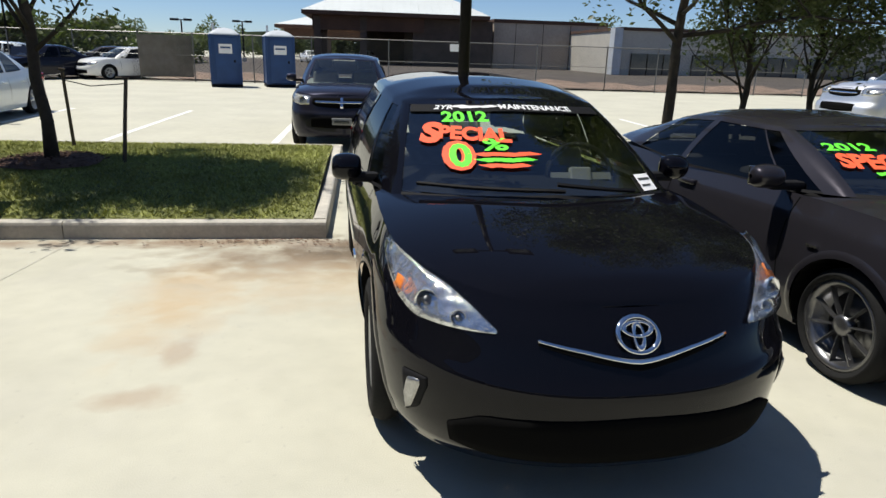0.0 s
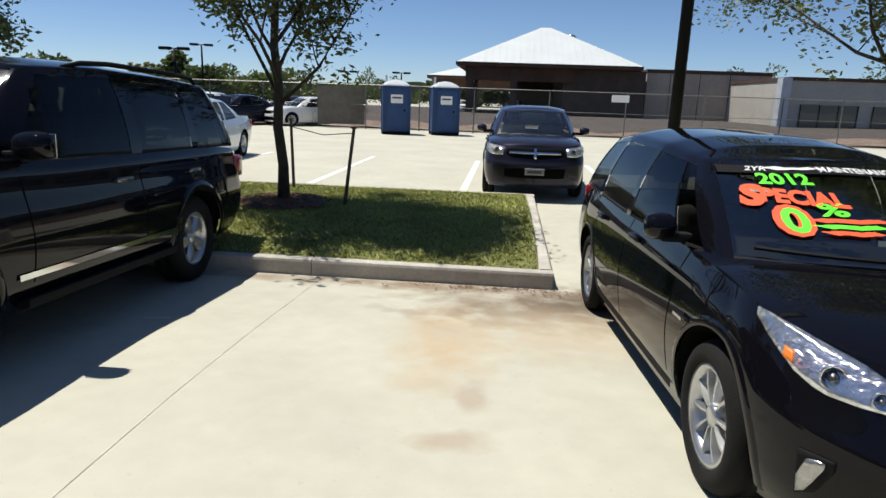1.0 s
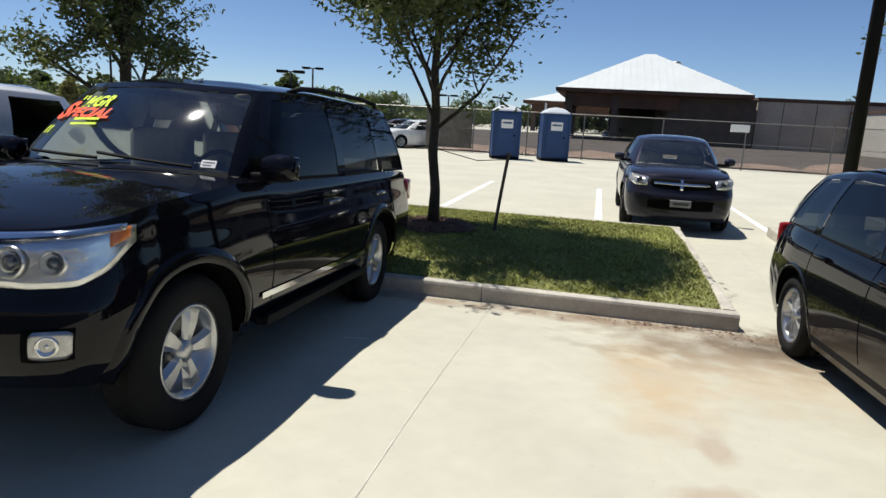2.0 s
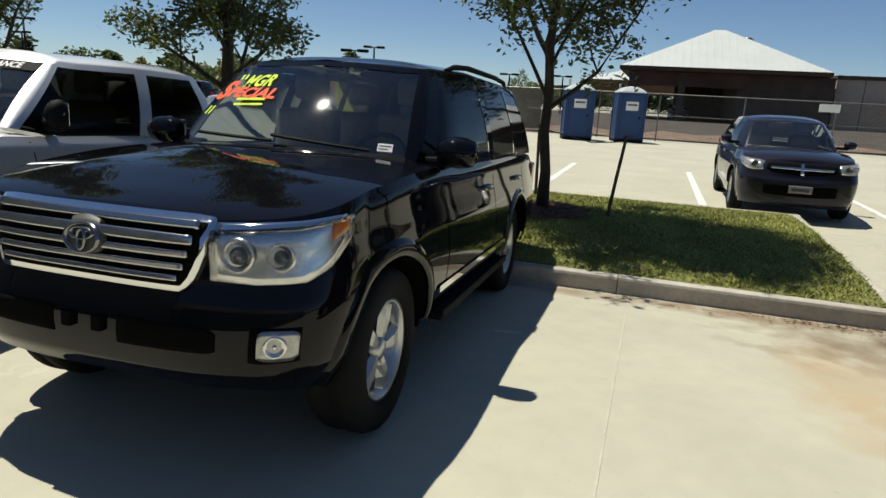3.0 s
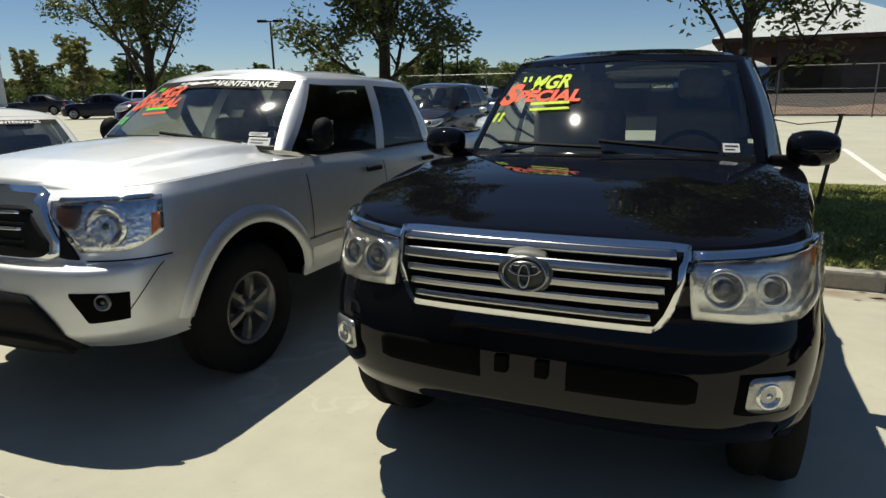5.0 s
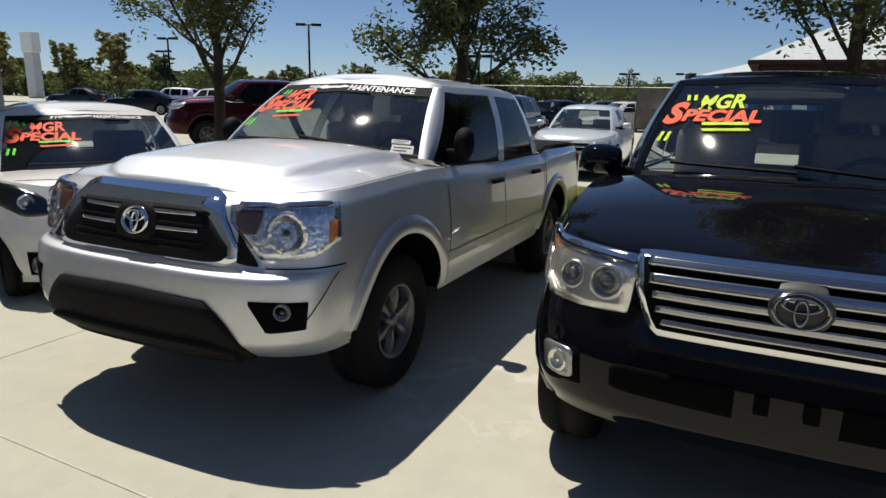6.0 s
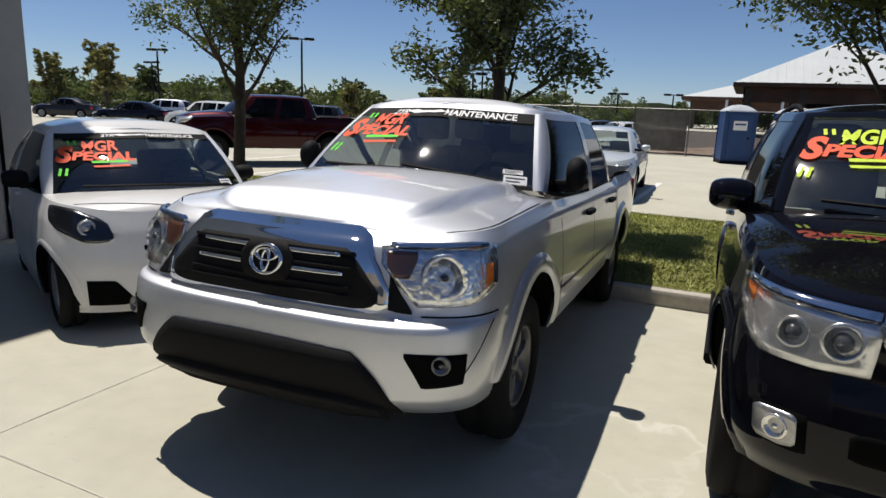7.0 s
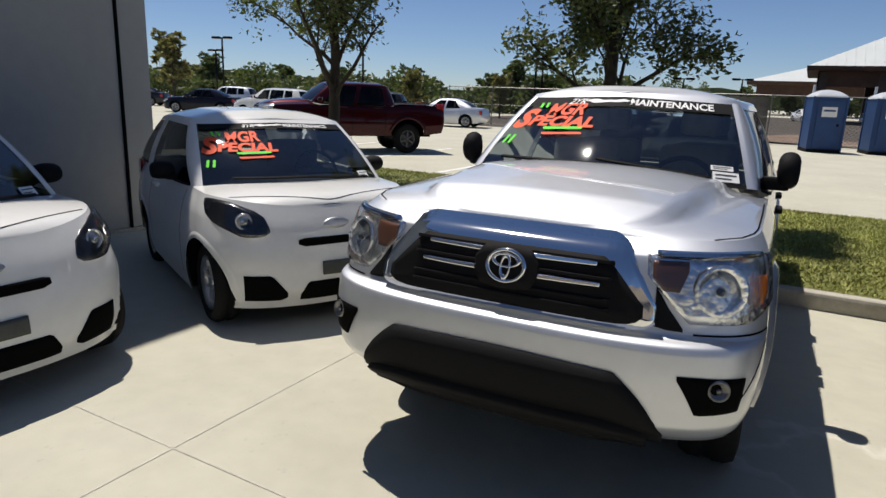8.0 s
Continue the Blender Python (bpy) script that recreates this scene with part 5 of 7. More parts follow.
def hybrid_wagon(m):
    s = wagon_spec("black")
    car = thing("hybrid_wagon", "glossy black hybrid wagon with painted sale windscreen", "car", m)
    sh = build_body(car, s)
    belt = ((0, 0.93, 0.975), (0.70, 1.26, 0.945), (0.80, 1.62, 0.955), (0.83, 2.45, 0.97), (0.83, 2.55, 0.97), (0.82, 3.4, 1.0), (0.80, 4.1, 1.03), (0.70, 4.4, 1.05), (0, 4.5, 1.05))
    roof = ((0, 1.88, 1.375), (0.56, 2.00, 1.36), (0.59, 2.18, 1.38), (0.62, 2.55, 1.425), (0.62, 2.62, 1.43), (0.61, 3.4, 1.47), (0.58, 4.0, 1.44), (0.52, 4.25, 1.42), (0, 4.35, 1.42))
    cb = Cabin(belt, roof, 0.03)
    made = build_cabin(car, s, cb, ((1.35, 1.93), (2.0, 3.0), (4.0, 5.0), (5.15, 5.95)), crown=0.075)
    add_seats(car, (2.15, 3.05), 0.37, 0.72, 0.46)
    add_steering(car, 0.37, 1.6, 0.98)
    add_mirrors(car, 0.775, 1.58, 1.035, (0.15, 0.15, 0.14), "black")
    add_wipers(car, cb, spans=((-0.85, 0.05), (0.02, 0.6)))
    hybrid_nose(car, sh)
    door_seams(car, sh, (1.45, 2.50, 3.45), 0.32, 0.94, (2.28, 3.25), 0.86, handle_mat="black")
    strip(car, [sh.flank_point(1.4 + 1.9 * i / 10, 0.27) for i in range(11)], 0.05, "trim", "sill_trim", (1, 0, 0), 0.006)
    part("hybrid_badge", box(0.872, 0.882, 1.18, 1.30, 0.66, 0.675), "chrome", car)
    part("hybrid_badge", box(-0.882, -0.872, 1.18, 1.30, 0.66, 0.675), "chrome", car)
    tail_lamps(car, sh, 4.615, 0.85, 0.80, 1.0, 4.44)
    w = made["windscreen"]

    def put(name, bm, ink, u0, u1, v0, v1, sl=0.0):
        part(name, on_screen(cb, bm, u0, u1, v0, v1, 0.007, sl), ink, w)

    put("sale_lettering", text_mesh("2012", 0.035), "green_ink", -0.66, -0.26, 0.70, 0.83)
    put("sale_lettering", text_mesh("S", 0.06, 0.15), "orange_ink", -0.84, -0.66, 0.47, 0.70)
    put("sale_lettering", text_mesh("PECIAL", 0.05, 0.15), "orange_ink", -0.70, -0.14, 0.52, 0.67, -0.05)
    put("sale_lettering", text_mesh("0", 0.075), "orange_ink", -0.68, -0.44, 0.22, 0.50)
    put("sale_lettering", text_mesh("0", 0.03), "green_ink", -0.63, -0.47, 0.25, 0.47)
    put("sale_lettering", text_mesh("%", 0.03, 0.1), "green_ink", -0.38, -0.18, 0.40, 0.52)
    for k, (ink, v) in enumerate((("orange_ink", 0.335), ("green_ink", 0.285), ("orange_ink", 0.235))):
        put("paint_stroke", brush([[(0, 0.4), (0.3, 0.6), (0.6, 0.4), (1, 0.6)]], 0.5), ink, -0.44 + 0.02 * k, 0.0 - 0.05 * k, v, v + 0.06)
    banner(car, w, cb, 0.85, 0.915, -0.72, 0.62)
    screen_tag(car, w, cb, 0.82, 0.04, 0.16, 0.14)
    return car


def coupe(m):
    s = wagon_spec("charcoal", L=4.42, W=1.795, axles=(1.04, 3.70), spokes=10, style="fan", rim_mat="gunmetal", rim=0.232, wheel=0.298, arch=0.352,
                   shoulder=((0, 0.70), (0.1, 0.735), (0.3, 0.80), (0.6, 0.84), (1.0, 0.88), (1.4, 0.90), (2.5, 0.92), (4.0, 0.98), (4.42, 0.93)), deck=4.1)
    car = thing("coupe", "dark grey coupe with tinted windows and gunmetal alloy wheels", "car", m)
    sh = build_body(car, s)
    belt = ((0, 1.05, 0.955), (0.68, 1.33, 0.92), (0.78, 1.66, 0.90), (0.83, 2.75, 0.92), (0.83, 2.82, 0.92), (0.81, 3.35, 0.97), (0.78, 3.7, 1.0), (0.68, 4.12, 1.02), (0, 4.2, 1.02))
    roof = ((0, 1.95, 1.255), (0.54, 2.07, 1.24), (0.58, 2.22, 1.25), (0.60, 2.62, 1.275), (0.60, 2.70, 1.275), (0.57, 3.10, 1.255), (0.53, 3.4, 1.215), (0.46, 3.75, 1.155), (0, 3.85, 1.145))
    cb = Cabin(belt, roof, 0.03)
    made = build_cabin(car, s, cb, ((1.35, 1.95), (2.0, 3.0), (4.0, 5.4)), crown=0.06)
    add_seats(car, (2.25, 3.0), 0.37, 0.62, 0.44)
    add_steering(car, 0.37, 1.7, 0.90)
    add_mirrors(car, 0.82, 1.62, 0.99, (0.19, 0.17, 0.14), "charcoal")
    add_wipers(car, cb)
    headlamp(car, sh, [(0.50, 0.60, 0.70), (0.64, 0.59, 0.74), (("y", 0.40), 0.62, 0.77), (("y", 0.58), 0.70, 0.80)], ((0.62, 0.66, 0.045),), amber=[(("y", 0.48), 0.66, 0.72), (("y", 0.55), 0.69, 0.73)])
    nose_across(car, sh, "grille", [(0, 0.54, 0.63), (0.36, 0.55, 0.63)], "dark", 0.006)
    nose_across(car, sh, "lower_intake", [(0, 0.25, 0.40), (0.55, 0.26, 0.40)], "dark", 0.006)
    door_seams(car, sh, (1.50, 2.80), 0.32, 0.89, (2.58,), 0.82, handle_mat="charcoal")
    for sx in (1, -1):
        part("side_badge", box(min(sx * 0.885, sx * 0.9), max(sx * 0.885, sx * 0.9), 1.22, 1.30, 0.66, 0.675), "chrome", car)
    tail_lamps(car, sh, 4.42, 0.85, 0.74, 0.94, 4.12)
    w = made["windscreen"]

    def put(name, bm, ink, u0, u1, v0, v1, sl=0.0):
        part(name, on_screen(cb, bm, u0, u1, v0, v1, 0.007, sl), ink, w)

    put("sale_lettering", text_mesh("2012", 0.035), "green_ink", -0.88, -0.48, 0.58, 0.70)
    put("sale_lettering", text_mesh("SPECIAL", 0.05, 0.15), "orange_ink", -0.88, -0.17, 0.34, 0.55, -0.04)
    put("sale_lettering", text_mesh("0", 0.075), "orange_ink", -0.52, -0.26, 0.06, 0.32)
    put("sale_lettering", text_mesh("0", 0.03), "green_ink", -0.47, -0.31, 0.09, 0.29)
    put("paint_stroke", brush([[(0, 0.4), (1, 0.6)]], 0.5), "green_ink", -0.70, -0.60, 0.24, 0.31)
    return car


def micro_car():
    s = dict(L=3.12, W=1.755, paint="white", wheel=0.29, tyre_w=0.19, rim=0.19, spokes=8, style="fan", axles=(0.53, 2.53), arch=0.335,
             cut=0.40, shoulder=((0, 0.765), (0.12, 0.85), (0.3, 0.905), (0.5, 0.925), (0.75, 0.935), (1.1, 0.95), (2.2, 0.965), (3.05, 0.98)),
             sill=((0, 0.165), (0.5, 0.165), (1, 0.17), (2.5, 0.2), (3.05, 0.28)),
             nose=((0, 0.06), (0.25, 0.0), (0.5, 0.01), (0.8, 0.07), (1, 0.15)),
             flank=((0, 0.965), (0.25, 0.995), (0.5, 1.0), (0.8, 0.965), (1, 0.90)),
             plan=((0, 0.93), (0.5, 0.98), (0.8, 1), (2.5, 1), (3.05, 0.92)), tail=((0, 0.08), (0.4, 0.0), (1, 0.06)),
             crown=((0, 0.015), (0.3, 0.04), (0.7, 0.05), (3.05, 0.02)), round=0.58, square=2.6, cowl=0.58, dash="trim", track=0.945, deck=2.9, round_rear=0.3)
    car = thing("micro_car", "small white city car with painted sale windscreen by the grey wall", "car", group="small white cars by the wall")
    sh = build_body(car, s)
    belt = ((0, 0.55, 0.965), (0.735, 0.84, 0.935), (0.785, 1.16, 0.935), (0.785, 2.1, 0.955), (0.785, 2.2, 0.97), (0.775, 2.65, 1.0), (0.74, 2.8, 1.02), (0.66, 2.93, 1.0), (0, 2.98, 1.0))
    roof = ((0, 1.30, 1.42), (0.61, 1.42, 1.40), (0.615, 1.58, 1.41), (0.61, 2.1, 1.42), (0.6, 2.2, 1.42), (0.58, 2.55, 1.40), (0.55, 2.7, 1.38), (0.48, 2.8, 1.37), (0, 2.85, 1.37))
    belt, roof = [[(x * 1.055, y * 1.02, z) for x, y, z in row] for row in (belt, roof)]
    cb = Cabin(belt, roof, 0.03)
    made = build_cabin(car, s, cb, ((1.22, 3.0), (4.2, 5.0)), crown=0.085)
    add_seats(car, (1.75,), 0.36, 0.72, 0.6)
    add_steering(car, 0.36, 1.25, 0.98)
    add_mirrors(car, 0.78, 1.26, 1.03, (0.18, 0.16, 0.14), "trim")
    add_wipers(car, cb, spans=((-0.7, 0.75),))
    headlamp(car, sh, [(0.475, 0.70, 0.725), (0.50, 0.678, 0.785), (0.56, 0.668, 0.830), (0.64, 0.672, 0.862), (("y", 0.27), 0.705, 0.885), (("y", 0.38), 0.755, 0.900), (("y", 0.46), 0.805, 0.902), (("y", 0.50), 0.855, 0.895)],
             ((0.625, 0.775, 0.052),), back="smoked", bowl="reflector", eye="facet", eye_size=1.2)
    nose_across(car, sh, "grille_slot", [(0, 0.598, 0.652), (0.25, 0.596, 0.652), (0.295, 0.612, 0.642)], "dark", 0.006)
    nose_across(car, sh, "lower_intake", [(0, 0.218, 0.352), (0.245, 0.218, 0.350), (0.30, 0.222, 0.262)], "dark", 0.006)
    nose_part(car, sh, "corner_intake", [(0.39, 0.25, 0.285), (0.43, 0.228, 0.335), (0.49, 0.228, 0.408), (0.66, 0.230, 0.412)], "dark", 0.006)
    nose_across(car, sh, "plate_holder", [(0, 0.39, 0.485), (0.14, 0.39, 0.485)], "plate", 0.014)
    nose_across(car, sh, "maker_badge", [(0, 0.700, 0.775), (0.055, 0.707, 0.768), (0.095, 0.731, 0.744)], "steel", 0.012)
    strip(car, [sh.hood_point(-0.96 + 1.92 * i / 20, 0.175 + 0.20 * abs(i / 10 - 1) ** 2) for i in range(21)], 0.008, "dark", "bonnet_seam", (0, -0.4, 0.9), 0.002, mirror=False)
    door_seams(car, sh, (0.98, 2.15), 0.28, 0.92, (1.95,), 0.84, handle_mat="white")
    tail_lamps(car, sh, 3.05, 0.8, 0.75, 0.98, 2.8)
    special_sign(car, made["windscreen"], cb, -0.88, 0.34, (0.72, 0.44))
    banner(car, made["windscreen"], cb, 0.845, 0.905, -0.45, 0.70)
    screen_tag(car, made["windscreen"], cb, 0.74, 0.05, 0.14, 0.09)
    return car


def plain_car(name, label, kind, paint, m, category="car", fine=False, group=""):
    """The cars of the far rows: sedan, hatch, wagon or pickup."""
    if kind == "pickup":
        s = pickup_spec(paint)
        belt, roof, wins = PICKUP_BELT, PICKUP_ROOF, ((2.0, 3.0), (4.0, 5.0))
    elif kind == "sedan":
        s = wagon_spec(paint, L=4.7, W=1.82, deck=3.9, dash="pale_dash", spokes=5, axles=(0.95, 3.72),
                       shoulder=((0, 0.72), (0.1, 0.76), (0.4, 0.85), (1.0, 0.92), (1.3, 0.94), (3.0, 0.96), (3.9, 1.02), (4.7, 0.98)))
        belt = ((0, 1.15, 0.99), (0.70, 1.40, 0.955), (0.80, 1.75, 0.945), (0.83, 2.5, 0.955), (0.83, 2.6, 0.955), (0.81, 3.4, 0.98), (0.78, 3.7, 1.0), (0.66, 3.95, 1.03), (0, 4.05, 1.04))
        roof = ((0, 2.0, 1.41), (0.54, 2.1, 1.39), (0.58, 2.25, 1.40), (0.60, 2.6, 1.42), (0.60, 2.68, 1.42), (0.57, 3.05, 1.40), (0.54, 3.2, 1.38), (0.48, 3.35, 1.36), (0, 3.4, 1.36))
        wins = ((2.0, 3.0), (4.0, 5.0))
    else:
        tall = 0.12 if kind == "suv" else 0.0
        s = wagon_spec(paint, L=4.5 if kind == "hatch" else 4.75, W=1.80 if kind == "hatch" else 1.88, wheel=0.34, arch=0.41, spokes=5, style="broad", axles=(0.92, 3.55),
                       shoulder=((0, 0.86), (0.1, 0.89), (0.4, 0.95), (1.0, 1.0 + tall * 0.5), (1.3, 1.01 + tall * 0.5), (2.5, 1.02 + tall * 0.5), (4.5, 1.05 + tall * 0.5)), round=0.6, square=2.9, deck=4.3, dash="pale_dash",
                       sill=((0, 0.24), (0.5, 0.22), (1, 0.22), (4.0, 0.24), (4.6, 0.32)))
        z = 1.02 + tall * 0.5
        belt = ((0, 1.10, z + 0.04), (0.70, 1.34, z), (0.80, 1.66, z - 0.01), (0.84, 2.45, z), (0.84, 2.55, z), (0.83, 3.35, z + 0.02), (0.80, 4.0, z + 0.03), (0.72, 4.28, z + 0.04), (0, 4.36, z + 0.04))
        roof = ((0, 1.85, 1.48 + tall), (0.55, 1.96, 1.46 + tall), (0.60, 2.12, 1.47 + tall), (0.63, 2.5, 1.50 + tall), (0.63, 2.58, 1.50 + tall), (0.62, 3.35, 1.49 + tall), (0.60, 3.9, 1.46 + tall), (0.54, 4.08, 1.44 + tall), (0, 4.12, 1.44 + tall))
        wins = ((2.0, 3.0), (4.0, 5.0), (5.15, 5.9))
    car = thing(name, label, category, m, group)
    sh = build_body(car, s, fine)
    cb = Cabin(belt, roof, 0.03)
    build_cabin(car, s, cb, wins, crown=0.06)
    zt = s["shoulder"][1][1]
    headlamp(car, sh, [(0.52, zt - 0.13, zt - 0.01), (0.70, zt - 0.14, zt + 0.01), (("y", 0.35), zt - 0.10, zt + 0.02), (("y", 0.48), zt - 0.04, zt + 0.03)], ((0.64, zt - 0.06, 0.05),), nc=8, nz=3)
    g = nose_across(car, sh, "grille", [(0, zt - 0.18, zt - 0.02), (0.40, zt - 0.15, zt - 0.02), (0.48, zt - 0.10, zt - 0.03)], "dark", 0.008)
    nose_across(car, sh, "chrome_bar", [(0, zt - 0.105, zt - 0.075), (0.42, zt - 0.10, zt - 0.075)], "chrome", 0.018, parent=g)
    if kind == "hatch":
        nose_across(car, sh, "chrome_bar", [(0, zt - 0.18, zt - 0.02), (0.022, zt - 0.18, zt - 0.02)], "chrome", 0.018, parent=g)
        nose_across(car, sh, "number_plate", [(0, zt - 0.44, zt - 0.33), (0.16, zt - 0.44, zt - 0.33)], "dull_plate", 0.02)
        nose_across(car, sh, "plate_bar", [(0, zt - 0.41, zt - 0.37), (0.12, zt - 0.41, zt - 0.37)], "plate", 0.026)
    nose_across(car, sh, "lower_intake", [(0, zt - 0.50, zt - 0.32), (0.5, zt - 0.48, zt - 0.33)], "dark", 0.006)
    door_seams(car, sh, (1.5, 2.52, 3.45), 0.4, zt + 0.06, (2.3, 3.25), zt + 0.0, handle_mat=paint)
    add_mirrors(car, 0.82, 1.66, s["shoulder"][4][1] + 0.12, (0.18, 0.16, 0.14), paint)
    add_seats(car, (2.2,), 0.37, s["shoulder"][4][1] - 0.2, 0.52)
    tail_lamps(car, sh, s["L"], 0.85, zt - 0.08, zt + 0.14, s["L"] - 0.3)
    return car


large_suv(place_car((-3.277, 3.23), 0.9))
silver_pickup(place_car((-6.00, 3.06), 1.8))
hybrid_wagon(place_car((2.128, 3.16), 3.0))
coupe(place_car((4.56, 3.22), 3.0))
_m = micro_car()
_m.matrix_basis = place_car((-7.835, 4.475), 63.5)
copy_thing(_m, place_car((-8.40, 2.48), 87))
plain_car("crossover", "black crossover with chrome cross grille and front plate", "hatch", "dusk", place_car((0.87, 12.2), 0.0), fine=True)
plain_car("sedan", "white sedan parked across the lawn", "sedan", "ice", place_car((-6.97, 13.9), 4.0), group="cars on the far lot")
plain_car("sedan", "white sedan parked beside the fence", "sedan", "white", place_car((-11.6, 33.3), -42.0), group="cars on the far lot")
plain_car("pickup_truck", "dark red pickup truck parked across the lawn", "pickup", "red", place_car((-18.2, 13.85), -39.0) @ Matrix.Diagonal((1.06, 1.0, 1.08, 1)), "pickup truck", group="cars on the far lot")
plain_car("pickup_truck", "silver pickup truck parked behind the small trees", "pickup", "silver", place_car((11.9, 15.2), -88.0), "pickup truck", group="cars on the far lot")
plain_car("suv", "dark grey SUV parked across the lawn", "suv", "charcoal", place_car((-9.4, 13.9), 3.0), "suv", group="cars on the far lot")
plain_car("suv", "white SUV on the far lot", "suv", "white", place_car((-33, 27.5), -80.0), "suv", group="cars on the far lot")
_c = plain_car("sedan", "dark blue sedan with its bonnet raised", "sedan", "navy", place_car((-14.2, 31.2), -30.0), group="cars on the far lot")
bm = bmesh.new()
add_box(bm, -0.65, 0.65, 0.95, 1.02, 0.95, 1.75, 0.01, Matrix.Rotation(radians(-18), 4, "X"))
part("raised_bonnet", bm, "navy", _c)
for k, (x, y, turn, kind, col, lab) in enumerate(((-24.5, 31.5, -80, "sedan", "silver", "silver sedan in the far row"), (-30.5, 33.0, -70, "suv", "charcoal", "dark grey SUV in the far row"), (-40.5, 28.5, -60, "sedan", "navy", "dark blue sedan in the far row"),
                                                  (-46.0, 36.0, -70, "suv", "silver", "silver SUV in the far row"), (-19.5, 36.5, -85, "hatch", "ice", "pale blue hatchback behind the fence"), (-53.0, 33.0, -60, "sedan", "charcoal", "dark grey sedan in the far row"),
                                                  (-14.0, 37.0, -85, "sedan", "charcoal", "dark sedan behind the fence"), (-4.6, 84.0, 20, "sedan", "white", "white sedan beyond the porch"), (0.8, 88.0, -15, "suv", "silver", "silver SUV beyond the porch"))):
    plain_car("parked_car", lab, kind, col, place_car((x, y), turn), group="cars on the far lot")


# ---- ground ----
rng = random.Random(7)


def ground_sheet():
    ys = [-300, -80, -30, -10] + [-4 + 0.4 * i for i in range(62)] + [25, 40, 70, 150, 700]
    xs = [-500, -100, -40, -20, -12, -8, -6.5, -5.6, -5.2, -4.8, -4.4, -4.0, -3.7, -3.4, -2, 0, 4, 8, 14, 30, 100, 500]
    bm = bmesh.new()
    add_grid(bm, [[(x, y, ground_z(y, x)) for x in xs] for y in ys])
    return solid("ground", bm, "lot", "pale concrete car park with joints and rusty stains", "ground", "structure", smooth=True)


LOT = ground_sheet()


def ribbon(x0, y0, x1, y1, width, lift, wob=0.0):
    """A flat band on the lot that follows its fall."""
    bm = bmesh.new()
    d = Vector((x1 - x0, y1 - y0, 0))
    n = max(2, int(d.length / 0.4))
    side = Vector((-d.y, d.x, 0)).normalized() * width / 2
    a, b = [], []
    for i in range(n + 1):
        p = Vector((x0, y0, 0)) + d * (i / n)
        w = side * (1 + wob * (rng.random() - 0.5))
        z = ground_z(p.y, p.x) + lift
        a.append((p.x + w.x, p.y + w.y, z))
        b.append((p.x - w.x, p.y - w.y, z))
    add_grid(bm, [a, b])
    return bm


for args in ((-1.42, -8, -1.35, 7.35), (-7.5, -8, -7.42, 7.3), (4.7, -8, 4.7, 7.3), (-13, 2.72, 12, 2.62), (-13, -2.4, 12, -2.7), (1.6, 7.3, 1.6, 13.1), (-30, 21.0, 30, 21.0), (-30, 27.0, 30, 27.0), (-1.8, 13.1, -1.8, 40), (4.2, 13.1, 4.2, 40)):
    part("saw_joint", ribbon(*args, 0.009, 0.003, 0.3), "joint", LOT)
# Short pale strip on the ground beside the SUV.
part("paint_mark", ribbon(-2.22, 5.705, -2.04, 5.75, 0.014, 0.003, 0.4), "line", LOT)
for x in (-17.8, -14.9, -12.0, -9.1, -6.15, -3.25, -0.36, 2.55, 5.45, 8.35, 11.25):
    part("bay_line", ribbon(x, 13.2, x + 0.02, 19.1, 0.13, 0.004, 0.1), "line", LOT)


def leaf_litter():
    bm = bmesh.new()
    for _ in range(260):
        x, y = 0.5 + rng.gauss(0, 0.55), 7.33 - abs(rng.gauss(0, 0.14))
        if x > 0.75 and rng.random() < 0.5:
            y -= rng.random() * 0.25
        z = ground_z(y) + 0.006 + rng.random() * 0.012
        r, t = 0.006 + rng.random() * 0.013, rng.random() * 6.3
        vs = [bm.verts.new((x + r * math.cos(t + a), y + r * 0.6 * math.sin(t + a), z + rng.random() * 0.006)) for a in (0, 1.6, 3.1, 4.7)]
        bm.faces.new(vs)
    return solid("leaf_litter", bm, "mulch", "dry brown leaf litter washed against the kerb", "debris", "stuff")


leaf_litter()


# ---- planted islands ----
def lawn_z(x, y, y0, y1):
    f = (y - y0) / (y1 - y0)
    return ground_z(y0) * (1 - f) + ground_z(y1) * f + 0.135 + 0.10 * math.sin(math.pi * min(max(f, 0), 1)) ** 0.8


def kerb_piece(length, w=0.15, h=0.16):
    """A kerb stone along x, its face at y = 0, with rounded top edges."""
    prof = [(0.0, -0.05), (0.004, h - 0.03), (0.012, h - 0.008), (0.03, h), (w - 0.03, h), (w - 0.01, h - 0.01), (w, h - 0.03), (w, -0.05)]
    bm = bmesh.new()
    n = max(2, int(length / 0.5))
    rows = [[(length * i / n, y, z) for y, z in prof] for i in range(n + 1)]
    vs = add_grid(bm, rows)
    bm.faces.new(vs[0])
    bm.faces.new(vs[-1])
    return mesh_of("kerb_stone", bm)


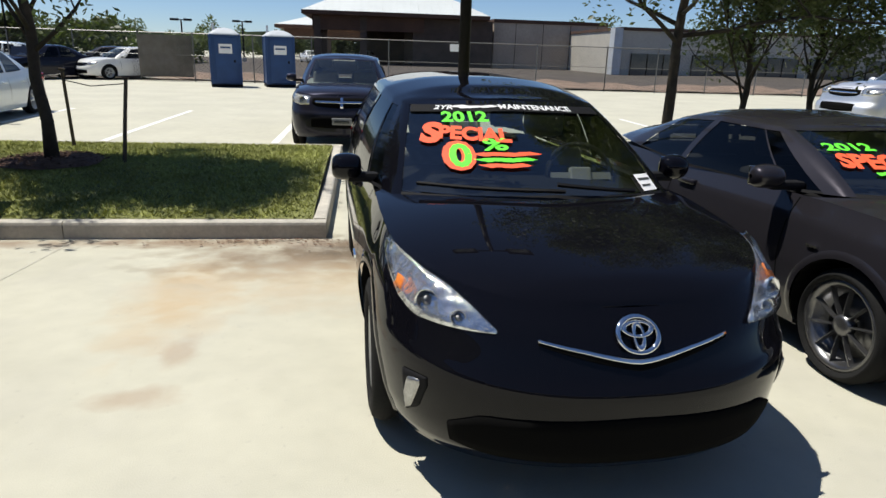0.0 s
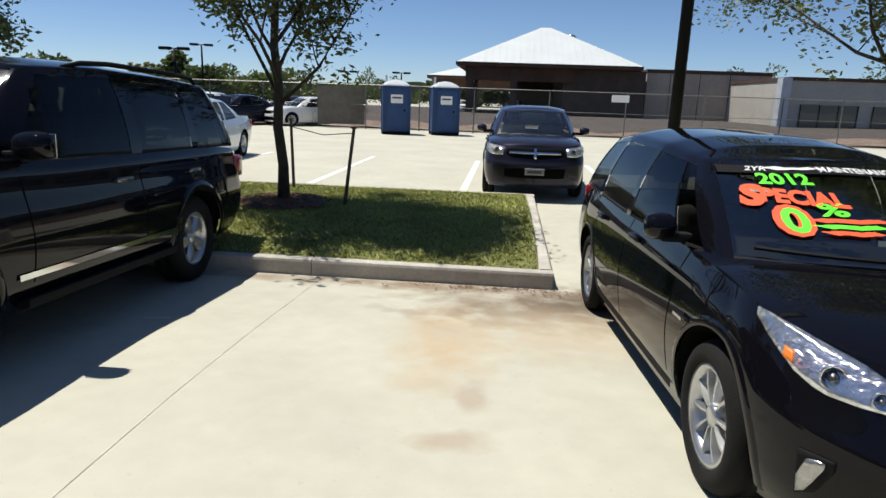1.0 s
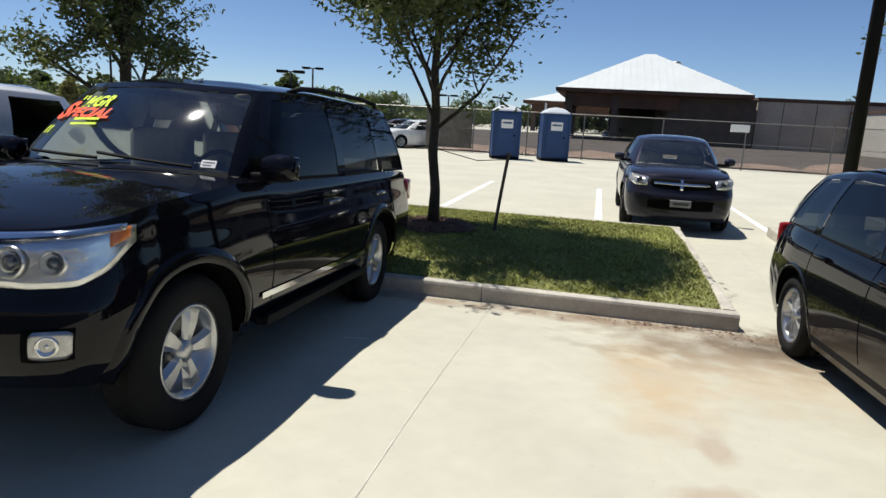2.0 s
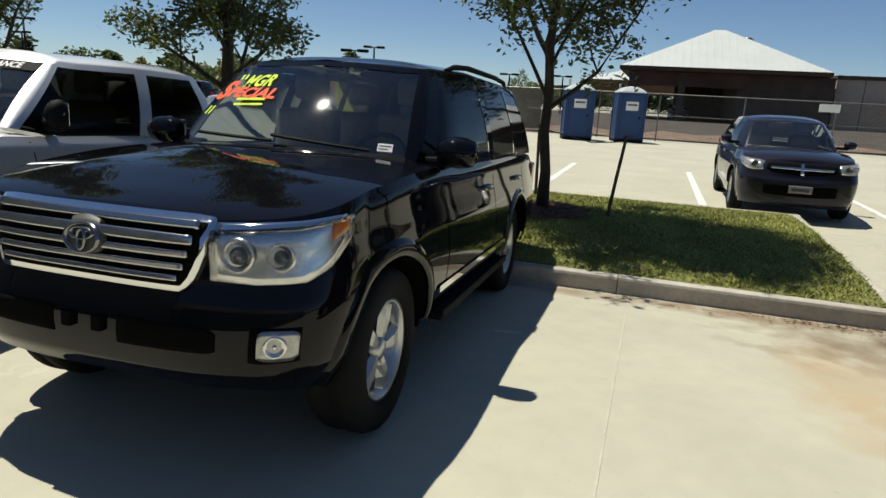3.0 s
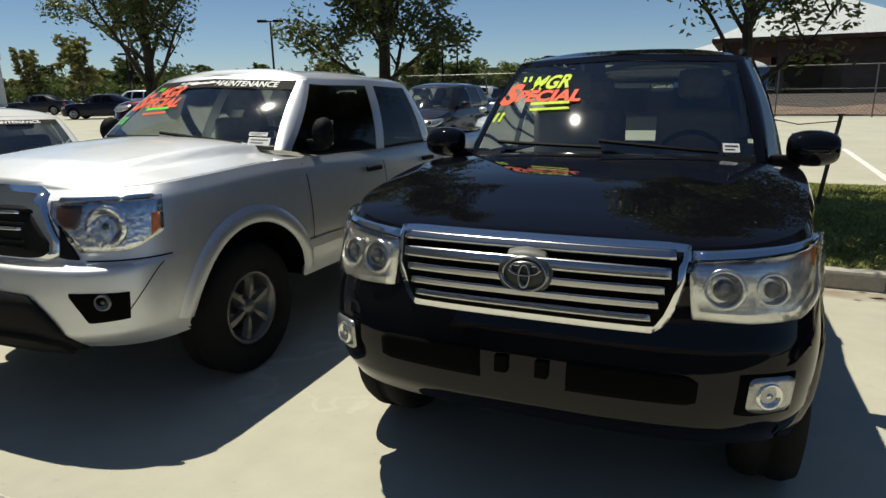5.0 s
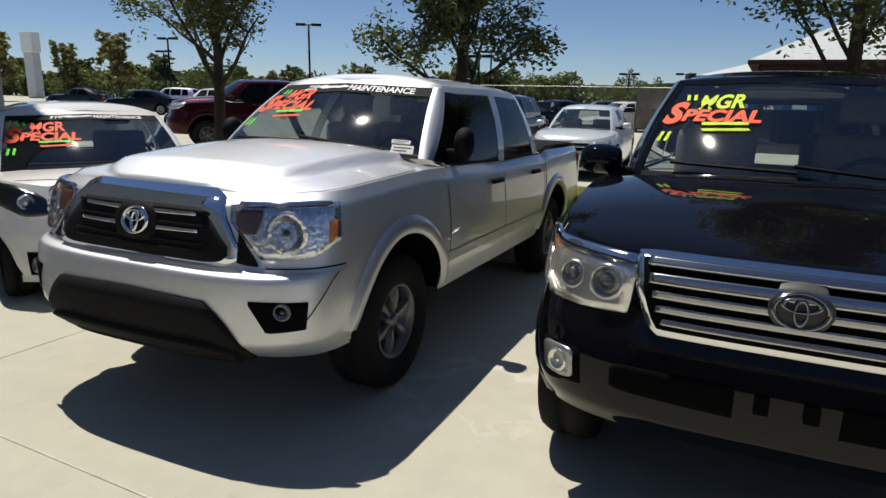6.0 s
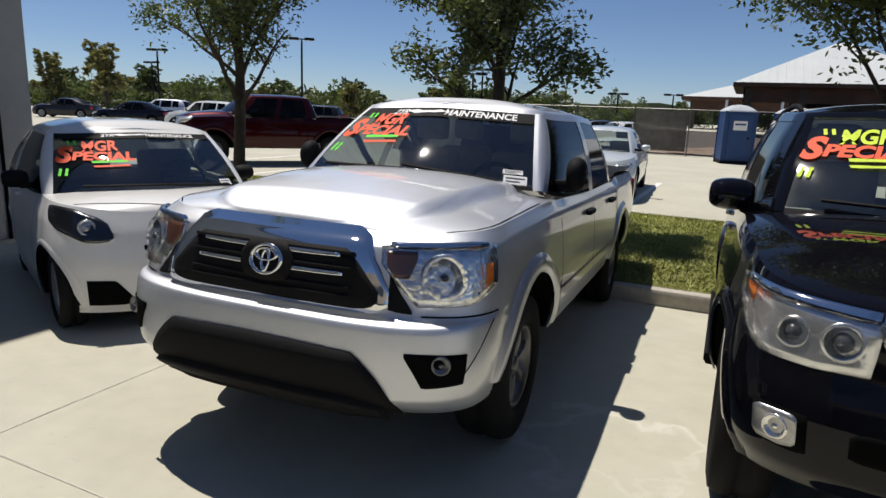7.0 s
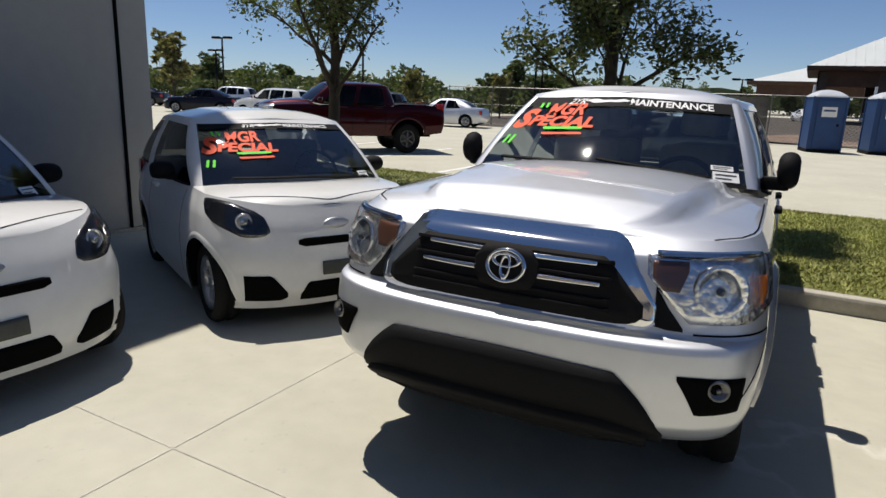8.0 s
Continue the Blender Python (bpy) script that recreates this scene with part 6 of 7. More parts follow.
def island(x0, x1, y0, y1, name):
    lawn = bmesh.new()
    nx, ny = max(8, int((x1 - x0) / 0.35)), 16
    rows = []
    for j in range(ny + 1):
        y = y0 + 0.14 + (y1 - y0 - 0.28) * j / ny
        rows.append([(x0 + 0.14 + (x1 - x0 - 0.28) * i / nx, y, lawn_z(0, y, y0, y1) + rng.uniform(-0.01, 0.01)) for i in range(nx + 1)])
    add_grid(lawn, rows)
    ob = solid(name, lawn, "soil", "mown green lawn island with shaded patches inside the kerb", "lawn", "structure", smooth=True)
    kerb = thing("kerb", "pale concrete kerb round the lawn island", "kerb", kind="structure")
    me = {}

    def stone(x, y, length, turn, tilt=0.0):
        key = round(length, 2)
        if key not in me:
            me[key] = kerb_piece(length)
        o = part("kerb_stone", me[key], "kerb", kerb)
        o.matrix_basis = Matrix.Translation((x, y, ground_z(y))) @ Matrix.Rotation(radians(turn), 4, "Z") @ Matrix.Rotation(tilt, 4, "Y")

    n = max(1, round((x1 - x0) / 2.4))
    ln = (x1 - x0) / n
    for i in range(n):
        stone(x0 + ln * i, y0, ln - 0.008, 0)
        stone(x0 + ln * (i + 1), y1, ln - 0.008, 180)
    m = max(2, round((y1 - y0 - 0.30) / 1.5))
    lm = (y1 - y0 - 0.31) / m
    for i in range(m):
        ya = y0 + 0.155 + lm * i
        dz = math.atan2(ground_z(ya + lm) - ground_z(ya), lm)
        stone(x1, ya, lm - 0.006, 90, -dz)
        stone(x0, ya + lm, lm - 0.006, -90, dz)
    return ob


ISLANDS = ((-15.5, 0.88, 7.36, 12.05), (2.38, 15.5, 7.36, 12.95))
for k, (a, b, c, d) in enumerate(ISLANDS):
    island(a, b, c, d, "lawn")


def grass_blades(x0, x1, y0, y1, count, box_y, size=0.05, seed=3):
    """Tufts of short blades standing on the lawn."""
    r = random.Random(seed)
    verts, faces = [], []
    for _ in range(count):
        x, y = r.uniform(x0, x1), r.uniform(y0, y1)
        z = lawn_z(x, y, *box_y) - 0.006
        t = r.random() * 6.28
        h = size * (0.6 + 0.9 * r.random())
        lx, ly = r.gauss(0, 0.75) * h, r.gauss(0, 0.75) * h
        wx, wy = 0.011 * math.cos(t), 0.011 * math.sin(t)
        k = len(verts)
        verts += [(x - wx, y - wy, z), (x + wx, y + wy, z), (x + lx, y + ly, z + h)]
        faces.append((k, k + 1, k + 2))
    me = bpy.data.meshes.new("grass")
    me.from_pydata(verts, [], faces)
    me.materials.append(MAT["grass"])
    return tagged(new("grass", me), "short green grass blades on the lawn", "grass", "", "stuff")


grass_blades(-8.5, 0.72, 7.52, 11.9, 110000, (7.36, 12.05), 0.032)
grass_blades(-15.3, -8.5, 7.52, 11.9, 26000, (7.36, 12.05), 0.036, 5)
grass_blades(2.55, 9.0, 7.55, 12.8, 22000, (7.36, 12.95), 0.036, 6)


def mulch_ring(x, y, r):
    bm = bmesh.new()
    rows = []
    for f in (0.02, 0.3, 0.6, 0.85, 1.0):
        rows.append([(x + r * f * (1 + 0.1 * math.sin(3 * t + x)) * math.cos(t), y + r * f * math.sin(t), lawn_z(0, y + r * f * math.sin(t), 7.36, 12.05) + 0.045 * (1 - f ** 3) + 0.022 + rng.uniform(-0.008, 0.008)) for t in [2 * math.pi * k / 28 for k in range(28)]])
    add_grid(bm, rows, True)
    for _ in range(500):
        t, f = rng.random() * 6.28, math.sqrt(rng.random()) * 1.02
        px, py = x + r * f * math.cos(t), y + r * f * math.sin(t)
        pz = lawn_z(0, py, 7.36, 12.05) + 0.05 * (1 - f ** 3) + 0.03
        a, l = rng.random() * 6.28, rng.uniform(0.015, 0.045)
        dx, dy = l * math.cos(a), l * math.sin(a)
        bm.faces.new([bm.verts.new(q) for q in ((px - dx, py - dy, pz), (px - dy * 0.3, py + dx * 0.3, pz + 0.008), (px + dx, py + dy, pz + rng.random() * 0.02), (px + dy * 0.3, py - dx * 0.3, pz))])
    return solid("mulch_bed", bm, "mulch", "reddish bark mulch round a tree trunk", "mulch", "stuff")


# ---- trees ----
def tree_meshes(seed, height, spread, clear_trunk, leaves, leaf_size, trunk_r, rise=(0.55, 1.35)):
    """Bark and leaf meshes of a young oak with an open, uneven crown."""
    r = random.Random(seed)
    bark = bmesh.new()
    verts, faces = [], []
    tips = []

    def limb(p, d, length, rad, level):
        pts, rads = [p.copy()], [rad]
        n = 5
        for i in range(n):
            d = (d + Vector((r.gauss(0, 0.16), r.gauss(0, 0.16), r.gauss(0.03, 0.10)))).normalized()
            p = p + d * length / n
            pts.append(p.copy())
            rads.append(rad * (1 - 0.7 * (i + 1) / n))
        tube(bark, pts, rads, 6 if level < 2 else 4)
        if level >= 1:
            tips.extend(pts[2:])
        if level < 3:
            for k in range(4 if level == 0 else 3):
                q = pts[2 + k % 4] if level else pts[1 + k % 5]
                a = r.random() * 6.28
                e = (d * 0.5 + Vector((math.cos(a), math.sin(a), r.uniform(0.0, 0.8))) * 0.8).normalized()
                limb(q.copy(), e, length * r.uniform(0.45, 0.68), rads[2] * 0.6, level + 1)

    trunk = [Vector((0, 0, -0.1))]
    lean = Vector((r.gauss(0, 0.02), r.gauss(0, 0.02), 1))
    n = 12
    for i in range(n):
        z = height * 0.92 * (i + 1) / n
        trunk.append(Vector((lean.x * z + r.gauss(0, 0.02), lean.y * z + r.gauss(0, 0.02), z)))
    tube(bark, trunk, [trunk_r * 1.45] + [max(0.012, trunk_r * (1.05 - 0.98 * (i / n) ** 1.1)) for i in range(n)], 10)
    tips.extend(trunk[-3:])
    count = 22
    for k in range(count):
        f = k / (count - 1)
        a = k * 2.4 + r.uniform(-0.4, 0.4)
        z = clear_trunk + (height * 0.9 - clear_trunk) * f ** 1.25
        reach = spread * (1.0 - 0.58 * f) * r.uniform(0.65, 1.0)
        limb(Vector((lean.x * z, lean.y * z, z)), Vector((math.cos(a), math.sin(a), r.uniform(*rise))).normalized(), reach, trunk_r * (0.46 - 0.24 * f), 1)
    k_s = spread / 1.6
    while len(verts) < leaves * 4:
        c = r.choice(tips)
        c = c + Vector((r.gauss(0, 0.10), r.gauss(0, 0.10), r.gauss(0, 0.08))) * k_s
        wide = r.uniform(0.045, 0.085) * k_s
        for _ in range(r.randint(9, 22)):
            p = c + Vector((r.gauss(0, wide), r.gauss(0, wide), r.gauss(0, wide * 0.8)))
            a = Vector((r.gauss(0, 1), r.gauss(0, 1), r.gauss(0, 0.6))).normalized()
            b = a.cross(Vector((r.gauss(0, 1), r.gauss(0, 1), r.gauss(0, 1)))).normalized()
            s = leaf_size * r.uniform(0.6, 1.3)
            k = len(verts)
            verts += [p - a * s, p + b * s * 0.46, p + a * s, p - b * s * 0.46]
            faces.append((k, k + 1, k + 2, k + 3))
    crown = bpy.data.meshes.new("crown")
    crown.from_pydata([tuple(v) for v in verts], [], faces)
    return mesh_of("trunk", bark, True), crown


def tree(m, meshes, label, leaf="leaf", group="trees"):
    t = thing("tree", label, "tree", m, group)
    part("trunk", meshes[0], "bark", t)
    part("crown", meshes[1], leaf, t)
    return t


OAKS = [tree_meshes(s, h, sp, ct, lv, 0.045, tr, (-0.30, 0.75) if s == 47 else (0.85, 1.9) if s in (23, 31) else (0.65, 1.55)) for s, h, sp, ct, lv, tr in ((11, 6.6, 2.4, 1.3, 70000, 0.066), (23, 6.8, 1.95, 1.2, 32000, 0.095), (31, 6.8, 2.1, 1.3, 24000, 0.10), (47, 6.6, 3.1, 1.65, 52000, 0.072), (53, 4.6, 2.2, 0.75, 15000, 0.05))]
for (x, y), o, turn in (((-2.60, 9.86), 0, 20), ((-7.57, 9.95), 1, 80), ((-12.3, 9.95), 2, 10), ((5.45, 10.2), 3, 200), ((9.6, 10.4), 3, 140), ((7.15, 11.2), 4, 60), ((8.6, 11.5), 4, 250)):
    tree(Matrix.Translation((x, y, lawn_z(x, y, 7.36, 12.05))) @ Matrix.Rotation(radians(turn), 4, "Z"), OAKS[o], "young live oak with sparse small leaves on the lawn", "leaf", "oaks on the lawn")
    if x < 2:
        mulch_ring(x, y, 0.62)


def stake(x, y, top, lean):
    st = thing("tree_stake", "thin dark wooden tree stake in the lawn", "stake", group="tree stakes")
    z = lawn_z(x, y, 7.36, 12.05)
    bm = bmesh.new()
    tube(bm, [(x, y, z - 0.05), (x + lean * 0.5, y, z + (top - z) * 0.5), (x + lean, y, top)], [0.026, 0.024, 0.022], 6)
    part("post", bm, "wood", st)
    bm = bmesh.new()
    tube(bm, [(x + lean, y, top - 0.06), (x + lean * 0.5 - 0.35, y + 0.0, top - 0.10), (-2.6, 9.86, top + 0.02)], 0.006, 4)
    part("tie_wire", bm, "wire", st)
    part("cap", box(x + lean - 0.035, x + lean + 0.035, y - 0.035, y + 0.035, top - 0.005, top + 0.02, 0.006), "wood", st)


stake(-1.755, 9.85, 1.22, 0.13)
stake(-2.93, 11.3, 1.25, -0.03)


# ---- the dealership wall beside the small cars ----
def dealer_wall():
    w = thing("wall_west", "tall grey metal-panel building wall with dark vertical joints", "wall", kind="structure")
    part("wall_core", box(-19, -11.81, -14, 5.91, -0.1, 8.25), "dark", w)
    ys = [5.95, 5.56, 4.2, 2.7, 1.2, -0.3, -1.8, -3.3, -6.3, -9.3, -12.3, -14]
    for a, b in zip(ys, ys[1:]):
        for z0, z1 in ((0.05, 2.75), (2.77, 5.4), (5.42, 8.3)):
            part("wall_panel", box(-11.82, -11.75, b + 0.008, a - 0.008, z0, z1, 0.004), "panel", w)
    for z0, z1 in ((0.05, 2.75), (2.77, 5.4), (5.42, 8.3)):
        part("wall_panel", box(-19, -11.76, 5.91, 5.95, z0, z1, 0.004), "panel", w)
    # Dark vertical panel seam, drawn as a thin strip on the wall face.
    part("downpipe", box(-11.75, -11.72, 5.545, 5.575, 0.05, 8.26, 0.005), "dark", w)
    part("plinth", box(-11.87, -11.74, -14, 5.96, -0.05, 0.045), "kerb", w)
    part("coping", box(-19, -11.72, -14, 5.99, 8.3, 8.4, 0.01), "trim", w)
    return w


dealer_wall()


# Added wall out of view; its dark band tones down reflections in the paint.
def reflect_wall():
    w = thing("wall_south", "added unseen taupe wall closing the lot behind the aisle, to darken reflections", "wall", kind="structure")
    part("wall_core", box(-40, 45, -15.4, -15.0, -0.1, 6.0), "taupe", w)
    part("glazing", box(-11, 40, -15.0, -14.97, 0.3, 4.2), "blind", w)
    return w


reflect_wall()


# ---- street furniture ----
def lamp_post(x, y, z, height, r, heads=2, arm=0.55, turn=0.0, label="tall dark bronze car-park lamp post"):
    p = thing("lamp_post", label, "lamp post", Matrix.Translation((x, y, z)) @ Matrix.Rotation(radians(turn), 4, "Z"), "car park lamps")
    bm = bmesh.new()
    tube(bm, [(0, 0, 0.5), (0, 0, height * 0.5), (0, 0, height)], [r, r * 0.93, r * 0.85], 12)
    part("pole", bm, "pole", p, "", True)
    bm = bmesh.new()
    tube(bm, [(0, 0, -0.1), (0, 0, 0.55), (0, 0, 0.58)], [0.26, 0.26, 0.22], 16)
    part("footing", bm, "kerb", p)
    part("base_plate", box(-0.16, 0.16, -0.16, 0.16, 0.58, 0.605, 0.005), "pole", p)
    for k in range(heads):
        s = 1 if k == 0 else -1
        hd = part("lamp_head", box(min(s * (arm - 0.1), s * (arm + 0.65)), max(s * (arm - 0.1), s * (arm + 0.65)), -0.22, 0.22, height - 0.10, height + 0.10, 0.04), "pole", p)
        part("arm", box(min(0, s * arm), max(0, s * arm), -0.04, 0.04, height - 0.05, height + 0.03, 0.01), "pole", hd)
        part("lens_plate", box(min(s * arm, s * (arm + 0.55)), max(s * arm, s * (arm + 0.55)), -0.16, 0.16, height - 0.115, height - 0.102), "toilet_roof", hd)
    return p


lamp_post(2.58, 10.4, lawn_z(0, 10.4, 7.36, 12.95), 7.5, 0.08)
for x, y, h, t in ((-53.3, 45, 6.0, 10), (-37.3, 45, 6.8, 30), (-22.3, 45, 4.3, 5), (-27.5, 60, 5.6, 20), (-16.4, 70, 4.0, 0), (-11.5, 75, 4.2, 15), (-62, 52, 5.4, 0)):
    lamp_post(x, y, 0, h, 0.09, 2, 0.35, t)


def portable_toilet(x, y, turn):
    p = thing("portable_toilet", "blue plastic portable toilet with a white domed roof", "portable toilet", Matrix.Translation((x, y, 0)) @ Matrix.Rotation(radians(turn), 4, "Z"), "portable toilets")
    w = 0.58
    part("skid", box(-w - 0.03, w + 0.03, -w - 0.03, w + 0.03, 0.0, 0.12, 0.01), "trim", p)
    part("cabin_wall", box(-w, w, -w, w, 0.12, 2.08, 0.03), "toilet", p)
    for sx in (-1, 1):
        for sy in (-1, 1):
            part("corner_post", box(sx * w - 0.035, sx * w + 0.035, sy * w - 0.035, sy * w + 0.035, 0.12, 2.1, 0.012), "toilet", p)
    d = part("door", box(-0.43, 0.43, -w - 0.03, -w + 0.005, 0.16, 1.98, 0.015), "toilet", p)
    part("door_sign", box(-0.26, 0.26, -w - 0.036, -w - 0.030, 1.35, 1.72), "paper", d)
    part("sign_bar", box(-0.2, 0.2, -w - 0.040, -w - 0.036, 1.55, 1.62), "toilet", d)
    part("latch", box(0.30, 0.38, -w - 0.05, -w - 0.03, 1.0, 1.1, 0.01), "trim", d)
    for k in range(6):
        part("vent_slot", box(w + 0.0005, w + 0.008, -0.35, 0.35, 1.80 + k * 0.035, 1.815 + k * 0.035), "dark", p)
        part("wall_rib", box(w - 0.005, w + 0.018, -0.45 + k * 0.18, -0.42 + k * 0.18, 0.2, 1.7, 0.004), "toilet", p)
    rows = []
    for f in (1.06, 1.05, 0.95, 0.75, 0.45, 0.05):
        z = 2.08 + 0.26 * (1 - (f / 1.06) ** 2.2) + (0.0 if f == 1.06 else 0.03)
        rows.append([(w * f * max(-1, min(1, 1.35 * math.cos(t))), w * f * max(-1, min(1, 1.35 * math.sin(t))), z) for t in [2 * math.pi * k / 32 for k in range(32)]])
    bm = bmesh.new()
    add_grid(bm, rows, True)
    part("roof", bm, "toilet_roof", p, "white domed roof", True)
    bm = bmesh.new()
    tube(bm, [(-0.4, 0.4, 2.1), (-0.4, 0.4, 2.55)], 0.05, 10)
    part("vent_pipe", bm, "toilet_roof", p)


portable_toilet(-4.55, 30.4, 14)
portable_toilet(-2.45, 31.2, 14)


# ---- fence and the building site ----
def chain_fence(pts, h=2.15, name="chain_link_fence"):
    f = thing(name, "grey chain-link construction fence with steel posts", "fence", group="site fences")
    for (xa, ya), (xb, yb) in zip(pts, pts[1:]):
        d = Vector((xb - xa, yb - ya, 0))
        n = max(1, round(d.length / 3.0))
        for i in range(n + 1):
            p = Vector((xa, ya, 0)) + d * (i / n)
            bm = bmesh.new()
            tube(bm, [(p.x, p.y, -0.05), (p.x, p.y, h + 0.06)], 0.03, 6)
            part("post", bm, "wire", f)
        for z in (h, 0.12, h * 0.55):
            bm = bmesh.new()
            tube(bm, [(xa, ya, z), (xb, yb, z)], 0.022 if z == h else 0.012, 5)
            part("rail", bm, "wire", f)
        verts, faces = [], []
        u = d.normalized()
        step, wd = 0.17, 0.0042
        for s in (1, -1):
            t = -h
            while t < d.length + h:
                q0, q1 = (t, 0.08), (t + (h - 0.08), h)
                if s < 0:
                    q0, q1 = (t, h), (t + (h - 0.08), 0.08)
                lo, hi = max(q0[0], 0), min(q1[0], d.length)
                if hi > lo:
                    def z_of(k):
                        return q0[1] + (q1[1] - q0[1]) * (k - q0[0]) / (q1[0] - q0[0])
                    e0 = Vector((xa, ya, z_of(lo))) + u * lo
                    e1 = Vector((xa, ya, z_of(hi))) + u * hi
                    o = Vector((0, 0, wd * 1.4))
                    k = len(verts)
                    verts += [tuple(e0 - o), tuple(e1 - o), tuple(e1 + o), tuple(e0 + o)]
                    faces.append((k, k + 1, k + 2, k + 3))
                t += step
        me = bpy.data.meshes.new("wire_mesh")
        me.from_pydata(verts, [], faces)
        w = part("wire_mesh", me, "mesh", f)
        w["kind"] = "stuff"


chain_fence(((-24, 35.5), (-9.2, 34.2), (-6.6, 33.6), (-1.2, 33.4), (6, 33.3), (13.4, 34.0), (24, 33.5)))
part("site_sign", box(5.3, 6.1, 33.15, 33.2, 1.72, 2.05, 0.005), "paper", bpy.data.objects["chain_link_fence"])
part("privacy_screen", box(-9.1, -6.7, 33.78, 33.80, 0.2, 2.05, 0.0, None), "screen_cloth", bpy.data.objects["chain_link_fence"])


def earth_bank():
    bm = bmesh.new()
    rows = []
    for j in range(7):
        f = j / 6
        rows.append([(-10 + 50 * i / 60, 34.4 + 9 * f, 0.02 + 0.35 * math.sin(math.pi * min(1, f * 1.3)) * (0.5 + 0.5 * math.sin(i * 0.9) * math.cos(i * 0.37)) + rng.uniform(0, 0.08)) for i in range(61)])
    add_grid(bm, rows)
    return solid("site_earth", bm, "earth", "bare reddish earth of the building site behind the fence", "earth", "structure", smooth=True)


earth_bank()


def pavilion():
    """A hipped metal roof over an open porch, with the dark hall behind and a flat-roofed wing."""
    b = thing("pavilion", "low brown building with a pale hipped metal roof and open porch", "building")
    ex0, ex1, ey0, ey1, ez = -3.3, 8.9, 45.6, 58.0, 4.05
    ax0, ax1, ay, az = 2.45, 3.15, 51.8, 6.95
    roof = bmesh.new()
    c = [(ex0, ey0, ez), (ex1, ey0, ez), (ex1, ey1, ez), (ex0, ey1, ez)]
    r0, r1 = (ax0, ay, az), (ax1, ay, az)
    for quad in ((c[0], c[1], r1, r0), (c[1], c[2], r1), (c[2], c[3], r0, r1), (c[3], c[0], r0)):
        roof.faces.new([roof.verts.new(p) for p in quad])
    part("roof", roof, "roof", b, "pale metal hipped roof")
    roof_ob = b.children[0]
    for i in range(1, 26):
        x = ex0 + (ex1 - ex0) * i / 26
        f = min((x - ex0) / (ax0 - ex0), (ex1 - x) / (ex1 - ax1), 1.0)
        part("roof_seam", mesh_seam((x, ey0, ez + 0.01), (x, ey0 + (ay - ey0) * f, ez + (az - ez) * f + 0.01)), "roof", roof_ob)
    part("fascia", box(ex0, ex1, ey0 - 0.03, ey0, ez - 0.22, ez + 0.005), "soffit", b)
    part("fascia", box(ex0 - 0.03, ex0, ey0, ey1, ez - 0.22, ez + 0.005), "soffit", b)
    part("soffit", box(ex0 + 0.02, ex1, ey0 + 0.02, ey1, ez - 0.25, ez - 0.18), "soffit", b)
    # Deep brown bands added under the eave for the shade below the roof.
    part("beam", box(ex0 + 0.6, 4.6, ey0 + 0.7, ey0 + 1.0, ez - 1.15, ez - 0.25), "soffit", b)
    part("beam", box(ex0 + 0.6, ex0 + 0.9, ey0 + 0.7, ey1 - 0.6, ez - 1.15, ez - 0.25), "soffit", b)
    for x, y in ((ex0 + 0.9, ey0 + 0.9), (0.6, ey0 + 0.9), (ex0 + 0.9, 54.0)):
        part("porch_post", box(x - 0.22, x + 0.22, y - 0.22, y + 0.22, 0, ez - 0.3), "brick", b)
    part("hall_wall", box(3.9, 9.3, 46.6, 58, 0, ez - 0.26), "brick", b)
    part("hall_wall", box(0.4, 3.9, 56.5, 57.5, 0, ez - 0.26), "brick", b)
    # the next hipped roof, well behind the porch
    sx0, sx1, sy0, sy1, sz, rz = -8.85, 6.0, 75.3, 86.0, 4.12, 6.35
    lo = bmesh.new()
    r2, r3 = (-1.0, 80.6, rz), (sx1, 80.6, rz)
    for quad in (((sx0, sy0, sz), (sx1, sy0, sz), r3, r2), ((sx0, sy1, sz), (sx0, sy0, sz), r2), ((sx1, sy1, sz), (sx0, sy1, sz), r2, r3)):
        lo.faces.new([lo.verts.new(p) for p in quad])
    side = part("side_roof", lo, "roof", b)
    part("side_fascia", box(sx0, sx1, sy0 - 0.05, sy0, sz - 0.30, sz), "soffit", side)
    part("side_soffit", box(sx0 + 0.05, sx1, sy0 + 0.02, sy1, sz - 0.36, sz - 0.26), "soffit", side)
    # Dark band hung below the side eave.
    part("side_beam", box(sx0 + 0.9, sx1, sy0 + 0.9, sy0 + 1.3, sz - 1.45, sz - 0.36), "soffit", side)
    for x in (sx0 + 1.2, -3.2):
        part("side_post", box(x - 0.25, x + 0.25, sy0 + 0.85, sy0 + 1.35, 0, sz - 1.45), "brick", b)
    bm = bmesh.new()
    tube(bm, [(4.75, 53, 5.4), (4.75, 53, 6.45), (4.75, 53, 6.46)], [0.32, 0.32, 0.42], 14)
    tube(bm, [(4.75, 53, 6.46), (4.75, 53, 6.62)], [0.45, 0.2], 14)
    part("roof_vent", bm, "steel", b, "", True)
    return b


def mesh_seam(a, b):
    bm = bmesh.new()
    a, b = Vector(a), Vector(b)
    o, u = Vector((0.02, 0, 0)), Vector((0, -0.005, 0.014))
    for quad in ((a - o, b - o, b - o + u, a - o + u), (a - o + u, b - o + u, b + o + u, a + o + u), (a + o + u, b + o + u, b + o, a + o)):
        bm.faces.new([bm.verts.new(p) for p in quad])
    return bm



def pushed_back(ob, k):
    """Scales a building drawn small k times about one camera position, to fit its view."""
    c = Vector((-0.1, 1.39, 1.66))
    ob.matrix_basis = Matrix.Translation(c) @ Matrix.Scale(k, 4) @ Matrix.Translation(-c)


bm = bmesh.new()
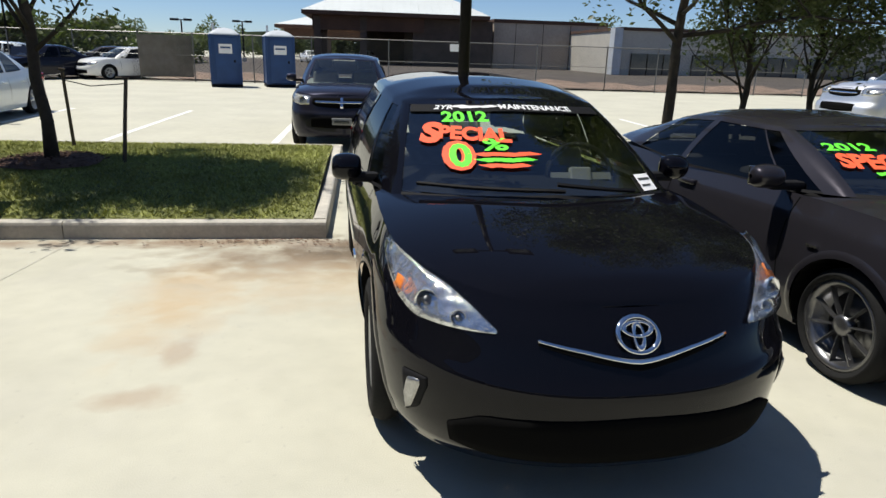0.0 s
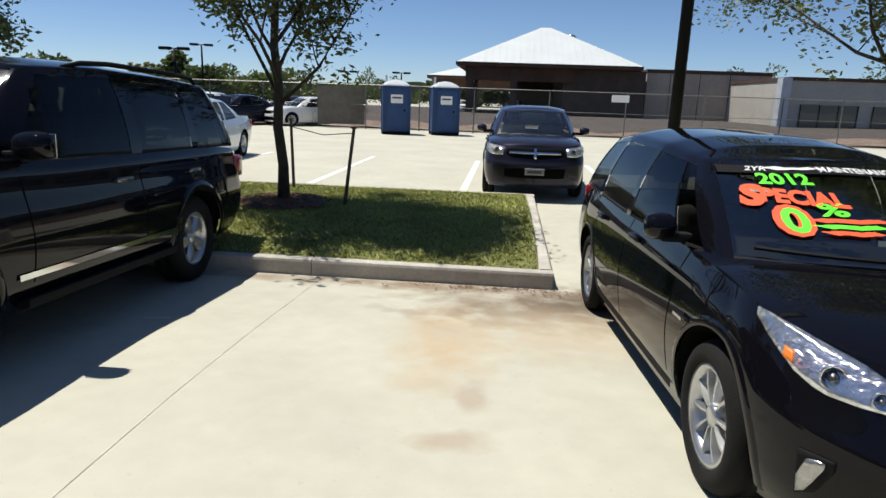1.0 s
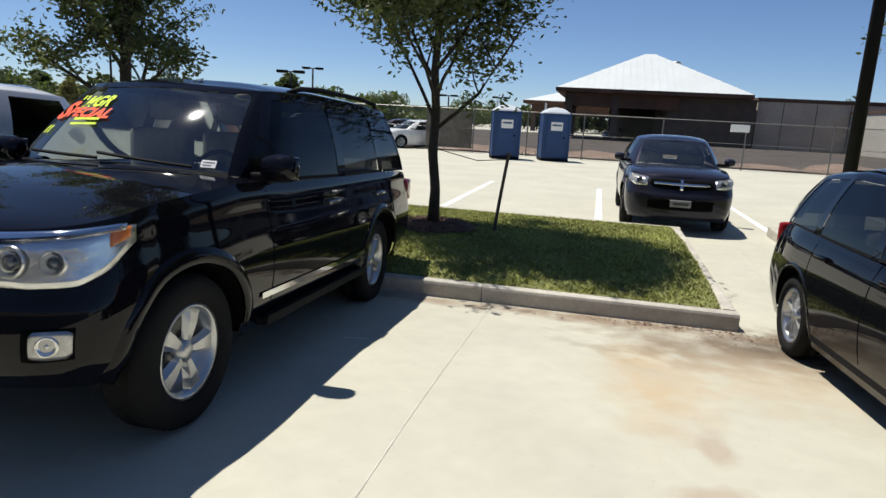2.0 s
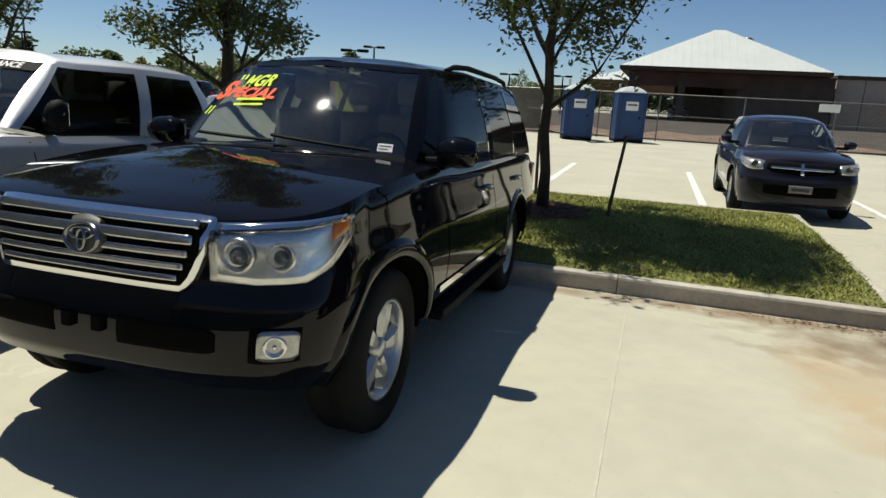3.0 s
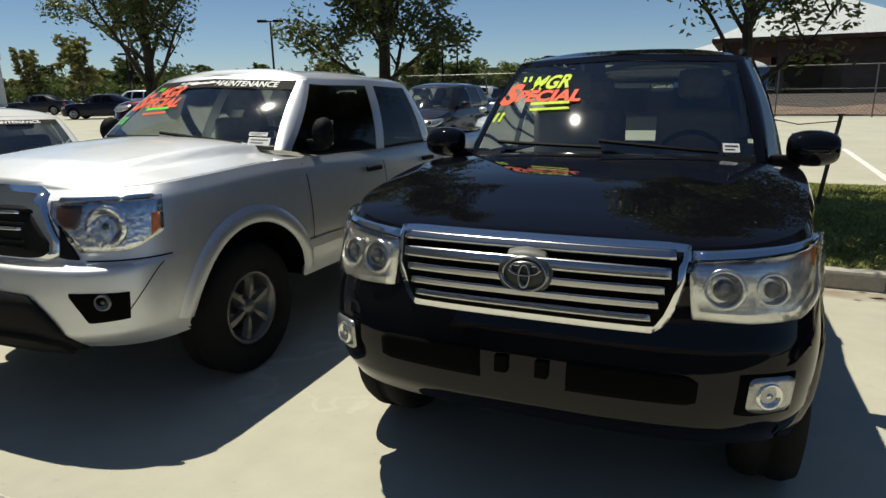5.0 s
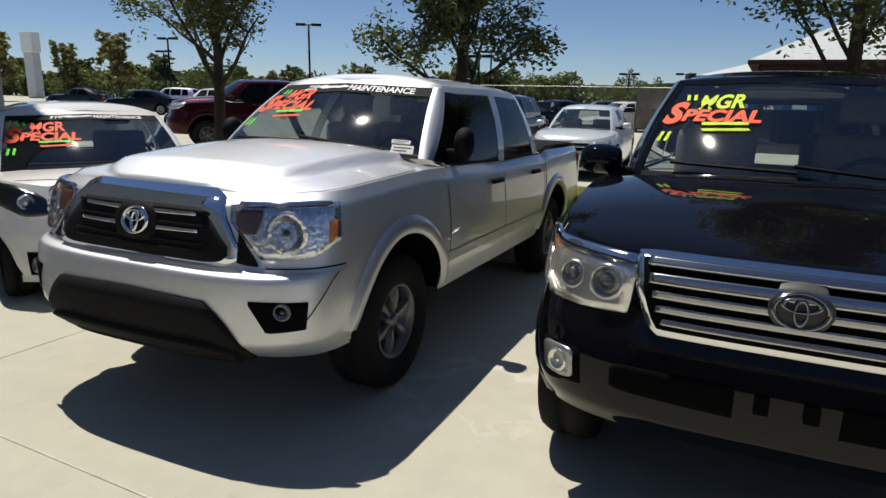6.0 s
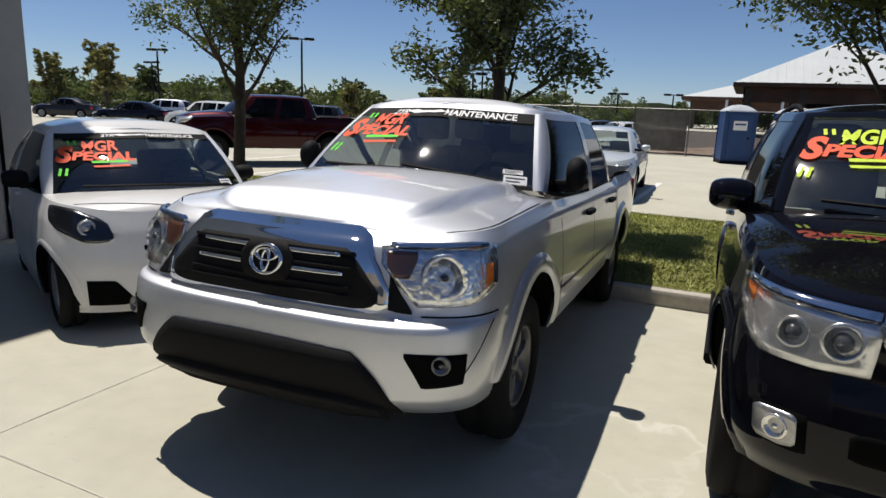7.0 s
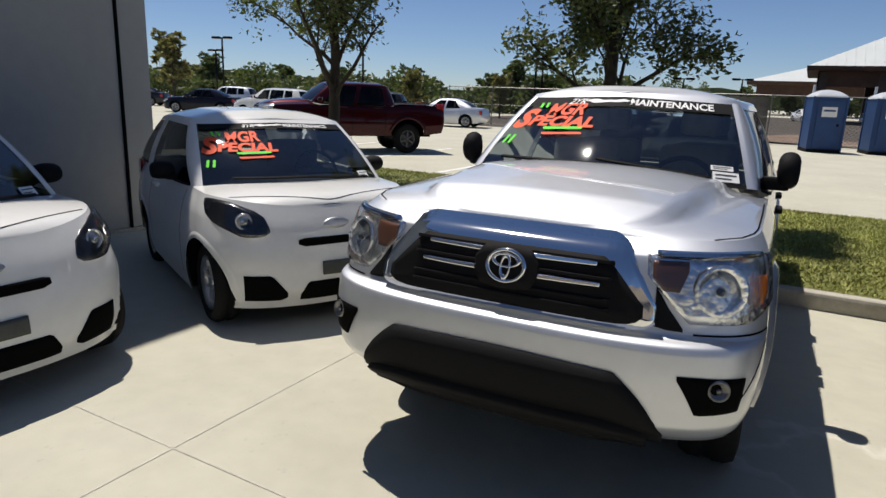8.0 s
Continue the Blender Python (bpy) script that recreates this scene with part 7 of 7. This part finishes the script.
add_grid(bm, [[(x, y, 0.015 + 0.12 * (1 + math.sin(x * 0.21 + y)) * (1 if 36 < y < 80 else 0)) for x in range(-26, 95, 6)] for y in (34.2, 38, 46, 56, 68, 82, 110)])
solid("dirt_ground", bm, "dirt", "bare packed dirt around the unfinished building", "ground", "structure", smooth=True)

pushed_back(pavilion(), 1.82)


def flat_wing():
    b = thing("long_hall", "long flat-roofed taupe building with dark ribbon windows", "building")
    part("wall", box(9.31, 17.2, 46.3, 60, 0, 3.72), "taupe", b)
    part("parapet", box(9.28, 17.2, 46.22, 60.1, 3.72, 3.95), "soffit", b)
    part("door", box(15.0, 16.0, 46.2, 46.29, 0, 2.1), "dark", b)
    part("wing_wall", box(14.65, 46, 37.2, 50, 0, 3.15), "plaster", b, "pale plaster wing")
    part("wing_cap", box(14.6, 46, 37.1, 50.1, 3.15, 3.32), "soffit", b)
    part("corner_pier", box(14.20, 14.66, 36.9, 37.6, 0, 3.26), "toilet_roof", b, "white corner pier")
    for i in range(5):
        x = 15.35 + 3.6 * i
        w = part("window", box(x, x + 2.9, 37.15, 37.195, 0.45, 1.95), "blind", b)
        for k in range(4):
            part("mullion", box(x + k * 0.95 - 0.02, x + k * 0.95 + 0.03, 37.12, 37.15, 0.45, 1.95), "dark", w)
    for i in range(4):
        part("panel_joint", box(10.8 + 1.9 * i, 10.83 + 1.9 * i, 46.285, 46.30, 0, 3.7), "dark", b)
    return b


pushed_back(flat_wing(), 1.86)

# ---- far trees ----
FAR = [tree_meshes(s, h, sp, ct, 3000, 0.26, 0.14) for s, h, sp, ct in ((61, 5.0, 2.8, 0.5), (67, 6.2, 2.8, 1.0), (71, 4.2, 3.0, 0.3))]
fr = random.Random(19)
for i in range(46):
    x = -120 + i * 4.6 + fr.uniform(-1.5, 1.5)
    y = 66 + fr.uniform(-6, 14) if x < 6 else 118 + fr.uniform(-4, 8)
    if x > -24:
        y = 158 + fr.uniform(-4, 4)
    k = fr.randrange(3)
    sc = fr.uniform(0.55, 0.95)
    t = tree(Matrix.Translation((x, y, -0.1)) @ Matrix.Rotation(fr.random() * 6.28, 4, "Z") @ Matrix.Diagonal((sc * 1.25, sc * 1.25, sc, 1)), FAR[k], "distant bushy tree beyond the car park", "leaf_far", "distant trees")
for x, y, sc in ((-59.4, 44.4, 1.0), (-71, 40, 1.0), (-42, 46, 0.5), (-30, 41, 0.5), (-24.5, 44, 0.5), (-90, 60, 1.1)):
    t = thing("tree", "sparse olive-brown tree beside the car park", "tree", Matrix.Translation((x, y, -0.1)) @ Matrix.Rotation(x, 4, "Z") @ Matrix.Diagonal((sc, sc, sc, 1)), "olive trees")
    part("trunk", FAR[1][0], "bark", t)
    cr = FAR[1][1].copy()
    cr.materials.clear()
    part("crown", cr, "leaf_dry", t)


def treeline():
    """The wooded skyline all round, far off."""
    r = random.Random(29)
    bm = bmesh.new()
    rows_lo, rows_hi = [], []
    n = 240
    for i in range(n + 1):
        a = 2 * math.pi * i / n
        R = 260 + 20 * math.sin(5 * a)
        h = 5.0 + 2.2 * math.sin(a * 17 + 1) * math.sin(a * 7) + r.uniform(0, 1.6)
        rows_lo.append((R * math.cos(a), R * math.sin(a), -1))
        rows_hi.append((R * math.cos(a), R * math.sin(a), h))
    add_grid(bm, [rows_lo, rows_hi])
    return solid("backdrop_woods", bm, "hill", "dark green wooded skyline far beyond the lot", "backdrop", "structure")


treeline()


def pylon():
    p = thing("sign_pylon", "tall white sign pylon far beyond the lot", "sign")
    part("shaft", box(-88.4, -86.6, 53.3, 54.3, 0, 7.0, 0.05), "toilet_roof", p)
    part("sign_panel", box(-88.6, -86.4, 53.2, 54.4, 5.6, 8.0, 0.1), "white", p)


pylon()


def hedge(x0, x1, y, h, depth, seed, count):
    """A broken belt of scrub, leaf by leaf, with an uneven top."""
    r = random.Random(seed)
    verts, faces = [], []
    for _ in range(count):
        x = r.uniform(x0, x1)
        top = h * (0.62 + 0.25 * math.sin(x * 0.31 + seed) + 0.18 * math.sin(x * 0.83 + 2 * seed) + 0.1 * math.sin(x * 2.1))
        p = Vector((x, y + r.uniform(-depth, depth), max(0.05, top) * r.random() ** 0.7))
        a = Vector((r.gauss(0, 1), r.gauss(0, 1), r.gauss(0, 0.7))).normalized()
        b = a.cross(Vector((r.gauss(0, 1), r.gauss(0, 1), r.gauss(0, 1)))).normalized()
        s = r.uniform(0.16, 0.40)
        k = len(verts)
        verts += [tuple(p - a * s), tuple(p + b * s * 0.5), tuple(p + a * s), tuple(p - b * s * 0.5)]
        faces.append((k, k + 1, k + 2, k + 3))
    me = bpy.data.meshes.new("scrub")
    me.from_pydata(verts, [], faces)
    me.materials.append(MAT["leaf_far"])
    return tagged(new("scrub", me), "belt of dark green scrub beyond the car park", "scrub", "", "stuff")


hedge(-120, -13, 62, 4.2, 2.5, 3, 25000)
hedge(-60, 20, 156, 7.5, 3.0, 5, 16000)
hedge(32, 120, 112, 8.5, 3.0, 8, 12000)
